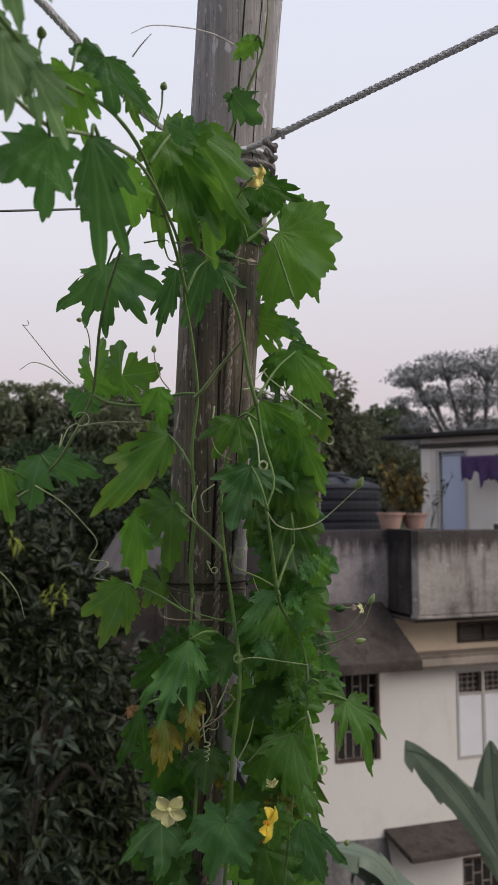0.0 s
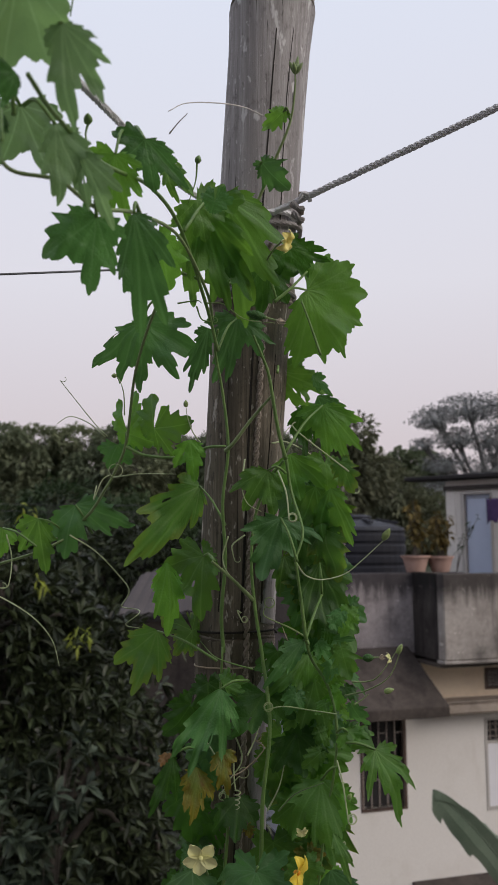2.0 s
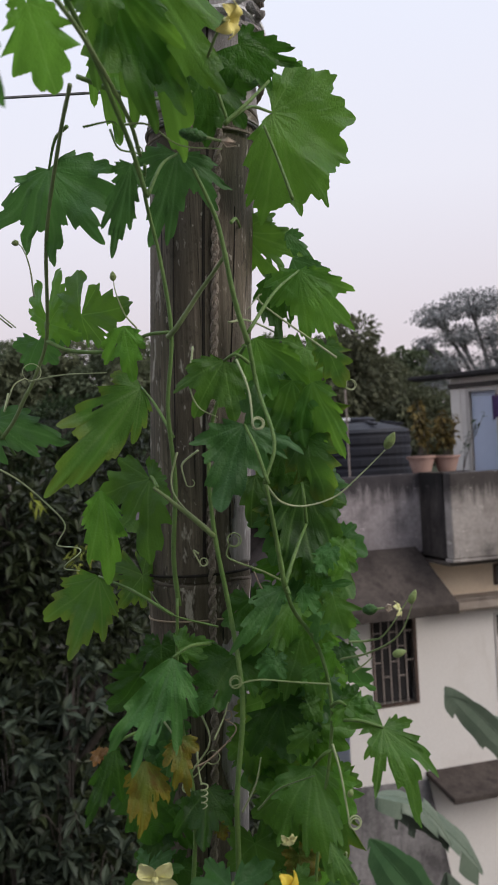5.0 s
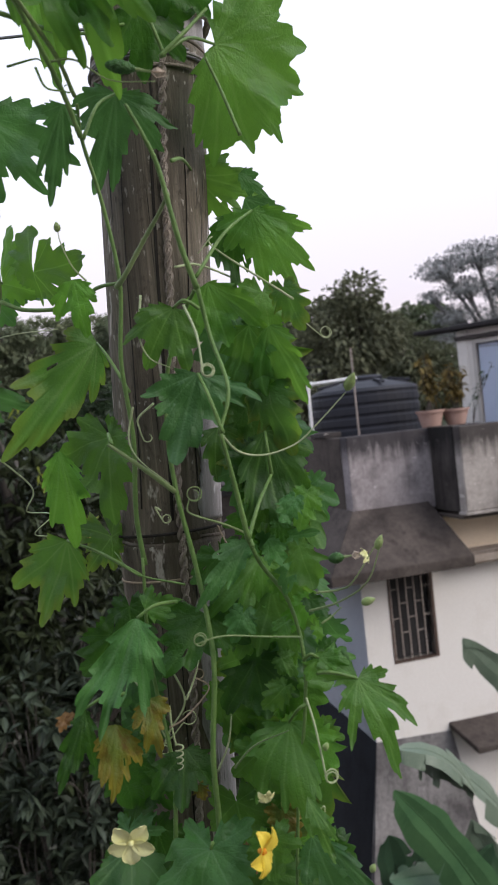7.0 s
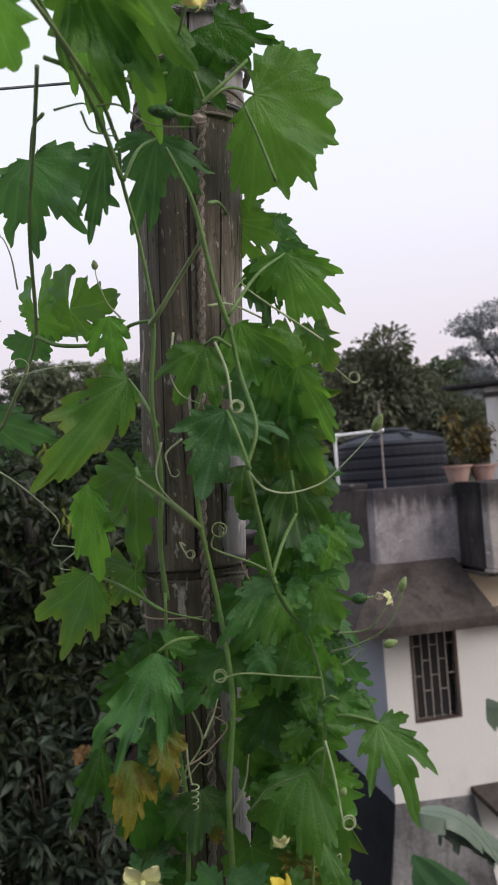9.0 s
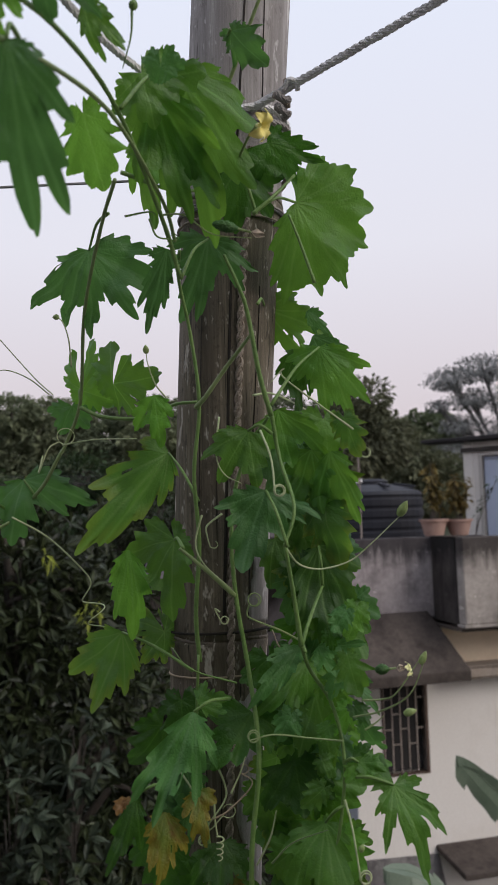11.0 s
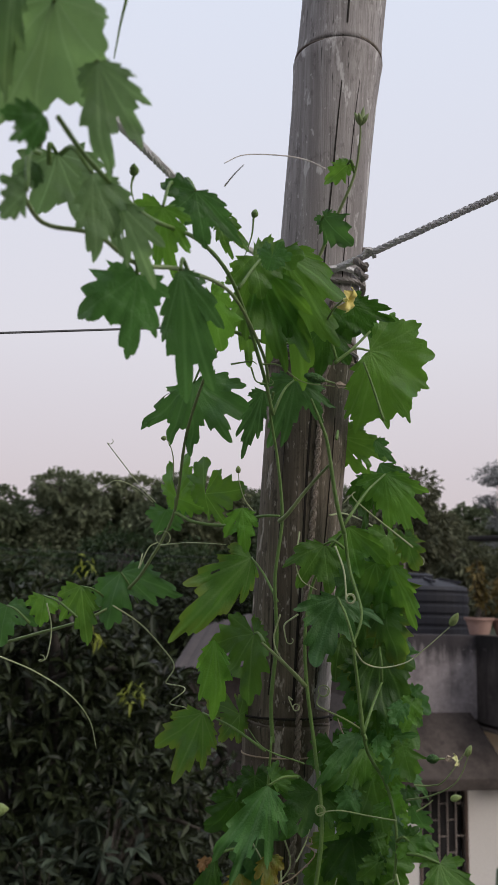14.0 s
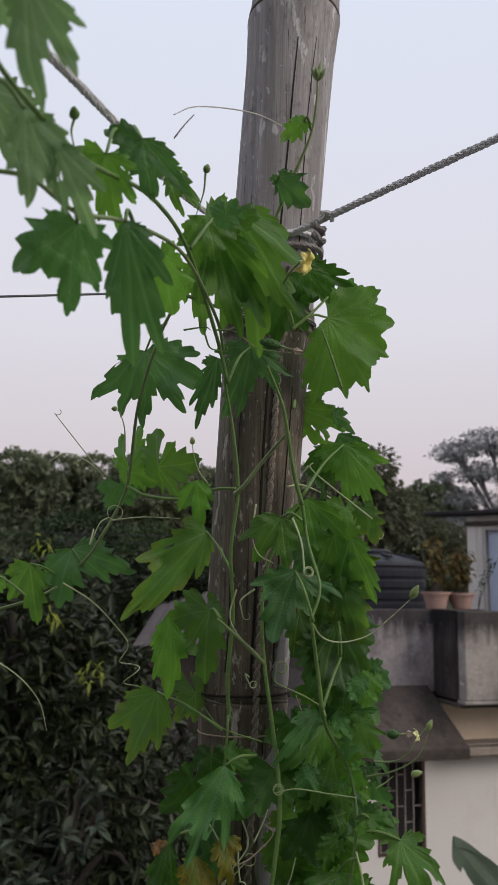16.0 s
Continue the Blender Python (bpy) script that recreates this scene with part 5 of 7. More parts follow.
def tendril(points, coils=0, size=0.006, tone="tendril", r=0.0007, pull=0.4, way=None):
    """A thin tendril; at its end it may wind into a spring."""
    line = smooth_line(points, 8)
    if coils:
        d = (line[-1] - line[-3]).normalized()
        if way:
            d = Vector(way).normalized()
        a, b = d.orthogonal().normalized(), None
        b = d.cross(a)
        end, k = line[-1], int(14 * coils)
        for i in range(1, k + 1):
            t = 2 * math.pi * i / 14
            s = size * (1 - 0.35 * i / k)
            line.append(end + d * (pull * size * t / 2) + (a * (math.cos(t) - 1) + b * math.sin(t)) * s)
    return part("tendril", tube([p - VINE_ROOT for p in line], min(r, 0.0008), 0.0003, 5), tone, VINE, "", None, True)


def flower(at, facing, size, tone, seed, stalk=None, spin=0.0, cup=0.35):
    """Five petals round an orange centre, on a thin stalk."""
    g = random.Random(seed)
    at, z = Vector(at), Vector(facing).normalized()
    m = Matrix.Translation(at - VINE_ROOT) @ z.to_track_quat("Z", "Y").to_matrix().to_4x4() @ Matrix.Rotation(radians(spin), 4, "Z")
    heart = part("flower", lathe([(size * 0.05, -size * 0.10), (size * 0.085, 0), (size * 0.07, size * 0.06), (size * 0.03, size * 0.10)], 12), "pollen" if tone == "petal" else "petal_pale", VINE, "pale yellow gourd flower", m, True)
    for k in range(5):
        a = radians(72 * k + g.uniform(-8, 8))
        verts, faces = [], []
        nu, nv = 8, 6
        droop = g.uniform(-0.2, 0.25)
        for i in range(nu + 1):
            u = i / nu
            w = 0.43 * math.sqrt(max(0.0, math.sin(math.pi * (0.07 + 0.90 * u ** 1.25))))
            for j in range(nv + 1):
                v = 2 * j / nv - 1
                x = u * 0.52 * (1 - 0.10 * v * v * u) + 0.05
                y = v * w * 0.50
                z1 = cup * u * (1 - u) * 1.2 + 0.16 * v * v * w - droop * u * u * 0.5 + 0.03 * u * math.sin(7 * v + k)
                ca, sa = math.cos(a), math.sin(a)
                verts.append(((x * ca - y * sa) * size, (x * sa + y * ca) * size, z1 * size))
        for i in range(nu):
            for j in range(nv):
                q = i * (nv + 1) + j
                faces.append((q, q + 1, q + nv + 2, q + nv + 1))
        part("petal", (verts, [], faces), tone, heart, "", None, True)
    if stalk:
        line = [m.inverted() @ (p - VINE_ROOT) for p in smooth_line([at - z * size * 0.08, at.lerp(Vector(stalk), 0.5) + Vector((0, 0, 0.004)), stalk], 6)]
        part("pedicel", tube(line, 0.0009, 0.001, 5), "stem_pale", heart, "", None, True)


def bud(at, way, long, wide, tone="bud", name="bud"):
    at, d = Vector(at), Vector(way).normalized()
    m = Matrix.Translation(at - VINE_ROOT) @ d.to_track_quat("Z", "Y").to_matrix().to_4x4()
    prof = [(wide * 0.15, 0), (wide * 0.36, long * 0.1), (wide * 0.5, long * 0.36), (wide * 0.46, long * 0.58), (wide * 0.28, long * 0.82), (wide * 0.05, long)]
    v, e, f = lathe(prof, 12)
    v = [(x * (1 + 0.1 * math.cos(5 * math.atan2(y, x))), y * (1 + 0.1 * math.cos(5 * math.atan2(y, x))), z) for x, y, z in v]
    return part(name, (v, e, f), tone, VINE, "", m, True)


def young_gourd(at, way, long, wide, withered=True):
    """A small warty fruit with the dried flower at its end."""
    at, d = Vector(at), Vector(way).normalized()
    m = Matrix.Translation(at - VINE_ROOT) @ d.to_track_quat("Z", "Y").to_matrix().to_4x4()
    n, rings = 16, 14
    verts, faces = [], []
    for i in range(rings + 1):
        u = i / rings
        r = wide * 0.5 * math.sin(math.pi * (0.06 + 0.9 * u)) ** 0.7
        for k in range(n):
            a = 2 * math.pi * k / n
            w = r * (1 + 0.22 * math.cos(8 * a) * math.sin(i * 2.1))
            verts.append((w * math.cos(a), w * math.sin(a), long * u))
    for i in range(rings):
        faces += [(i * n + k, i * n + (k + 1) % n, (i + 1) * n + (k + 1) % n, (i + 1) * n + k) for k in range(n)]
    ob = part("young_gourd", (verts, [], faces), "fruit", VINE, "small dark green warty gourd", m, True)
    if withered:
        part("neck", tube([Vector((0, 0, long * 0.97)), Vector((0.001, 0, long * 1.5))], wide * 0.14, wide * 0.1, 6), "stem_pale", ob)
        g = random.Random(3)
        v, f = [], []
        for k in range(5):
            a = 1.257 * k
            q = len(v)
            tipz = long * (1.95 + 0.2 * g.random())
            v += [(0, 0, long * 1.48), (wide * 0.45 * math.cos(a), wide * 0.45 * math.sin(a), long * 1.7), (wide * 0.2 * math.cos(a + 0.4), wide * 0.2 * math.sin(a + 0.4), tipz),
                  (wide * 0.4 * math.cos(a + 1), wide * 0.4 * math.sin(a + 1), long * 1.72)]
            f.append((q, q + 1, q + 2, q + 3))
        part("withered_flower", (v, [], f), "withered", ob, "dried cream flower")
    return ob


VINE = thing("bitter_gourd_vine", Matrix.Translation(VINE_ROOT), "bitter gourd vine with lobed green leaves climbing the bamboo pole", "climbing plant")


# main stems up the pole
stem([(-0.0221, 0.7473, 6.6718), (-0.0155, 0.7416, 6.7469), (-0.0132, 0.7325, 6.8000), (-0.0067, 0.7329, 6.8596), (-0.0127, 0.7438, 6.9143), (-0.0191, 0.7403, 6.9599), (-0.0219, 0.7422, 7.0007), (-0.0178, 0.7442, 7.0396), (-0.0054, 0.7320, 7.0678), (0.0067, 0.7176, 7.0844)], 0.0024, 0.0018, "stem")
stem([(0.0090, 0.7156, 7.0851), (0.0021, 0.7085, 7.1125), (-0.0046, 0.7003, 7.1535), (-0.0104, 0.6940, 7.1708), (-0.0180, 0.6877, 7.1880)], 0.0023, 0.0016, "stem")
stem([(0.0090, 0.7154, 7.0874), (0.0135, 0.7177, 7.0568), (0.0221, 0.7002, 7.0232), (0.0148, 0.6921, 6.9982)], 0.0019, 0.0016, "stem")
stem([(0.0239, 0.7121, 6.9337), (0.0203, 0.7048, 6.9638), (0.0157, 0.6921, 6.9982)], 0.0022, 0.0018, "stem")
stem([(0.0239, 0.7121, 6.9337), (0.0290, 0.7285, 6.9158), (0.0430, 0.7303, 6.8922), (0.0492, 0.7226, 6.8612), (0.0466, 0.7254, 6.8241), (0.0369, 0.7297, 6.7686), (0.0266, 0.7265, 6.6806)], 0.0017, 0.0016, "stem")
stem([(0.0239, 0.7121, 6.9337), (0.0317, 0.7256, 6.9533), (0.0405, 0.7545, 6.9685)], 0.0017, 0.0014, "stem")
stem([(-0.0205, 0.7399, 6.9647), (-0.0365, 0.7236, 6.9820), (-0.0548, 0.7174, 6.9986)], 0.0023, 0.0016, "stem_pale")
stem([(-0.0471, 0.7556, 6.9180), (-0.0488, 0.7530, 6.9522), (-0.0452, 0.7523, 7.0009), (-0.0475, 0.7505, 7.0500), (-0.0422, 0.7467, 7.0990), (-0.0467, 0.7410, 7.1477), (-0.0526, 0.7282, 7.1845), (-0.0491, 0.7071, 7.1983)], 0.0022, 0.0018, "stem")
stem([(-0.0447, 0.7469, 7.0966), (-0.0369, 0.7394, 7.1029), (-0.0220, 0.7329, 7.1215), (-0.0097, 0.7219, 7.1340), (-0.0014, 0.7063, 7.1405)], 0.0024, 0.0016, "stem_pale")
stem([(-0.0484, 0.7541, 6.7151), (-0.0437, 0.7589, 6.7836), (-0.0508, 0.7585, 6.8551), (-0.0479, 0.7532, 6.9231)], 0.002, 0.0016, "stem")
stem([(0.0005, 0.7247, 7.2275), (0.0153, 0.7287, 7.2411), (0.0306, 0.7421, 7.2608)], 0.002, 0.0015, "stem")
stem([(-0.0492, 0.7085, 7.1795), (-0.0568, 0.6860, 7.2111), (-0.0702, 0.6030, 7.2478), (-0.0791, 0.5035, 7.2385), (-0.0934, 0.4151, 7.2143), (-0.1016, 0.3456, 7.2054), (-0.1027, 0.3058, 7.2015)], 0.002, 0.0016, "stem")
stem([(-0.0549, 0.7307, 7.2127), (-0.0570, 0.6872, 7.2251), (-0.0696, 0.5819, 7.2350), (-0.0820, 0.4637, 7.2053), (-0.0944, 0.4051, 7.1853), (-0.1085, 0.3824, 7.1902), (-0.1289, 0.3702, 7.1905), (-0.1358, 0.3573, 7.2007)], 0.0017, 0.0015, "stem_pale")
stem([(-0.2488, 0.8725, 7.0110), (-0.2188, 0.8812, 7.0264), (-0.1917, 0.8695, 7.0475), (-0.1735, 0.8575, 7.0721), (-0.1655, 0.8564, 7.0860), (-0.1506, 0.8439, 7.1182), (-0.1334, 0.7890, 7.1791), (-0.1060, 0.7254, 7.2235), (-0.0839, 0.6645, 7.2319)], 0.0022, 0.002, "stem_pale")
stem([(-0.1506, 0.8443, 7.1127), (-0.1297, 0.8350, 7.1030), (-0.0917, 0.8151, 7.0987), (-0.0650, 0.7845, 7.1042), (-0.0460, 0.7695, 7.1036)], 0.0022, 0.0018, "stem")
stem([(-0.0173, 0.7205, 7.3108), (0.0016, 0.7044, 7.3500), (0.0155, 0.6947, 7.3810), (0.0198, 0.6850, 7.4067), (0.0201, 0.6823, 7.4207)], 0.002, 0.001, "stem_pale")
stem([(0.0430, 0.7579, 7.1862), (0.0334, 0.7605, 7.2178), (0.0259, 0.7589, 7.2381)], 0.0016, 0.0014, "stem")
stem([(-0.0794, 0.6641, 7.2363), (-0.0488, 0.7040, 7.2382), (-0.0188, 0.7280, 7.2511)], 0.0018, 0.0014, "stem")

stem([(-0.3590, 0.8600, 6.9780), (-0.3250, 0.8600, 6.9830), (-0.2800, 0.8600, 6.9960), (-0.2410, 0.8620, 7.0080), (-0.2188, 0.8700, 7.0200)], 0.0022, 0.0020, "stem_pale")

# leaves along the rope towards the terrace
leaf((-0.1050, 0.3000, 7.2460), (0.01, -0.86, -0.50), ((-84, 22), (-56, 34), (-36, 49), (-18, 40), (8, 35), (36, 28), (70, 19)), "leaf_glare", 1, 0.88, stalk=(-0.1241, 0.3458, 7.2131))
leaf((-0.1230, 0.2860, 7.2510), (0.64, -0.62, -0.45), ((-43, 16), (6, 16), (55, 13), (92, 19)), "leaf_glare", 2, 0.60)
leaf((-0.0890, 0.3050, 7.2230), (0.06, -0.91, -0.41), ((-41, 11), (2, 38), (9, 20), (27, 31), (53, 22), (71, 14)), "leaf_glare", 3, 0.55, stalk=(-0.1117, 0.3801, 7.2535))
leaf((-0.1260, 0.3730, 7.2250), (0.39, -0.88, -0.26), ((-55, 21), (-13, 25), (29, 31), (55, 18), (88, 20)), "leaf_glare", 5, 0.60, stalk=(-0.1281, 0.3701, 7.2180))
leaf((-0.1050, 0.3600, 7.2080), (0.47, -0.85, -0.24), ((-46, 7), (9, 34), (32, 31), (61, 24), (85, 12)), "leaf_glare", 6, 0.55, stalk=(-0.1245, 0.3740, 7.2257))
leaf((-0.1140, 0.3100, 7.1750), (0.20, -0.94, -0.29), ((-150, 7), (-114, 11), (-43, 13)), "leaf_glare", 7, 0.45, stalk=(-0.1272, 0.3553, 7.2156))
leaf((-0.0960, 0.3700, 7.2000), (0.16, -0.94, -0.29), ((-12, 15), (10, 26), (25, 37), (49, 26)), "leaf_glare", 301, 0.50)
leaf((-0.1060, 0.3000, 7.1990), (0.62, -0.71, -0.33), ((-77, 14), (-39, 15), (-9, 14), (19, 6)), "leaf_blue", 302, 0.50)
leaf((-0.1330, 0.3700, 7.2190), (-0.03, -0.96, -0.29), ((-57, 14), (-18, 11)), "leaf_glare", 303, 0.50)
leaf((-0.0930, 0.4500, 7.2360), (-0.01, -0.99, -0.15), ((-97, 16), (-56, 12), (-7, 31), (8, 35), (31, 27), (62, 17)), "leaf_light", 8, 0.55, stalk=(-0.0922, 0.4912, 7.2701))
leaf((-0.0790, 0.4700, 7.2550), (0.13, -0.98, -0.18), ((-101, 19), (-45, 19), (12, 29), (46, 35), (51, 21), (69, 18)), "leaf_blue", 9, 0.55, stalk=(-0.0954, 0.5192, 7.2823))
leaf((-0.0940, 0.4050, 7.1800), (0.18, -0.97, -0.15), ((-99, 14), (-53, 32), (-5, 37), (19, 28), (58, 17)), "leaf_blue", 11, 0.50, stalk=(-0.0930, 0.4052, 7.1853))
leaf((-0.0810, 0.4450, 7.1980), (0.15, -0.98, -0.16), ((-12, 36), (4, 62), (18, 59), (39, 35), (67, 14)), "leaf_blue", 12, 0.50, stalk=(-0.0804, 0.4639, 7.2054))
leaf((-0.0850, 0.7770, 7.3140), (-0.07, -1.00, -0.07), ((-15, 41), (5, 67), (24, 40), (49, 12)), "leaf_light", 13, 0.50)
leaf((-0.0780, 0.5550, 7.2820), (-0.16, -0.98, -0.14), ((16, 29), (37, 29), (66, 13)), "leaf", 14, 0.50)
leaf((-0.1140, 0.2850, 7.2440), (0.10, -0.88, -0.46), ((-84, 20), (-56, 25), (-14, 39), (-10, 23)), "leaf_glare", 305, 0.55)
small_leaf((-0.0852, 0.5850, 7.2372), (-0.0783, 0.6084, 7.1927), 0.0312, 16, 0.98, "leaf_light", 15, cut=0.54)

# leaves round the knot
leaf((-0.0440, 0.6700, 7.3050), (0.07, -1.00, -0.05), ((-25, 52), (-5, 80), (12, 99), (33, 83), (56, 62), (79, 33)), "leaf_light", 17, 0.60, stalk=(-0.0681, 0.6030, 7.2478))
leaf((-0.0600, 0.6600, 7.2920), (-0.15, -0.98, -0.10), ((-60, 29), (-10, 58), (12, 81), (26, 83), (44, 54)), "leaf_light", 18, 0.55)
leaf((-0.0620, 0.6400, 7.2880), (0.38, -0.92, -0.09), ((-40, 20), (16, 31), (99, 40), (136, 22)), "leaf", 20, 0.50)
leaf((-0.0450, 0.6020, 7.2700), (-0.19, -0.95, -0.23), ((-158, 13), (-122, 13), (94, 14), (143, 13)), "leaf_blue", 21, 0.60)
leaf((-0.0100, 0.7300, 7.2630), (0.34, -0.94, -0.02), ((-32, 32), (2, 40), (44, 38), (88, 34)), "leaf_dark", 22, 0.60, stalk=(0.0030, 0.7296, 7.2291))
leaf((0.0320, 0.7800, 7.2550), (0.27, -0.94, -0.20), ((-12, 59), (1, 69), (20, 68), (37, 72), (67, 67), (92, 65), (120, 54), (148, 41)), "leaf", 23, 0.82, stalk=(0.0030, 0.7294, 7.2315))
leaf((0.0120, 0.7300, 7.2810), (0.14, -0.97, -0.19), ((-28, 29), (41, 32), (75, 41), (88, 35), (139, 15)), "leaf_dark", 24, 0.60)
small_leaf((-0.0093, 0.6985, 7.3459), (0.0083, 0.6951, 7.3189), 0.0243, -13, 1.05, "leaf_blue", 25, cut=0.54, stalk=(-0.0127, 0.7106, 7.3375))
small_leaf((0.0094, 0.6832, 7.3845), (-0.0068, 0.6844, 7.3702), 0.0197, -11, 0.95, "leaf_light", 26, cut=0.54, stalk=(0.0153, 0.6895, 7.3810))
for way, long in (((0.15, 0.0, 1.0), 0.017), ((-0.45, -0.2, 0.9), 0.012), ((0.6, -0.3, 0.8), 0.011), ((-0.2, -0.7, 0.8), 0.010)):
    bud((0.0203, 0.6820, 7.4190), way, long, 0.0042, "stem_pale", "leaf_bud")

# upper left of the pole
leaf((-0.1270, 0.7800, 7.2250), (-0.13, -0.99, 0.04), ((-72, 24), (-51, 60), (-25, 56), (-4, 61), (33, 60), (59, 60), (88, 44)), "leaf_blue", 28, 0.52, stalk=(-0.1025, 0.7344, 7.2362))
leaf((-0.0340, 0.7600, 7.2230), (0.19, -0.98, -0.07), ((-82, 28), (-52, 32), (-19, 59), (-8, 55), (38, 42), (60, 41), (77, 27)), "leaf_blue", 29, 0.50, stalk=(-0.0499, 0.7183, 7.1820))
leaf((-0.0570, 0.7050, 7.1990), (0.24, -0.94, -0.22), ((-69, 13), (-26, 40), (-13, 54), (-2, 37), (32, 15)), "leaf_blue", 30, 0.45)
leaf((-0.1510, 0.8540, 7.1280), (-0.19, -0.98, 0.10), ((-158, 41), (-127, 23), (72, 31), (145, 29), (178, 47)), "leaf_light", 31, 0.42, stalk=(-0.1506, 0.8439, 7.1182))
leaf((-0.1210, 0.8350, 7.1300), (-0.18, -0.98, 0.09), ((-167, 39), (10, 24), (36, 36), (100, 38), (151, 23)), "leaf_light", 32, 0.42)
leaf((-0.0800, 0.7840, 7.1120), (0.15, -0.97, 0.17), ((-31, 27), (7, 36), (39, 21)), "leaf_light", 33, 0.45)
leaf((-0.1640, 0.8700, 7.1180), (0.20, -0.95, 0.24), ((-77, 20), (-21, 26), (34, 23), (98, 41), (112, 30)), "leaf_blue", 34, 0.50)
leaf((-0.2090, 0.8780, 7.0560), (0.10, -0.95, 0.31), ((-47, 33), (-10, 52), (31, 26), (52, 45), (73, 60), (105, 30)), "leaf_blue", 36, 0.50, stalk=(-0.1911, 0.8812, 7.0262))
leaf((-0.2410, 0.8500, 7.0410), (0.39, -0.90, 0.19), ((-66, 22), (-28, 34), (11, 51), (35, 26)), "leaf", 37, 0.55, stalk=(-0.2188, 0.8812, 7.0264))
leaf((-0.2700, 0.8300, 7.0310), (0.40, -0.89, 0.20), ((-64, 17), (-4, 26), (46, 17)), "leaf", 38, 0.55, stalk=(-0.2288, 0.8021, 7.0127))
leaf((-0.3050, 0.8300, 7.0210), (0.12, -0.95, 0.28), ((-66, 30), (-6, 34), (60, 30), (101, 17)), "leaf_blue", 39, 0.50, stalk=(-0.2757, 0.8113, 7.0059))

# left side of the pole
leaf((-0.0720, 0.8000, 7.0690), (0.31, -0.95, 0.10), ((-113, 23), (-67, 62), (-44, 96), (-38, 80), (-36, 52), (-11, 38)), "leaf_edge", 42, 0.52, stalk=(-0.0453, 0.7550, 7.0305))
leaf((-0.0670, 0.7850, 7.0030), (-0.14, -0.93, 0.34), ((-124, 28), (-80, 37), (-31, 42), (-2, 53), (92, 12), (173, 14)), "leaf", 43, 0.62, stalk=(-0.0525, 0.7174, 6.9986))
leaf((-0.1000, 0.7750, 6.9970), (0.19, -0.98, 0.01), ((-31, 26), (-12, 48), (2, 64), (9, 46)), "leaf_light", 44, 0.62)
leaf((-0.1150, 0.8250, 6.9310), (0.08, -0.95, 0.31), ((-82, 27), (-54, 47), (-22, 59), (2, 44), (24, 31)), "leaf_edge", 45, 0.68, stalk=(-0.0543, 0.7744, 6.9086))
leaf((-0.0810, 0.8200, 6.9310), (0.47, -0.82, 0.31), ((-120, 30), (-45, 28), (-4, 22), (110, 17), (159, 20)), "leaf_edge", 46, 0.50)
leaf((-0.0470, 0.7090, 6.8940), (0.07, -0.88, 0.46), ((-39, 61), (-22, 66), (-17, 50), (0, 51), (22, 35)), "leaf_blue", 47, 0.29, stalk=(-0.0253, 0.7301, 6.8974))
leaf((-0.0470, 0.7380, 6.8930), (-0.15, -0.88, 0.45), ((75, 19), (108, 21), (167, 15)), "leaf", 49, 0.50)
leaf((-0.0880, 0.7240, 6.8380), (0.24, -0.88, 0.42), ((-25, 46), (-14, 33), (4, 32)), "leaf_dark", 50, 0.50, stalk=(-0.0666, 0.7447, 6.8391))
leaf((-0.0670, 0.7110, 6.8310), (0.55, -0.76, 0.36), ((-55, 18), (-27, 33), (-14, 40), (1, 31), (21, 27)), "leaf_yellow", 52, 0.62)
leaf((-0.0460, 0.7140, 6.8440), (0.26, -0.87, 0.42), ((-35, 19), (-10, 28), (5, 32), (51, 14)), "leaf_yellow", 53, 0.55)
leaf((-0.0340, 0.7580, 6.7950), (0.42, -0.71, 0.57), ((-53, 33), (-23, 37), (22, 26), (69, 11)), "leaf_dark", 54, 0.60)
leaf((-0.0190, 0.7190, 6.7470), (-0.20, -0.69, 0.70), ((-127, 27), (-86, 35), (-54, 39), (-10, 39), (37, 39), (79, 33), (127, 29)), "leaf_blue", 55, 0.40, stalk=(-0.0167, 0.7316, 6.7458))
leaf((-0.0730, 0.7420, 6.7400), (0.47, -0.56, 0.69), ((-81, 24), (-66, 44), (-25, 41), (21, 31)), "leaf_blue", 56, 0.50)
leaf((-0.0760, 0.7520, 6.7470), (-0.15, -0.81, 0.57), ((-146, 13), (96, 21), (125, 20)), "leaf_blue", 57, 0.50)
small_leaf((-0.0677, 0.7534, 6.7174), (-0.0718, 0.7467, 6.6744), 0.0485, 4, 0.82, "leaf_dark", 58, cut=0.54)

# right side of the pole
leaf((0.0050, 0.8400, 7.1890), (-0.13, -0.99, 0.00), ((-25, 20), (9, 28), (38, 46), (65, 55), (82, 42), (115, 27)), "leaf", 59, 0.65, stalk=(0.0025, 0.7098, 7.1603))
leaf((0.0380, 0.8200, 7.1800), (-0.02, -1.00, -0.07), ((23, 18), (43, 27), (82, 13)), "leaf_blue", 63, 0.50)
leaf((0.0450, 0.7750, 7.1420), (0.01, -0.99, -0.10), ((-69, 25), (-41, 30), (5, 48), (24, 57), (42, 53), (69, 39), (87, 20)), "leaf_light", 61, 0.60, stalk=(0.0091, 0.7150, 7.0921))
leaf((0.0290, 0.7850, 7.1440), (0.36, -0.93, -0.09), ((-38, 24), (-17, 35), (3, 50), (23, 38)), "leaf_dark", 62, 0.55)
leaf((0.0410, 0.7850, 7.1530), (-0.25, -0.97, -0.03), ((19, 29), (57, 34), (67, 27)), "leaf_blue", 304, 0.50)
leaf((-0.0070, 0.7200, 7.0760), (0.10, -0.99, 0.14), ((-83, 23), (-62, 34), (-32, 36), (8, 36), (36, 21)), "leaf", 64, 0.55, stalk=(0.0089, 0.7165, 7.0733))
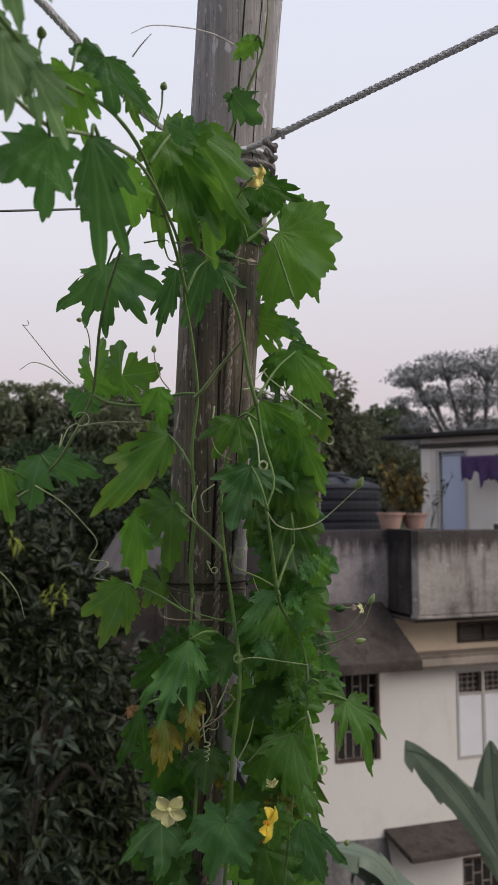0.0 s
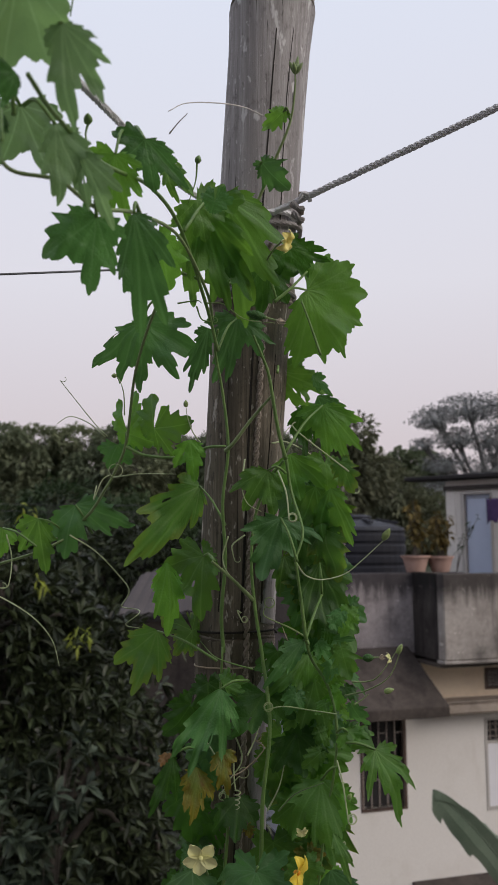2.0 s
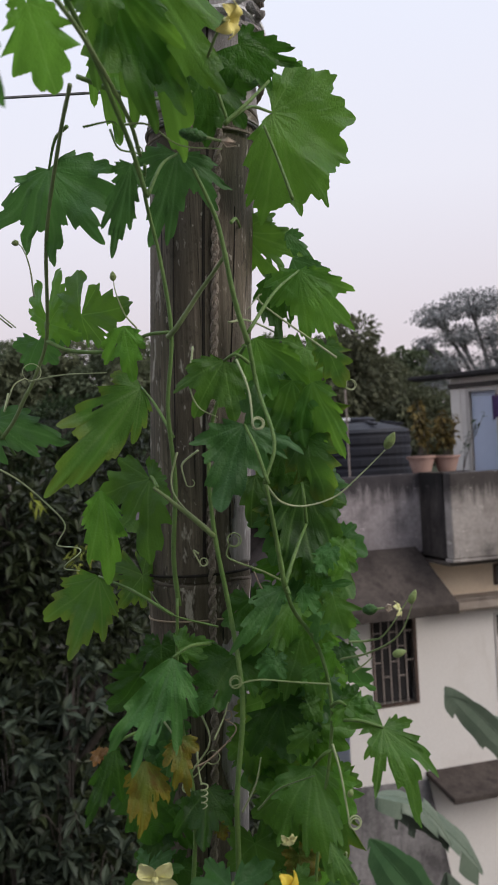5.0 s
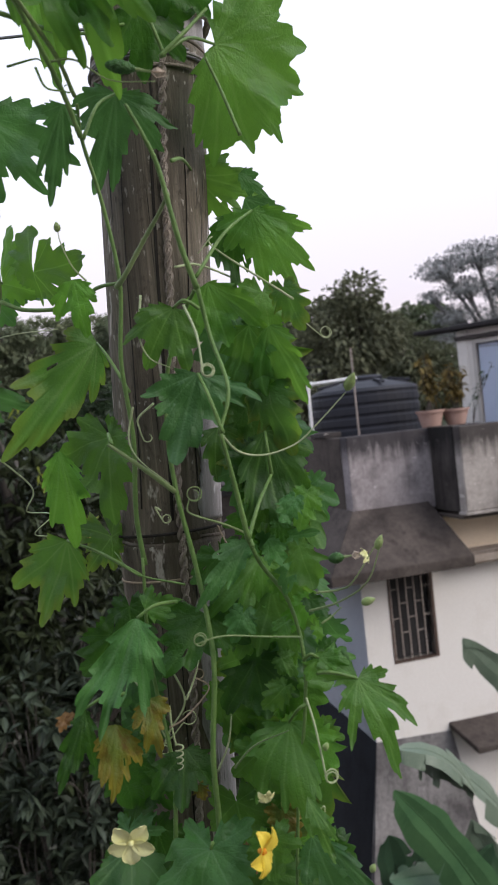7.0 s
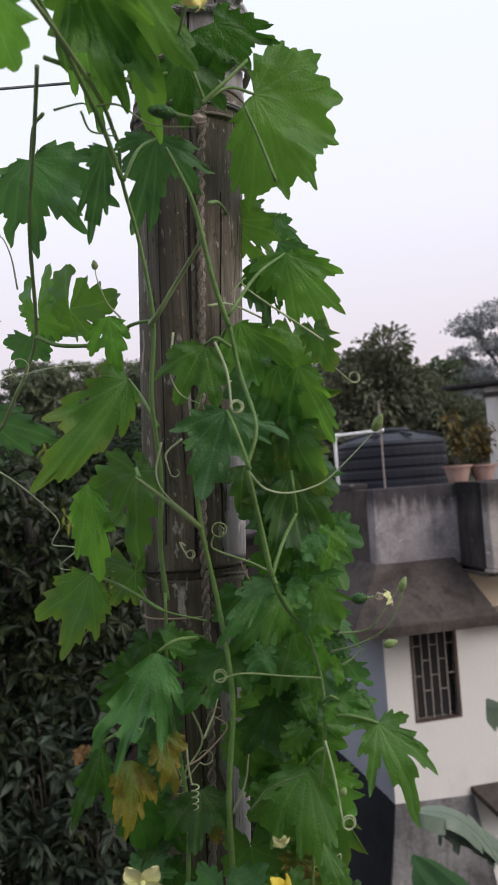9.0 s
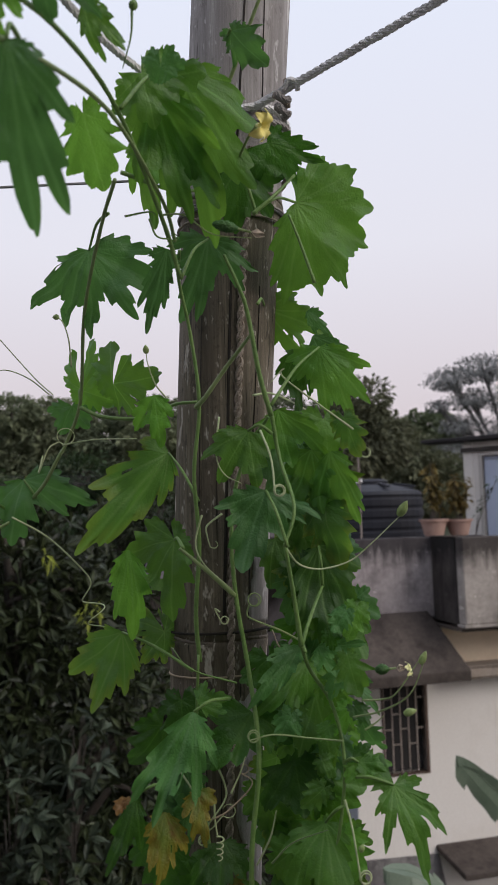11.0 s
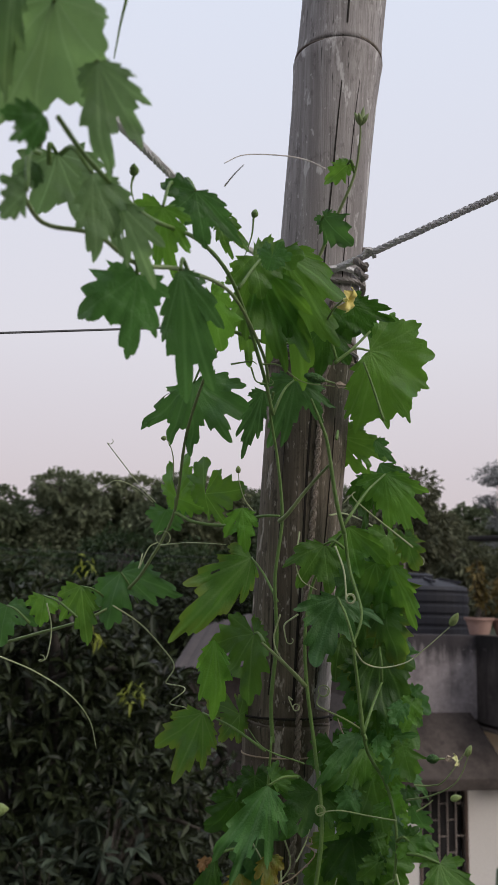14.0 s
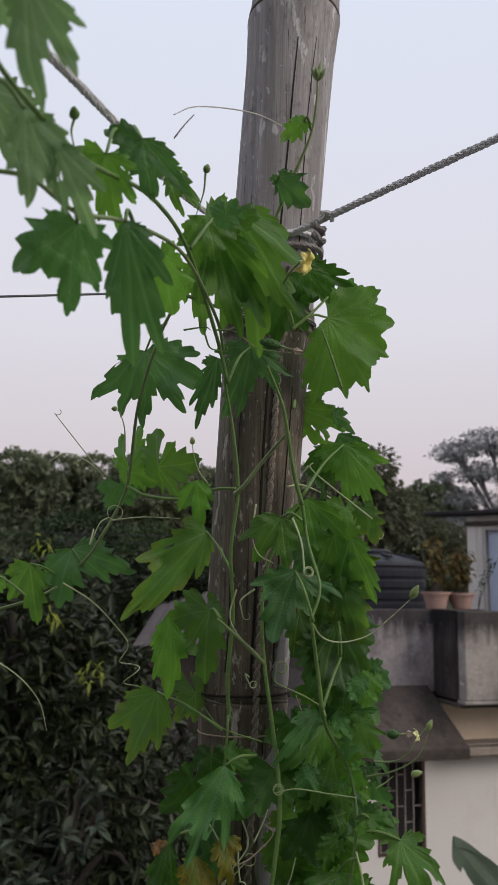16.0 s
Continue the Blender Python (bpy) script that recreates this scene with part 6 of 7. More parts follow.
leaf((0.0130, 0.7450, 7.0930), (0.01, -0.99, 0.11), ((-21, 34), (13, 39), (47, 46), (60, 31)), "leaf_light", 65, 0.60)
leaf((0.0490, 0.7450, 7.0620), (-0.31, -0.94, -0.10), ((-18, 45), (-6, 66), (19, 51), (27, 44), (56, 17)), "leaf_light", 66, 0.60)
leaf((0.0360, 0.7500, 7.0640), (-0.29, -0.96, 0.03), ((-56, 24), (-24, 40), (7, 42), (33, 23)), "leaf_light", 67, 0.60)
leaf((0.0040, 0.7150, 7.0350), (0.26, -0.92, 0.28), ((-74, 34), (-51, 32), (-21, 53), (17, 33), (46, 32), (61, 39)), "leaf_blue", 68, 0.48, stalk=(0.0171, 0.6921, 6.9982))
leaf((0.0390, 0.7580, 6.9960), (0.33, -0.93, 0.15), ((-34, 35), (-18, 55), (3, 66), (24, 58), (60, 32), (93, 22)), "leaf", 70, 0.70, stalk=(0.0405, 0.7545, 6.9685))
leaf((0.0080, 0.7730, 7.0020), (-0.05, -0.98, 0.21), ((-45, 16), (-8, 32), (17, 27), (60, 14)), "leaf", 71, 0.60)
leaf((0.0450, 0.7700, 6.9710), (-0.15, -0.97, 0.19), ((-21, 27), (-1, 47), (25, 56), (55, 24)), "leaf", 73, 0.60)
leaf((0.0230, 0.7300, 6.9310), (0.31, -0.86, 0.40), ((-72, 25), (-47, 48), (-34, 31), (12, 12)), "leaf_blue", 74, 0.50, stalk=(0.0262, 0.7124, 6.9290))
leaf((0.0350, 0.7270, 6.9310), (-0.00, -0.92, 0.40), ((-1, 16), (28, 21), (76, 25), (93, 30)), "leaf_blue", 75, 0.50)
leaf((0.0490, 0.7280, 6.9180), (-0.09, -0.90, 0.42), ((-17, 21), (27, 19), (40, 36), (64, 22)), "leaf_blue", 76, 0.50)
leaf((0.0280, 0.7590, 6.9160), (0.26, -0.87, 0.41), ((-51, 47), (-31, 43), (-5, 30), (25, 27)), "leaf", 77, 0.60)
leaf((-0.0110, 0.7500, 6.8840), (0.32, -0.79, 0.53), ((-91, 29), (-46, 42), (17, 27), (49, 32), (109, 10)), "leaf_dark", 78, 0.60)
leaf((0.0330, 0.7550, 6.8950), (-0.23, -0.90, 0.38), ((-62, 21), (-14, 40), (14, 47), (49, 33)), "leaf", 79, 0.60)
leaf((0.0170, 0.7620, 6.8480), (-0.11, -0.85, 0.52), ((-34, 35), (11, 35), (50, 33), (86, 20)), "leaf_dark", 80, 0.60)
leaf((0.0800, 0.7160, 6.8440), (0.13, -0.82, 0.56), ((-131, 27), (-41, 21), (-16, 38), (2, 26), (17, 54), (48, 40), (97, 18)), "leaf", 84, 0.34, stalk=(0.0491, 0.7236, 6.8473))
leaf((0.0580, 0.7220, 6.8570), (-0.01, -0.85, 0.52), ((-34, 14), (40, 12), (90, 21)), "leaf", 83, 0.50, stalk=(0.0491, 0.7229, 6.8566))
leaf((0.0360, 0.7350, 6.8150), (-0.19, -0.78, 0.59), ((-51, 33), (-25, 47), (-2, 48), (14, 62), (25, 46), (55, 20)), "leaf", 85, 0.55, stalk=(0.0489, 0.7251, 6.8288))
leaf((0.0430, 0.7320, 6.7440), (-0.20, -0.68, 0.71), ((-3, 28), (28, 43), (56, 45), (71, 17)), "leaf_blue", 90, 0.50)
leaf((0.0430, 0.6970, 6.7840), (-0.04, -0.77, 0.64), ((21, 34), (27, 10), (34, 26)), "leaf", 92, 0.50)
small_leaf((-0.0042, 0.7703, 6.8256), (0.0054, 0.7686, 6.7828), 0.0504, -11, 0.91, "leaf", 81, cut=0.54)
small_leaf((0.0352, 0.7644, 6.8362), (0.0444, 0.7626, 6.7937), 0.0682, -5, 0.98, "leaf", 82, cut=0.54)
small_leaf((0.0146, 0.7528, 6.7917), (0.0190, 0.7509, 6.7504), 0.0580, -9, 0.91, "leaf", 86, cut=0.54)
small_leaf((0.0490, 0.7571, 6.7997), (0.0579, 0.7553, 6.7580), 0.0359, 8, 0.86, "leaf_light", 87, cut=0.54)
small_leaf((0.0291, 0.7656, 6.7551), (0.0310, 0.7634, 6.7182), 0.0407, 5, 0.89, "leaf_edge", 88, cut=0.54)
small_leaf((-0.0049, 0.7606, 6.7564), (-0.0004, 0.7591, 6.7102), 0.0584, -9, 0.81, "leaf", 89, cut=0.54)
small_leaf((0.0142, 0.7536, 6.7120), (0.0231, 0.7469, 6.6690), 0.0662, 4, 0.89, "leaf", 91, cut=0.54)
small_leaf((0.0194, 0.7058, 6.7570), (0.0232, 0.7004, 6.7292), 0.0371, 6, 0.95, "leaf", 94, cut=0.54)

# leaves in the thick of the vine
small_leaf((0.0463, 0.7795, 7.0886), (0.0462, 0.7657, 7.0496), 0.0499, 13, 0.93, "leaf", 95, cut=0.54)
small_leaf((0.0605, 0.7651, 7.0878), (0.0661, 0.7591, 7.0597), 0.0285, -15, 0.96, "leaf_edge", 96, cut=0.54)
small_leaf((0.0250, 0.7690, 7.0736), (0.0033, 0.7566, 7.0337), 0.0293, 26, 0.9, "leaf_blue", 97, cut=0.54)
small_leaf((0.0372, 0.7780, 7.0662), (0.0228, 0.7621, 7.0227), 0.0310, -8, 0.73, "leaf", 98, cut=0.54)
small_leaf((0.0370, 0.7775, 7.0691), (0.0303, 0.7742, 7.0311), 0.0261, 22, 0.97, "leaf_dark", 99, cut=0.54)
small_leaf((0.0279, 0.7963, 7.0622), (0.0414, 0.7988, 7.0236), 0.0274, 21, 0.87, "leaf", 100, cut=0.54)
small_leaf((0.0452, 0.7946, 7.0562), (0.0606, 0.7786, 7.0184), 0.0321, -18, 0.94, "leaf_edge", 101, cut=0.54)
small_leaf((0.0371, 0.7885, 7.0506), (0.0472, 0.7883, 7.0289), 0.0512, -8, 0.85, "leaf_blue", 102, cut=0.54)
small_leaf((0.0469, 0.7655, 7.0453), (0.0357, 0.7644, 7.0212), 0.0345, 13, 0.93, "leaf", 103, cut=0.54)
small_leaf((0.0332, 0.7699, 7.0417), (0.0440, 0.7634, 7.0074), 0.0323, 2, 0.78, "leaf", 104, cut=0.54)
small_leaf((0.0438, 0.7574, 7.0260), (0.0481, 0.7449, 6.9834), 0.0452, -27, 0.8, "leaf_edge", 105, cut=0.54)
small_leaf((0.0267, 0.7996, 7.0263), (0.0239, 0.7934, 6.9803), 0.0514, 17, 0.85, "leaf_dark", 106, cut=0.54)
small_leaf((0.0267, 0.8002, 7.0147), (0.0262, 0.7963, 6.9768), 0.0546, -25, 0.78, "leaf_edge", 107, cut=0.54)
small_leaf((0.0269, 0.7900, 7.0135), (0.0362, 0.7855, 6.9765), 0.0462, 7, 0.79, "leaf_edge", 108, cut=0.54)
small_leaf((0.0444, 0.7988, 7.0019), (0.0264, 0.7904, 6.9698), 0.0453, 1, 0.97, "leaf_edge", 109, cut=0.54)
small_leaf((0.0516, 0.7703, 7.0014), (0.0634, 0.7661, 6.9646), 0.0436, 30, 0.9, "leaf_blue", 110, cut=0.54)
small_leaf((0.0282, 0.8017, 6.9904), (0.0388, 0.7983, 6.9607), 0.0324, -34, 0.86, "leaf_dark", 111, cut=0.54)
small_leaf((0.0337, 0.7999, 6.9864), (0.0462, 0.7970, 6.9528), 0.0354, 25, 0.92, "leaf_dark", 112, cut=0.54)
small_leaf((0.0264, 0.7640, 6.9824), (0.0464, 0.7636, 6.9433), 0.0453, 22, 0.83, "leaf_dark", 113, cut=0.54)
small_leaf((0.0250, 0.7715, 6.9830), (0.0175, 0.7589, 6.9607), 0.0439, 4, 0.94, "leaf_edge", 114, cut=0.54)
small_leaf((0.0253, 0.7822, 6.9736), (0.0179, 0.7789, 6.9395), 0.0533, 12, 0.89, "leaf_blue", 115, cut=0.54)
small_leaf((0.0527, 0.7836, 6.9627), (0.0408, 0.7783, 6.9319), 0.0412, 10, 0.74, "leaf", 116, cut=0.54)
small_leaf((0.0381, 0.7613, 6.9635), (0.0248, 0.7513, 6.9312), 0.0407, 12, 0.96, "leaf", 117, cut=0.54)
small_leaf((0.0609, 0.7755, 6.9546), (0.0644, 0.7735, 6.9123), 0.0526, 20, 0.86, "leaf_blue", 118, cut=0.54)
small_leaf((0.0387, 0.7716, 6.9450), (0.0411, 0.7645, 6.9209), 0.0387, -16, 0.9, "leaf", 119, cut=0.54)
small_leaf((0.0287, 0.8034, 6.9424), (0.0217, 0.8024, 6.9145), 0.0493, 27, 0.9, "leaf_dark", 120, cut=0.54)
small_leaf((0.0374, 0.8012, 6.9363), (0.0310, 0.7889, 6.9123), 0.0268, 15, 1, "leaf_blue", 121, cut=0.54)
small_leaf((0.0504, 0.7653, 6.9346), (0.0563, 0.7657, 6.9010), 0.0254, 2, 0.93, "leaf_edge", 122, cut=0.54)
small_leaf((0.0359, 0.8052, 6.9242), (0.0496, 0.7987, 6.8846), 0.0453, 11, 0.88, "leaf_dark", 123, cut=0.54)
small_leaf((0.0009, 0.7600, 6.9186), (0.0058, 0.7531, 6.8856), 0.0463, -12, 0.81, "leaf_dark", 124, cut=0.54)
small_leaf((0.0261, 0.7884, 6.9086), (0.0190, 0.7736, 6.8875), 0.0487, 21, 0.98, "leaf_light", 125, cut=0.54)
small_leaf((0.0099, 0.7942, 6.9078), (-0.0022, 0.7843, 6.8693), 0.0275, 24, 0.88, "leaf_blue", 126, cut=0.54)
small_leaf((0.0496, 0.7911, 6.8995), (0.0526, 0.7922, 6.8733), 0.0379, -32, 0.84, "leaf", 127, cut=0.54)
small_leaf((0.0065, 0.8039, 6.8936), (0.0001, 0.7943, 6.8630), 0.0303, -13, 0.9, "leaf", 128, cut=0.54)
small_leaf((0.0342, 0.7919, 6.8937), (0.0358, 0.7827, 6.8524), 0.0403, -6, 0.99, "leaf_edge", 129, cut=0.54)
small_leaf((0.0252, 0.8045, 6.8852), (0.0134, 0.8064, 6.8553), 0.0397, -9, 1, "leaf_edge", 130, cut=0.54)
small_leaf((0.0292, 0.7811, 6.8840), (0.0118, 0.7736, 6.8453), 0.0386, 13, 0.9, "leaf_dark", 131, cut=0.54)
small_leaf((0.0232, 0.7670, 6.8745), (0.0133, 0.7552, 6.8458), 0.0500, 8, 0.89, "leaf_dark", 132, cut=0.54)
small_leaf((0.0530, 0.7982, 6.8633), (0.0553, 0.7809, 6.8377), 0.0362, -6, 0.73, "leaf", 133, cut=0.54)
small_leaf((0.0461, 0.7652, 6.8630), (0.0446, 0.7482, 6.8407), 0.0300, 20, 0.8, "leaf_blue", 134, cut=0.54)
small_leaf((0.0367, 0.7809, 6.8528), (0.0406, 0.7814, 6.8267), 0.0386, 5, 1, "leaf_dark", 135, cut=0.54)
small_leaf((0.0442, 0.8012, 6.8511), (0.0529, 0.7959, 6.8306), 0.0455, -1, 0.84, "leaf", 136, cut=0.54)
small_leaf((0.0573, 0.7731, 6.8452), (0.0554, 0.7705, 6.8170), 0.0471, 22, 0.74, "leaf_dark", 137, cut=0.54)
small_leaf((0.0039, 0.8101, 6.8374), (-0.0084, 0.8056, 6.8021), 0.0470, -8, 0.92, "leaf_edge", 138, cut=0.54)
small_leaf((0.0401, 0.7679, 6.8398), (0.0308, 0.7614, 6.8051), 0.0418, 9, 0.9, "leaf", 139, cut=0.54)
small_leaf((0.0330, 0.8129, 6.8214), (0.0414, 0.8131, 6.7943), 0.0475, 10, 0.85, "leaf_dark", 140, cut=0.54)
small_leaf((-0.0029, 0.8071, 6.8185), (0.0106, 0.7904, 6.7882), 0.0389, -3, 0.96, "leaf", 141, cut=0.54)
small_leaf((0.0080, 0.8067, 6.8105), (-0.0075, 0.8085, 6.7678), 0.0289, 3, 0.88, "leaf_blue", 142, cut=0.54)
small_leaf((0.0348, 0.7930, 6.8096), (0.0398, 0.7807, 6.7910), 0.0295, 20, 0.98, "leaf", 143, cut=0.54)
small_leaf((0.0066, 0.7810, 6.8089), (0.0072, 0.7733, 6.7862), 0.0366, 1, 0.96, "leaf_light", 144, cut=0.54)
small_leaf((0.0033, 0.7802, 6.8035), (0.0177, 0.7649, 6.7715), 0.0447, -25, 0.93, "leaf_edge", 145, cut=0.54)
small_leaf((0.0415, 0.8062, 6.7875), (0.0508, 0.7952, 6.7598), 0.0426, 22, 0.94, "leaf_blue", 146, cut=0.54)
small_leaf((0.0536, 0.7850, 6.7929), (0.0529, 0.7804, 6.7693), 0.0341, -10, 0.89, "leaf", 147, cut=0.54)
small_leaf((0.0101, 0.8107, 6.7816), (0.0227, 0.8123, 6.7554), 0.0391, -10, 0.86, "leaf_blue", 148, cut=0.54)
small_leaf((0.0316, 0.7777, 6.7847), (0.0338, 0.7670, 6.7607), 0.0523, -9, 0.92, "leaf_dark", 149, cut=0.54)
small_leaf((0.0359, 0.7814, 6.7771), (0.0238, 0.7695, 6.7579), 0.0418, -30, 0.82, "leaf", 150, cut=0.54)
small_leaf((0.0541, 0.7808, 6.7707), (0.0418, 0.7695, 6.7346), 0.0253, -13, 0.82, "leaf_edge", 151, cut=0.54)
small_leaf((0.0315, 0.8086, 6.7564), (0.0401, 0.7942, 6.7319), 0.0485, 19, 0.91, "leaf_dark", 152, cut=0.54)
small_leaf((0.0146, 0.7834, 6.7565), (0.0116, 0.7698, 6.7374), 0.0358, -2, 0.98, "leaf_edge", 153, cut=0.54)
small_leaf((0.0454, 0.7991, 6.7464), (0.0502, 0.7990, 6.7203), 0.0286, 6, 0.92, "leaf", 154, cut=0.54)
small_leaf((0.0042, 0.7982, 6.7409), (0.0105, 0.7916, 6.7098), 0.0400, 26, 0.99, "leaf_dark", 155, cut=0.54)
small_leaf((0.0253, 0.7944, 6.7329), (0.0311, 0.7919, 6.7121), 0.0527, -15, 0.82, "leaf_dark", 156, cut=0.54)
small_leaf((0.0446, 0.8223, 6.7174), (0.0324, 0.8249, 6.6743), 0.0271, -7, 1.03, "leaf_blue", 157, cut=0.54)
small_leaf((0.0463, 0.8023, 6.7184), (0.0366, 0.7971, 6.6980), 0.0396, 19, 0.94, "leaf_light", 158, cut=0.54)
small_leaf((0.0230, 0.8010, 6.7160), (0.0158, 0.7972, 6.6812), 0.0318, 18, 0.97, "leaf_blue", 159, cut=0.54)
small_leaf((-0.0012, 0.7905, 6.7161), (0.0126, 0.7896, 6.6839), 0.0331, 10, 0.9, "leaf", 160, cut=0.54)
small_leaf((0.0508, 0.8190, 6.6959), (0.0474, 0.8106, 6.6675), 0.0474, 8, 0.79, "leaf_dark", 161, cut=0.54)
small_leaf((0.0322, 0.7782, 6.7018), (0.0354, 0.7770, 6.6691), 0.0283, -14, 0.85, "leaf_light", 162, cut=0.54)
small_leaf((-0.0048, 0.8000, 6.6943), (-0.0129, 0.7858, 6.6582), 0.0490, -5, 0.93, "leaf_light", 163, cut=0.54)
small_leaf((0.0554, 0.7771, 6.6948), (0.0507, 0.7713, 6.6739), 0.0434, 15, 0.96, "leaf_blue", 164, cut=0.54)
small_leaf((0.0242, 0.8240, 6.6679), (0.0409, 0.8244, 6.6349), 0.0544, -17, 0.79, "leaf_blue", 165, cut=0.54)
small_leaf((0.0526, 0.8160, 6.6722), (0.0508, 0.8193, 6.6274), 0.0335, 12, 0.98, "leaf", 166, cut=0.54)
small_leaf((0.0647, 0.7543, 6.8736), (0.0742, 0.7523, 6.8530), 0.0146, -36, 0.82, "leaf_blue", 167, cut=0.54)
small_leaf((0.0254, 0.7513, 6.7953), (0.0278, 0.7479, 6.7712), 0.0154, -19, 0.99, "leaf_blue", 169, cut=0.54)
small_leaf((0.0531, 0.7124, 6.9270), (0.0570, 0.7041, 6.9041), 0.0199, -7, 0.68, "leaf", 171, cut=0.54)
small_leaf((0.0536, 0.7164, 6.9552), (0.0431, 0.7074, 6.9425), 0.0176, -17, 0.81, "leaf_blue", 173, cut=0.54)
small_leaf((0.0359, 0.7318, 6.8384), (0.0214, 0.7284, 6.8270), 0.0195, 6, 0.65, "leaf", 175, cut=0.54)
small_leaf((0.0387, 0.7392, 6.8113), (0.0218, 0.7405, 6.7924), 0.0255, -25, 0.83, "leaf", 177, cut=0.54)
small_leaf((0.0156, 0.7201, 6.8885), (0.0067, 0.7144, 6.8718), 0.0254, 4, 0.81, "leaf_blue", 179, cut=0.54)
small_leaf((0.0400, 0.7243, 6.8796), (0.0297, 0.7208, 6.8711), 0.0193, -33, 1, "leaf_light", 181, cut=0.54)
small_leaf((0.0420, 0.7535, 6.8583), (0.0401, 0.7462, 6.8450), 0.0186, -6, 0.91, "leaf", 183, cut=0.54)
small_leaf((0.0399, 0.7356, 6.9072), (0.0485, 0.7341, 6.8839), 0.0251, -6, 0.79, "leaf_light", 185, cut=0.54)
small_leaf((0.0350, 0.7388, 6.8540), (0.0464, 0.7375, 6.8438), 0.0188, 12, 1.09, "leaf", 187, cut=0.54)
small_leaf((0.0554, 0.7356, 6.8882), (0.0383, 0.7269, 6.8750), 0.0200, 11, 0.72, "leaf_light", 189, cut=0.54)
small_leaf((0.0569, 0.7170, 6.8937), (0.0677, 0.7081, 6.8856), 0.0170, 34, 0.94, "leaf_dark", 191, cut=0.54)
small_leaf((0.0153, 0.7564, 6.8670), (0.0066, 0.7511, 6.8511), 0.0214, 23, 0.95, "leaf", 193, cut=0.54)
small_leaf((0.0406, 0.7413, 6.8090), (0.0296, 0.7371, 6.7906), 0.0172, 16, 0.95, "leaf_blue", 195, cut=0.54)
small_leaf((0.0423, 0.7215, 6.9408), (0.0479, 0.7210, 6.9286), 0.0180, 20, 0.85, "leaf_dark", 197, cut=0.54)
small_leaf((0.0612, 0.7221, 6.9566), (0.0569, 0.7137, 6.9364), 0.0248, 8, 0.83, "leaf", 199, cut=0.54)
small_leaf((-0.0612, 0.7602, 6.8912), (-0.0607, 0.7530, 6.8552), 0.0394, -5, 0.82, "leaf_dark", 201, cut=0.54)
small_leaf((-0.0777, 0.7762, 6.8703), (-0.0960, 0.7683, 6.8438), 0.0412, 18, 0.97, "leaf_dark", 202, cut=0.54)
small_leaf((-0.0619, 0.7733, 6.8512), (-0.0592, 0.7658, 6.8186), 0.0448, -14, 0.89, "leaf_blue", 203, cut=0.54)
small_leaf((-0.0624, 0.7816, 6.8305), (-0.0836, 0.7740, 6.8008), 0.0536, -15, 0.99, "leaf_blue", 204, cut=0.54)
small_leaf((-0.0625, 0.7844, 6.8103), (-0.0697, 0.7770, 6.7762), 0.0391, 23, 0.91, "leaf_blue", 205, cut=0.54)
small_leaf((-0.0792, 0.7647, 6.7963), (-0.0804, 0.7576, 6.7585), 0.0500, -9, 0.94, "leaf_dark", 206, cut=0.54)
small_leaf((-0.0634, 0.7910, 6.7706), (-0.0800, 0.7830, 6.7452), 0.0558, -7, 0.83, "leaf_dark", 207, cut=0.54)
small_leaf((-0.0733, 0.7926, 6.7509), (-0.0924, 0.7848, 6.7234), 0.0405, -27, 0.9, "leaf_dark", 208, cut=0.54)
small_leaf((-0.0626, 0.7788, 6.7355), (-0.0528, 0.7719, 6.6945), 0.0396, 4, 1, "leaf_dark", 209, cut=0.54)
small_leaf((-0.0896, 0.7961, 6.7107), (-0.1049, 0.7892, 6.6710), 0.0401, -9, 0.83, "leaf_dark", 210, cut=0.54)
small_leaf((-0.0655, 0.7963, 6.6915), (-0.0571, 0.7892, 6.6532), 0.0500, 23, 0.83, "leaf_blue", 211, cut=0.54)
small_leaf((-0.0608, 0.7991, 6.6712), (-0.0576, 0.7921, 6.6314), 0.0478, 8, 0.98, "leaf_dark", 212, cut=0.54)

# tendrils
tendril([(-0.0084, 0.6915, 7.3860), (-0.0243, 0.6609, 7.3776), (-0.0426, 0.6217, 7.3601), (-0.0646, 0.5827, 7.3393), (-0.0763, 0.5643, 7.3232)], 0, 0.006, "dry_pale", 0.0007)
tendril([(-0.0027, 0.7145, 7.0992), (0.0119, 0.7442, 7.1033), (0.0427, 0.8745, 7.1037), (0.0723, 0.9656, 7.0920), (0.0946, 1.0168, 7.0767)], 1.6, 0.006, "tendril", 0.0009, pull=0.12, way=(0.25, -1, 0.15))
tendril([(0.0157, 0.6921, 6.9982), (0.0241, 0.7030, 6.9867), (0.0384, 0.7133, 6.9827), (0.0574, 0.7179, 6.9871), (0.0715, 0.7171, 6.9977), (0.0904, 0.7157, 7.0148)], 0, 0.006, "tendril", 0.001)
tendril([(-0.2012, 0.8212, 7.0235), (-0.1798, 0.8425, 7.0074), (-0.1617, 0.8642, 6.9850), (-0.1509, 0.8735, 6.9678), (-0.1578, 0.8746, 6.9536)], 4, 0.009, "tendril", 0.0008, pull=0.7, way=(0.25, 0, -1))
tendril([(0.0485, 0.7116, 6.8732), (0.0275, 0.7013, 6.8779), (0.0049, 0.6910, 6.8829), (-0.0106, 0.6862, 6.8808)], 2.2, 0.004, "stem_pale", 0.0006, pull=0.12, way=(0.25, -1, 0.15))
tendril([(0.0241, 0.7301, 6.9340), (0.0104, 0.7246, 6.9423), (-0.0056, 0.7190, 6.9497), (-0.0113, 0.7188, 6.9537), (-0.0096, 0.7190, 6.9604)], 1.6, 0.005, "stem_pale", 0.001, pull=0.12, way=(0.25, -1, 0.15))
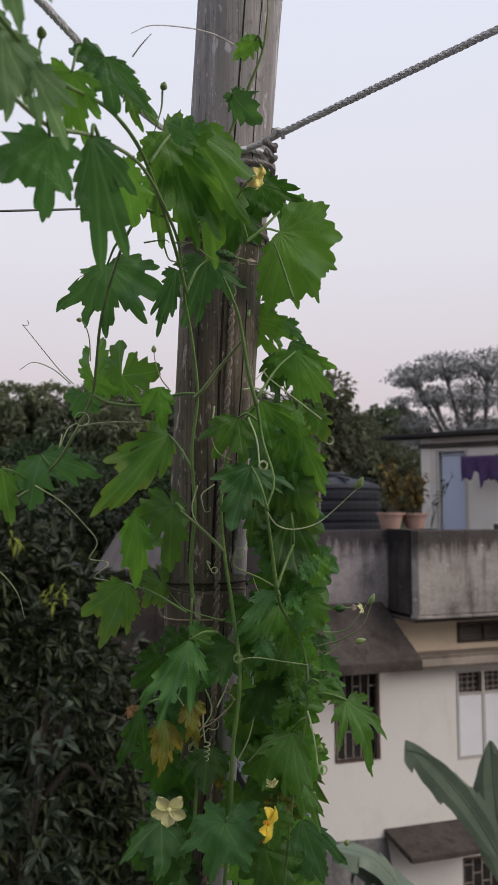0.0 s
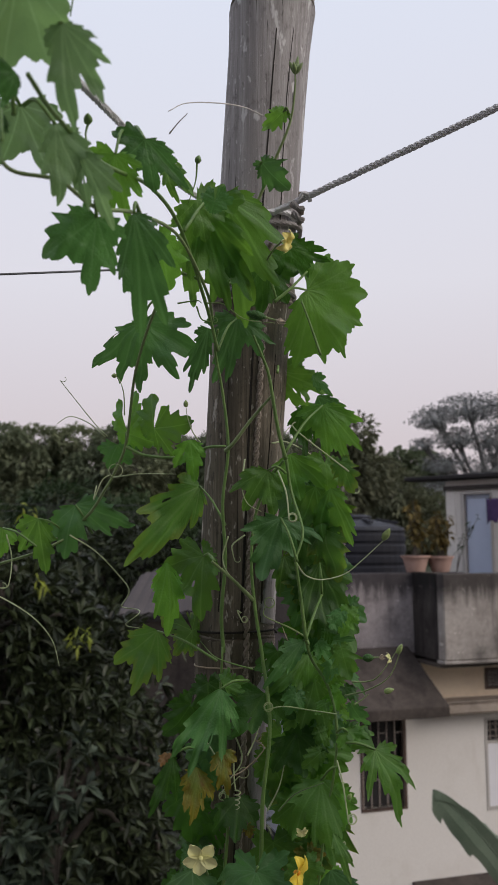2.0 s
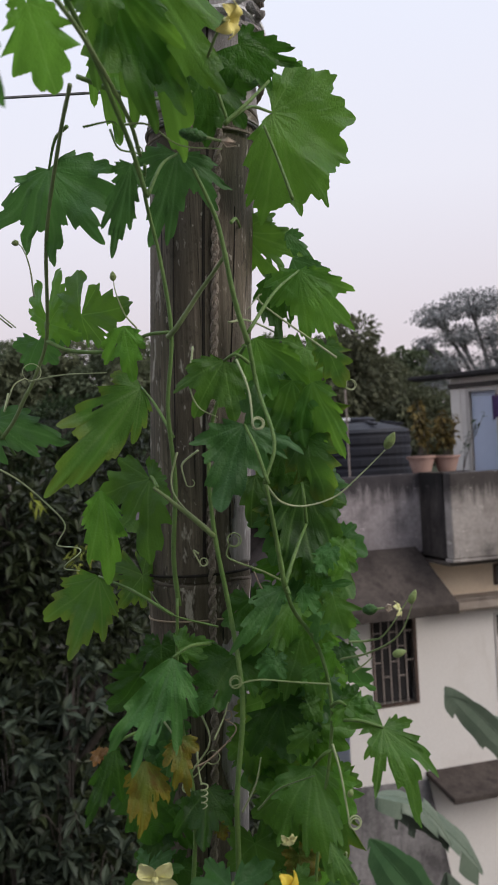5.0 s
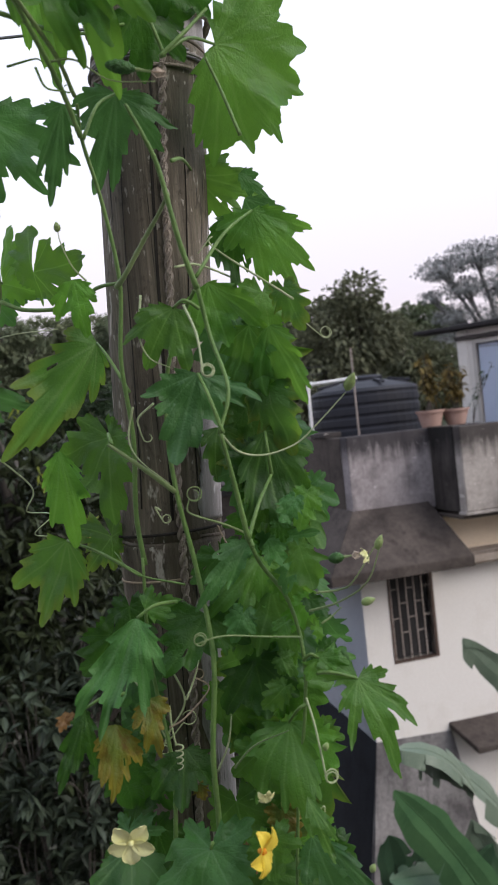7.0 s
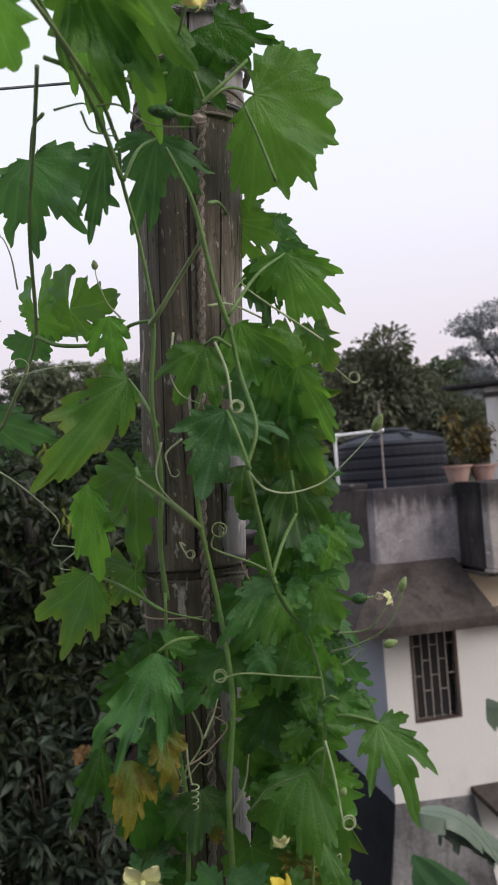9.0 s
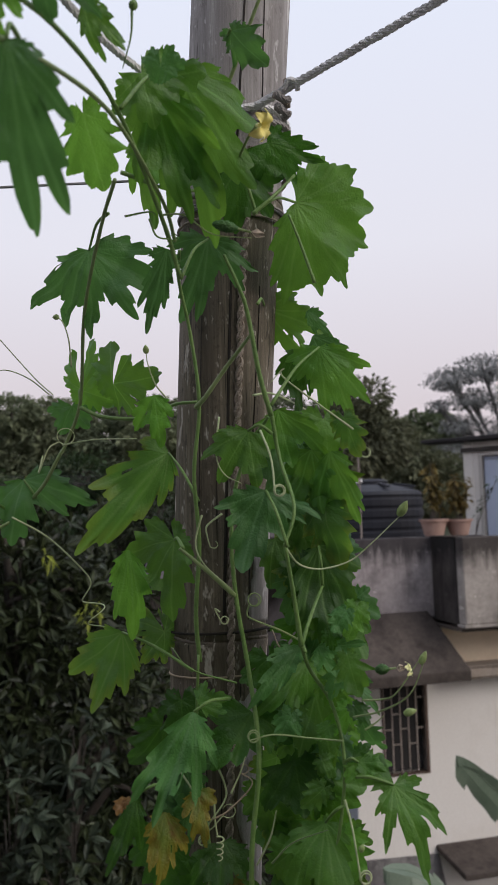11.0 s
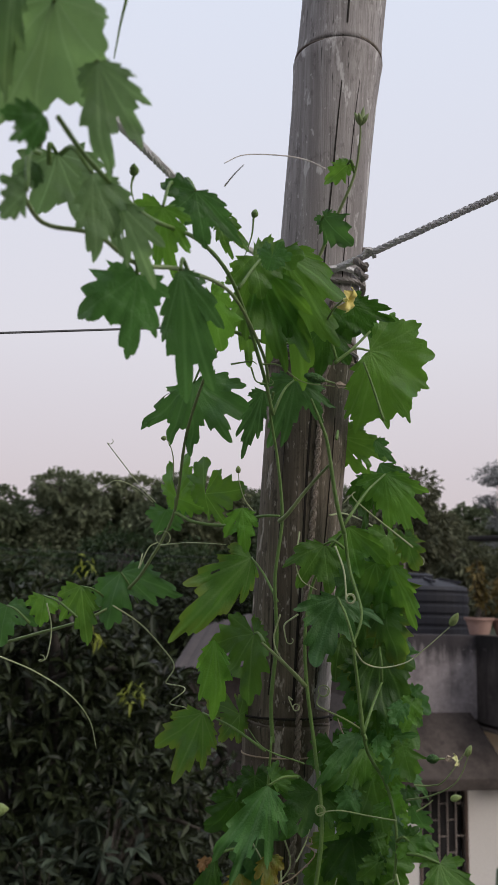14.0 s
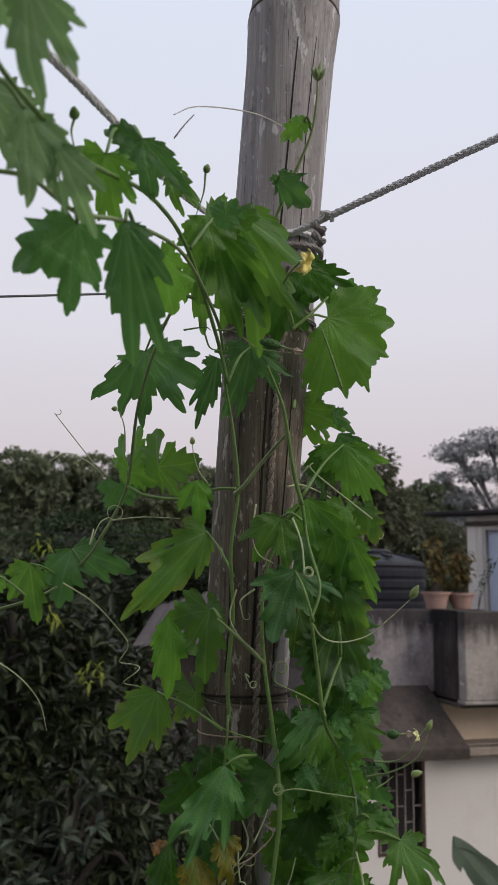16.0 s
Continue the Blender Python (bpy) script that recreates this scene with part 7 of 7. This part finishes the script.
tendril([(-0.1751, 0.8175, 7.0714), (-0.1757, 0.8085, 7.0574), (-0.1676, 0.8071, 7.0758), (-0.1616, 0.8166, 7.0821)], 1, 0.008, "tendril", 0.0007, pull=0.12, way=(0.25, -1, 0.15))
tendril([(-0.1600, 0.7939, 7.1166), (-0.1709, 0.7830, 7.1281), (-0.1890, 0.7611, 7.1527), (-0.1964, 0.7503, 7.1632)], 0.5, 0.004, "tendril", 0.0005, pull=0.12, way=(0.25, -1, 0.15))
tendril([(-0.1626, 0.7939, 7.1166), (-0.1760, 0.7830, 7.1282), (-0.1916, 0.7727, 7.1333), (-0.2044, 0.7732, 7.1268)], 0, 0.004, "tendril", 0.0006)
tendril([(-0.0693, 0.7742, 7.1080), (-0.0764, 0.7685, 7.1175), (-0.0808, 0.7624, 7.1318), (-0.0818, 0.7618, 7.1394)], 0, 0.004, "tendril", 0.0007)
tendril([(-0.1424, 0.7824, 7.1357), (-0.1414, 0.7709, 7.1543), (-0.1454, 0.7699, 7.1671), (-0.1495, 0.7696, 7.1712)], 0, 0.004, "tendril", 0.0007)
tendril([(-0.1589, 0.8168, 7.0794), (-0.1288, 0.7965, 7.0809), (-0.0924, 0.7765, 7.0786)], 0, 0.004, "tendril", 0.0007)
tendril([(-0.0733, 0.5490, 7.2985), (-0.0665, 0.5388, 7.3006), (-0.0588, 0.5286, 7.3023)], 0, 0.004, "dry_pale", 0.0006)
tendril([(-0.0424, 0.7458, 7.0203), (-0.0474, 0.7473, 7.0009), (-0.0413, 0.7433, 6.9864), (-0.0229, 0.7396, 6.9696)], 0, 0.004, "tendril", 0.0008)
tendril([(-0.0273, 0.7356, 7.0209), (-0.0380, 0.7363, 7.0128), (-0.0380, 0.7368, 7.0056), (-0.0362, 0.7374, 6.9984)], 0.5, 0.004, "tendril", 0.0009, pull=0.12, way=(0.25, -1, 0.15))
tendril([(-0.0267, 0.7256, 7.0865), (-0.0289, 0.7175, 7.0618), (-0.0242, 0.7185, 7.0477), (-0.0125, 0.7190, 7.0406)], 0, 0.004, "tendril", 0.0009)
tendril([(0.0018, 0.6964, 7.0736), (0.0084, 0.6878, 7.0545), (0.0104, 0.6796, 7.0315)], 2, 0.004, "tendril", 0.0008, pull=0.12, way=(0.25, -1, 0.15))
tendril([(-0.0093, 0.7178, 6.7950), (0.0000, 0.7061, 6.8159), (0.0046, 0.6945, 6.8363)], 0, 0.004, "tendril", 0.0011)
tendril([(-0.0001, 0.7280, 6.7920), (0.0137, 0.7167, 6.8086), (0.0362, 0.7057, 6.8202)], 0, 0.004, "stem_pale", 0.0012)
tendril([(0.0483, 0.7145, 6.8357), (0.0520, 0.7057, 6.8200), (0.0555, 0.6978, 6.7916)], 2.3, 0.0042, "tendril", 0.0008, pull=0.12, way=(0.25, -1, 0.15))
tendril([(0.0555, 0.7105, 6.8882), (0.0728, 0.6999, 6.8942), (0.0896, 0.6889, 6.9067), (0.0996, 0.6872, 6.9288)], 0, 0.004, "stem_pale", 0.0011)
tendril([(-0.2766, 0.7340, 6.9819), (-0.2469, 0.7497, 6.9681), (-0.2211, 0.7660, 6.9490), (-0.2067, 0.7819, 6.9268), (-0.2006, 0.7870, 6.9028)], 0, 0.004, "tendril", 0.001)
tendril([(-0.2602, 0.8092, 7.0243), (-0.2558, 0.8141, 7.0013), (-0.2566, 0.8086, 6.9761), (-0.2643, 0.8084, 6.9734)], 0.7, 0.004, "tendril", 0.001, pull=0.12, way=(0.25, -1, 0.15))
tendril([(-0.0209, 0.7445, 6.9048), (-0.0525, 0.7489, 6.9140), (-0.0687, 0.7681, 6.9267)], 0, 0.004, "stem", 0.0014)
tendril([(-0.0820, 0.6858, 7.2158), (-0.0659, 0.6855, 7.2180), (-0.0613, 0.6857, 7.2157)], 0, 0.004, "stem", 0.0016)
tendril([(-0.0659, 0.6859, 7.2134), (-0.0614, 0.6868, 7.2020), (-0.0530, 0.6967, 7.2025)], 0.8, 0.003, "stem", 0.0011, pull=0.12, way=(0.25, -1, 0.15))
tendril([(-0.0568, 0.6857, 7.2157), (-0.0430, 0.6857, 7.2146), (-0.0248, 0.6867, 7.2017), (0.0004, 0.6869, 7.1979)], 0, 0.003, "stem_pale", 0.0012)
tendril([(-0.0660, 0.7643, 6.8444), (-0.0535, 0.7607, 6.8259), (-0.0463, 0.7625, 6.8016), (-0.0341, 0.7618, 6.8112)], 0.8, 0.006, "tendril", 0.0008, pull=0.12, way=(0.25, -1, 0.15))
tendril([(-0.0387, 0.7588, 6.8501), (-0.0315, 0.7606, 6.8258), (-0.0438, 0.7622, 6.8064), (-0.0513, 0.7633, 6.7919)], 2, 0.004, "tendril", 0.0008, pull=0.12, way=(0.25, -1, 0.15))

# buds, young gourds and flowers
bud((0.0908, 0.7156, 7.0158), (0.4088, -0.4705, 0.7820), 0.0123, 0.0062, "bud")
bud((0.0964, 0.6875, 6.9244), (0.4125, -0.0709, 0.9082), 0.0088, 0.0045, "bud")
bud((0.0851, 0.6898, 6.8943), (0.9653, -0.0229, 0.2600), 0.0083, 0.0050, "bud")
bud((-0.0818, 0.7618, 7.1394), (-0.0698, -0.0761, 0.9947), 0.0066, 0.0045, "bud")
bud((-0.1480, 0.7696, 7.1712), (-1.0000, 0.0025, 0.0071), 0.0051, 0.0045, "bud")
bud((-0.0566, 0.5797, 7.2906), (0.2643, -0.0745, 0.9615), 0.0061, 0.0050, "stem")
bud((-0.1078, 0.4424, 7.2507), (0.1936, -0.8278, 0.5266), 0.0069, 0.0050, "stem")
bud((-0.0952, 0.3632, 7.2959), (0.4750, -0.1234, 0.8713), 0.0054, 0.0050, "stem")
bud((-0.2290, 0.6000, 6.8910), (0.98, -0.02, 0.15), 0.0220, 0.0120, "bud")
young_gourd((0.0694, 0.6980, 6.9199), (0.9991, -0.0063, 0.0427), 0.0090, 0.0060, True)
young_gourd((-0.0230, 0.6650, 7.2010), (0.95, 0.02, -0.24), 0.0165, 0.0068, True)
flower((-0.0630, 0.7000, 6.7640), (0.10, -0.96, -0.24), 0.026, "petal_pale", 213, stalk=(-0.0602, 0.7531, 6.7294), spin=-18, cup=0.05)
flower((0.0140, 0.6962, 6.7545), (0.86, -0.50, -0.10), 0.026, "petal", 214, stalk=(0.0042, 0.7695, 6.7088), spin=40, cup=0.35)
flower((0.0080, 0.6500, 7.2560), (0.85, -0.40, -0.35), 0.019, "petal_mid", 215, stalk=(-0.0100, 0.7000, 7.2500), spin=20, cup=0.8)

# banana leaves
banana_leaf(BANANA, (-0.0746, -0.0677, 4.1540), (-0.8991, -0.4479, 5.2220), 0.262, 0.12, -20, "banana", 216, 0.6)
banana_leaf(BANANA, (-0.0169, 0.1497, 3.9325), (-0.1391, -0.0404, 5.1093), 0.372, 0.05, 0, "banana", 217, 0.3)
banana_leaf(BANANA, (-0.8991, -0.3528, 3.9815), (-1.4856, -0.5903, 4.4862), 0.216, 0.15, 40, "banana", 218, 0.5)
banana_leaf(BANANA, (-0.8108, -0.4162, 2.9829), (-1.5590, -0.8244, 4.2763), 0.302, 0.1, -10, "banana_light", 219, 0.2)
banana_leaf(BANANA, (-0.6417, -0.1928, 3.6973), (-1.3698, -0.4131, 4.3661), 0.205, 0.12, 30, "banana", 220, 0.8)
banana_leaf(BANANA, (-0.6714, -0.0105, 2.9168), (-1.6396, -0.5449, 3.4711), 0.321, 0.15, 20, "banana_dark", 221, 0.6)
banana_leaf(BANANA, (-1.1398, -0.1304, 3.0223), (-1.3830, -0.4270, 3.7379), 0.339, 0.1, 0, "banana_dark", 222, 0.5)

banana_leaf(BANANA, (-1.5120, -0.3000, 2.9240), (-1.6100, -0.5000, 3.7930), 0.300, 0.08, 10, "banana_dark", 231, 0.3)
banana_leaf(BANANA, (-0.7240, -0.3000, 2.9070), (-0.9780, -0.5000, 3.8610), 0.300, 0.12, -15, "banana", 232, 0.6)
banana_leaf(BANANA, (-1.1890, -0.3000, 2.8540), (-0.8310, -0.4500, 3.6410), 0.320, 0.10, 20, "banana_dark", 233, 0.4)

# stalks of the buds along the rope
tendril([(-0.0566, 0.5797, 7.2906), (-0.0580, 0.5830, 7.2780), (-0.0640, 0.5900, 7.2640)], 0, 0.004, "stem", 0.0008)
tendril([(-0.1078, 0.4424, 7.2507), (-0.1085, 0.4410, 7.2430), (-0.1060, 0.4400, 7.2330)], 0, 0.004, "stem", 0.0008)
tendril([(-0.0952, 0.3632, 7.2959), (-0.0980, 0.3650, 7.2840), (-0.1010, 0.3680, 7.2680)], 0, 0.004, "stem", 0.0008)
tendril([(-0.2290, 0.6000, 6.8910), (-0.2450, 0.6000, 6.8860), (-0.2650, 0.6000, 6.8780)], 0, 0.004, "stem", 0.0010)

# withered scraps
small_leaf((-0.0905, 0.6922, 6.8462), (-0.0930, 0.6850, 6.8385), 0.0045, 16, 1.08, "leaf_dead", 223, cut=0.46)
small_leaf((-0.0866, 0.6923, 6.8460), (-0.0905, 0.6870, 6.8425), 0.0035, -14, 1.08, "leaf_dead", 224, cut=0.46)
small_leaf((0.0056, 0.7199, 6.7449), (0.0075, 0.7146, 6.7285), 0.0223, 5, 1.06, "leaf_dead", 225, cut=0.54)
small_leaf((-0.0263, 0.7496, 6.7737), (-0.0230, 0.7505, 6.7619), 0.0107, -2, 1.06, "leaf_yellow", 226, cut=0.54)
small_leaf((0.0242, 0.7560, 6.7498), (0.0325, 0.7525, 6.7301), 0.0312, -3, 1.04, "leaf_yellow", 227, cut=0.54)
flower((0.0183, 0.7065, 6.7822), (0.2, -0.8, -0.5), 0.01, "petal_pale", 228, spin=0, cup=0.35)
flower((0.0896, 0.6928, 6.9205), (0.9, -0.3, 0.3), 0.009, "petal_pale", 229, spin=0, cup=0.35)
bud((0.0558, 0.6989, 6.8090), (0.4123, 0.0386, 0.9102), 0.0052, 0.0040, "bud")
bud((0.0755, 0.6982, 6.7362), (0.4650, 0.0406, 0.8844), 0.0053, 0.0040, "bud")
tendril([(0.0472, 0.6977, 6.7737), (0.0525, 0.6980, 6.7764), (0.0491, 0.6975, 6.7603)], 0, 0.003, "tendril", 0.0007)
tendril([(0.0149, 0.7294, 6.9220), (0.0089, 0.7293, 6.9314), (0.0048, 0.7293, 6.9423)], 0, 0.003, "dry", 0.0008)
tendril([(-0.0391, 0.7346, 6.8178), (-0.0279, 0.7353, 6.8237), (-0.0120, 0.7364, 6.8398), (-0.0200, 0.7362, 6.8477)], 0.8, 0.004, "dry", 0.0007, pull=0.12, way=(0.25, -1, 0.15))
tendril([(-0.0260, 0.7306, 6.8358), (-0.0194, 0.7312, 6.8492), (-0.0158, 0.7316, 6.8594)], 0, 0.004, "tendril", 0.0008)
tendril([(-0.0377, 0.7350, 6.8318), (-0.0374, 0.7347, 6.8176), (-0.0360, 0.7345, 6.8068)], 4, 0.0025, "tendril", 0.0007, pull=0.5, way=(0, 0, -1))
tendril([(-0.0311, 0.7429, 6.9532), (-0.0345, 0.7428, 6.9553), (-0.0301, 0.7428, 6.9459)], 1.5, 0.003, "tendril", 0.0007, pull=0.12, way=(0.25, -1, 0.15))
tendril([(0.0604, 0.7010, 6.9006), (0.0736, 0.7016, 6.9009), (0.0817, 0.6921, 6.9068), (0.0977, 0.6933, 6.9277)], 0, 0.004, "stem_pale", 0.0009)
tendril([(0.0618, 0.7007, 6.8824), (0.0688, 0.7011, 6.8866), (0.0742, 0.7015, 6.8909)], 0, 0.004, "stem_pale", 0.0008)
tendril([(0.0660, 0.7501, 7.0774), (0.0194, 0.7537, 7.1156), (0.0184, 0.7538, 7.1229), (0.0083, 0.7531, 7.1131)], 0, 0.004, "tendril", 0.0008)
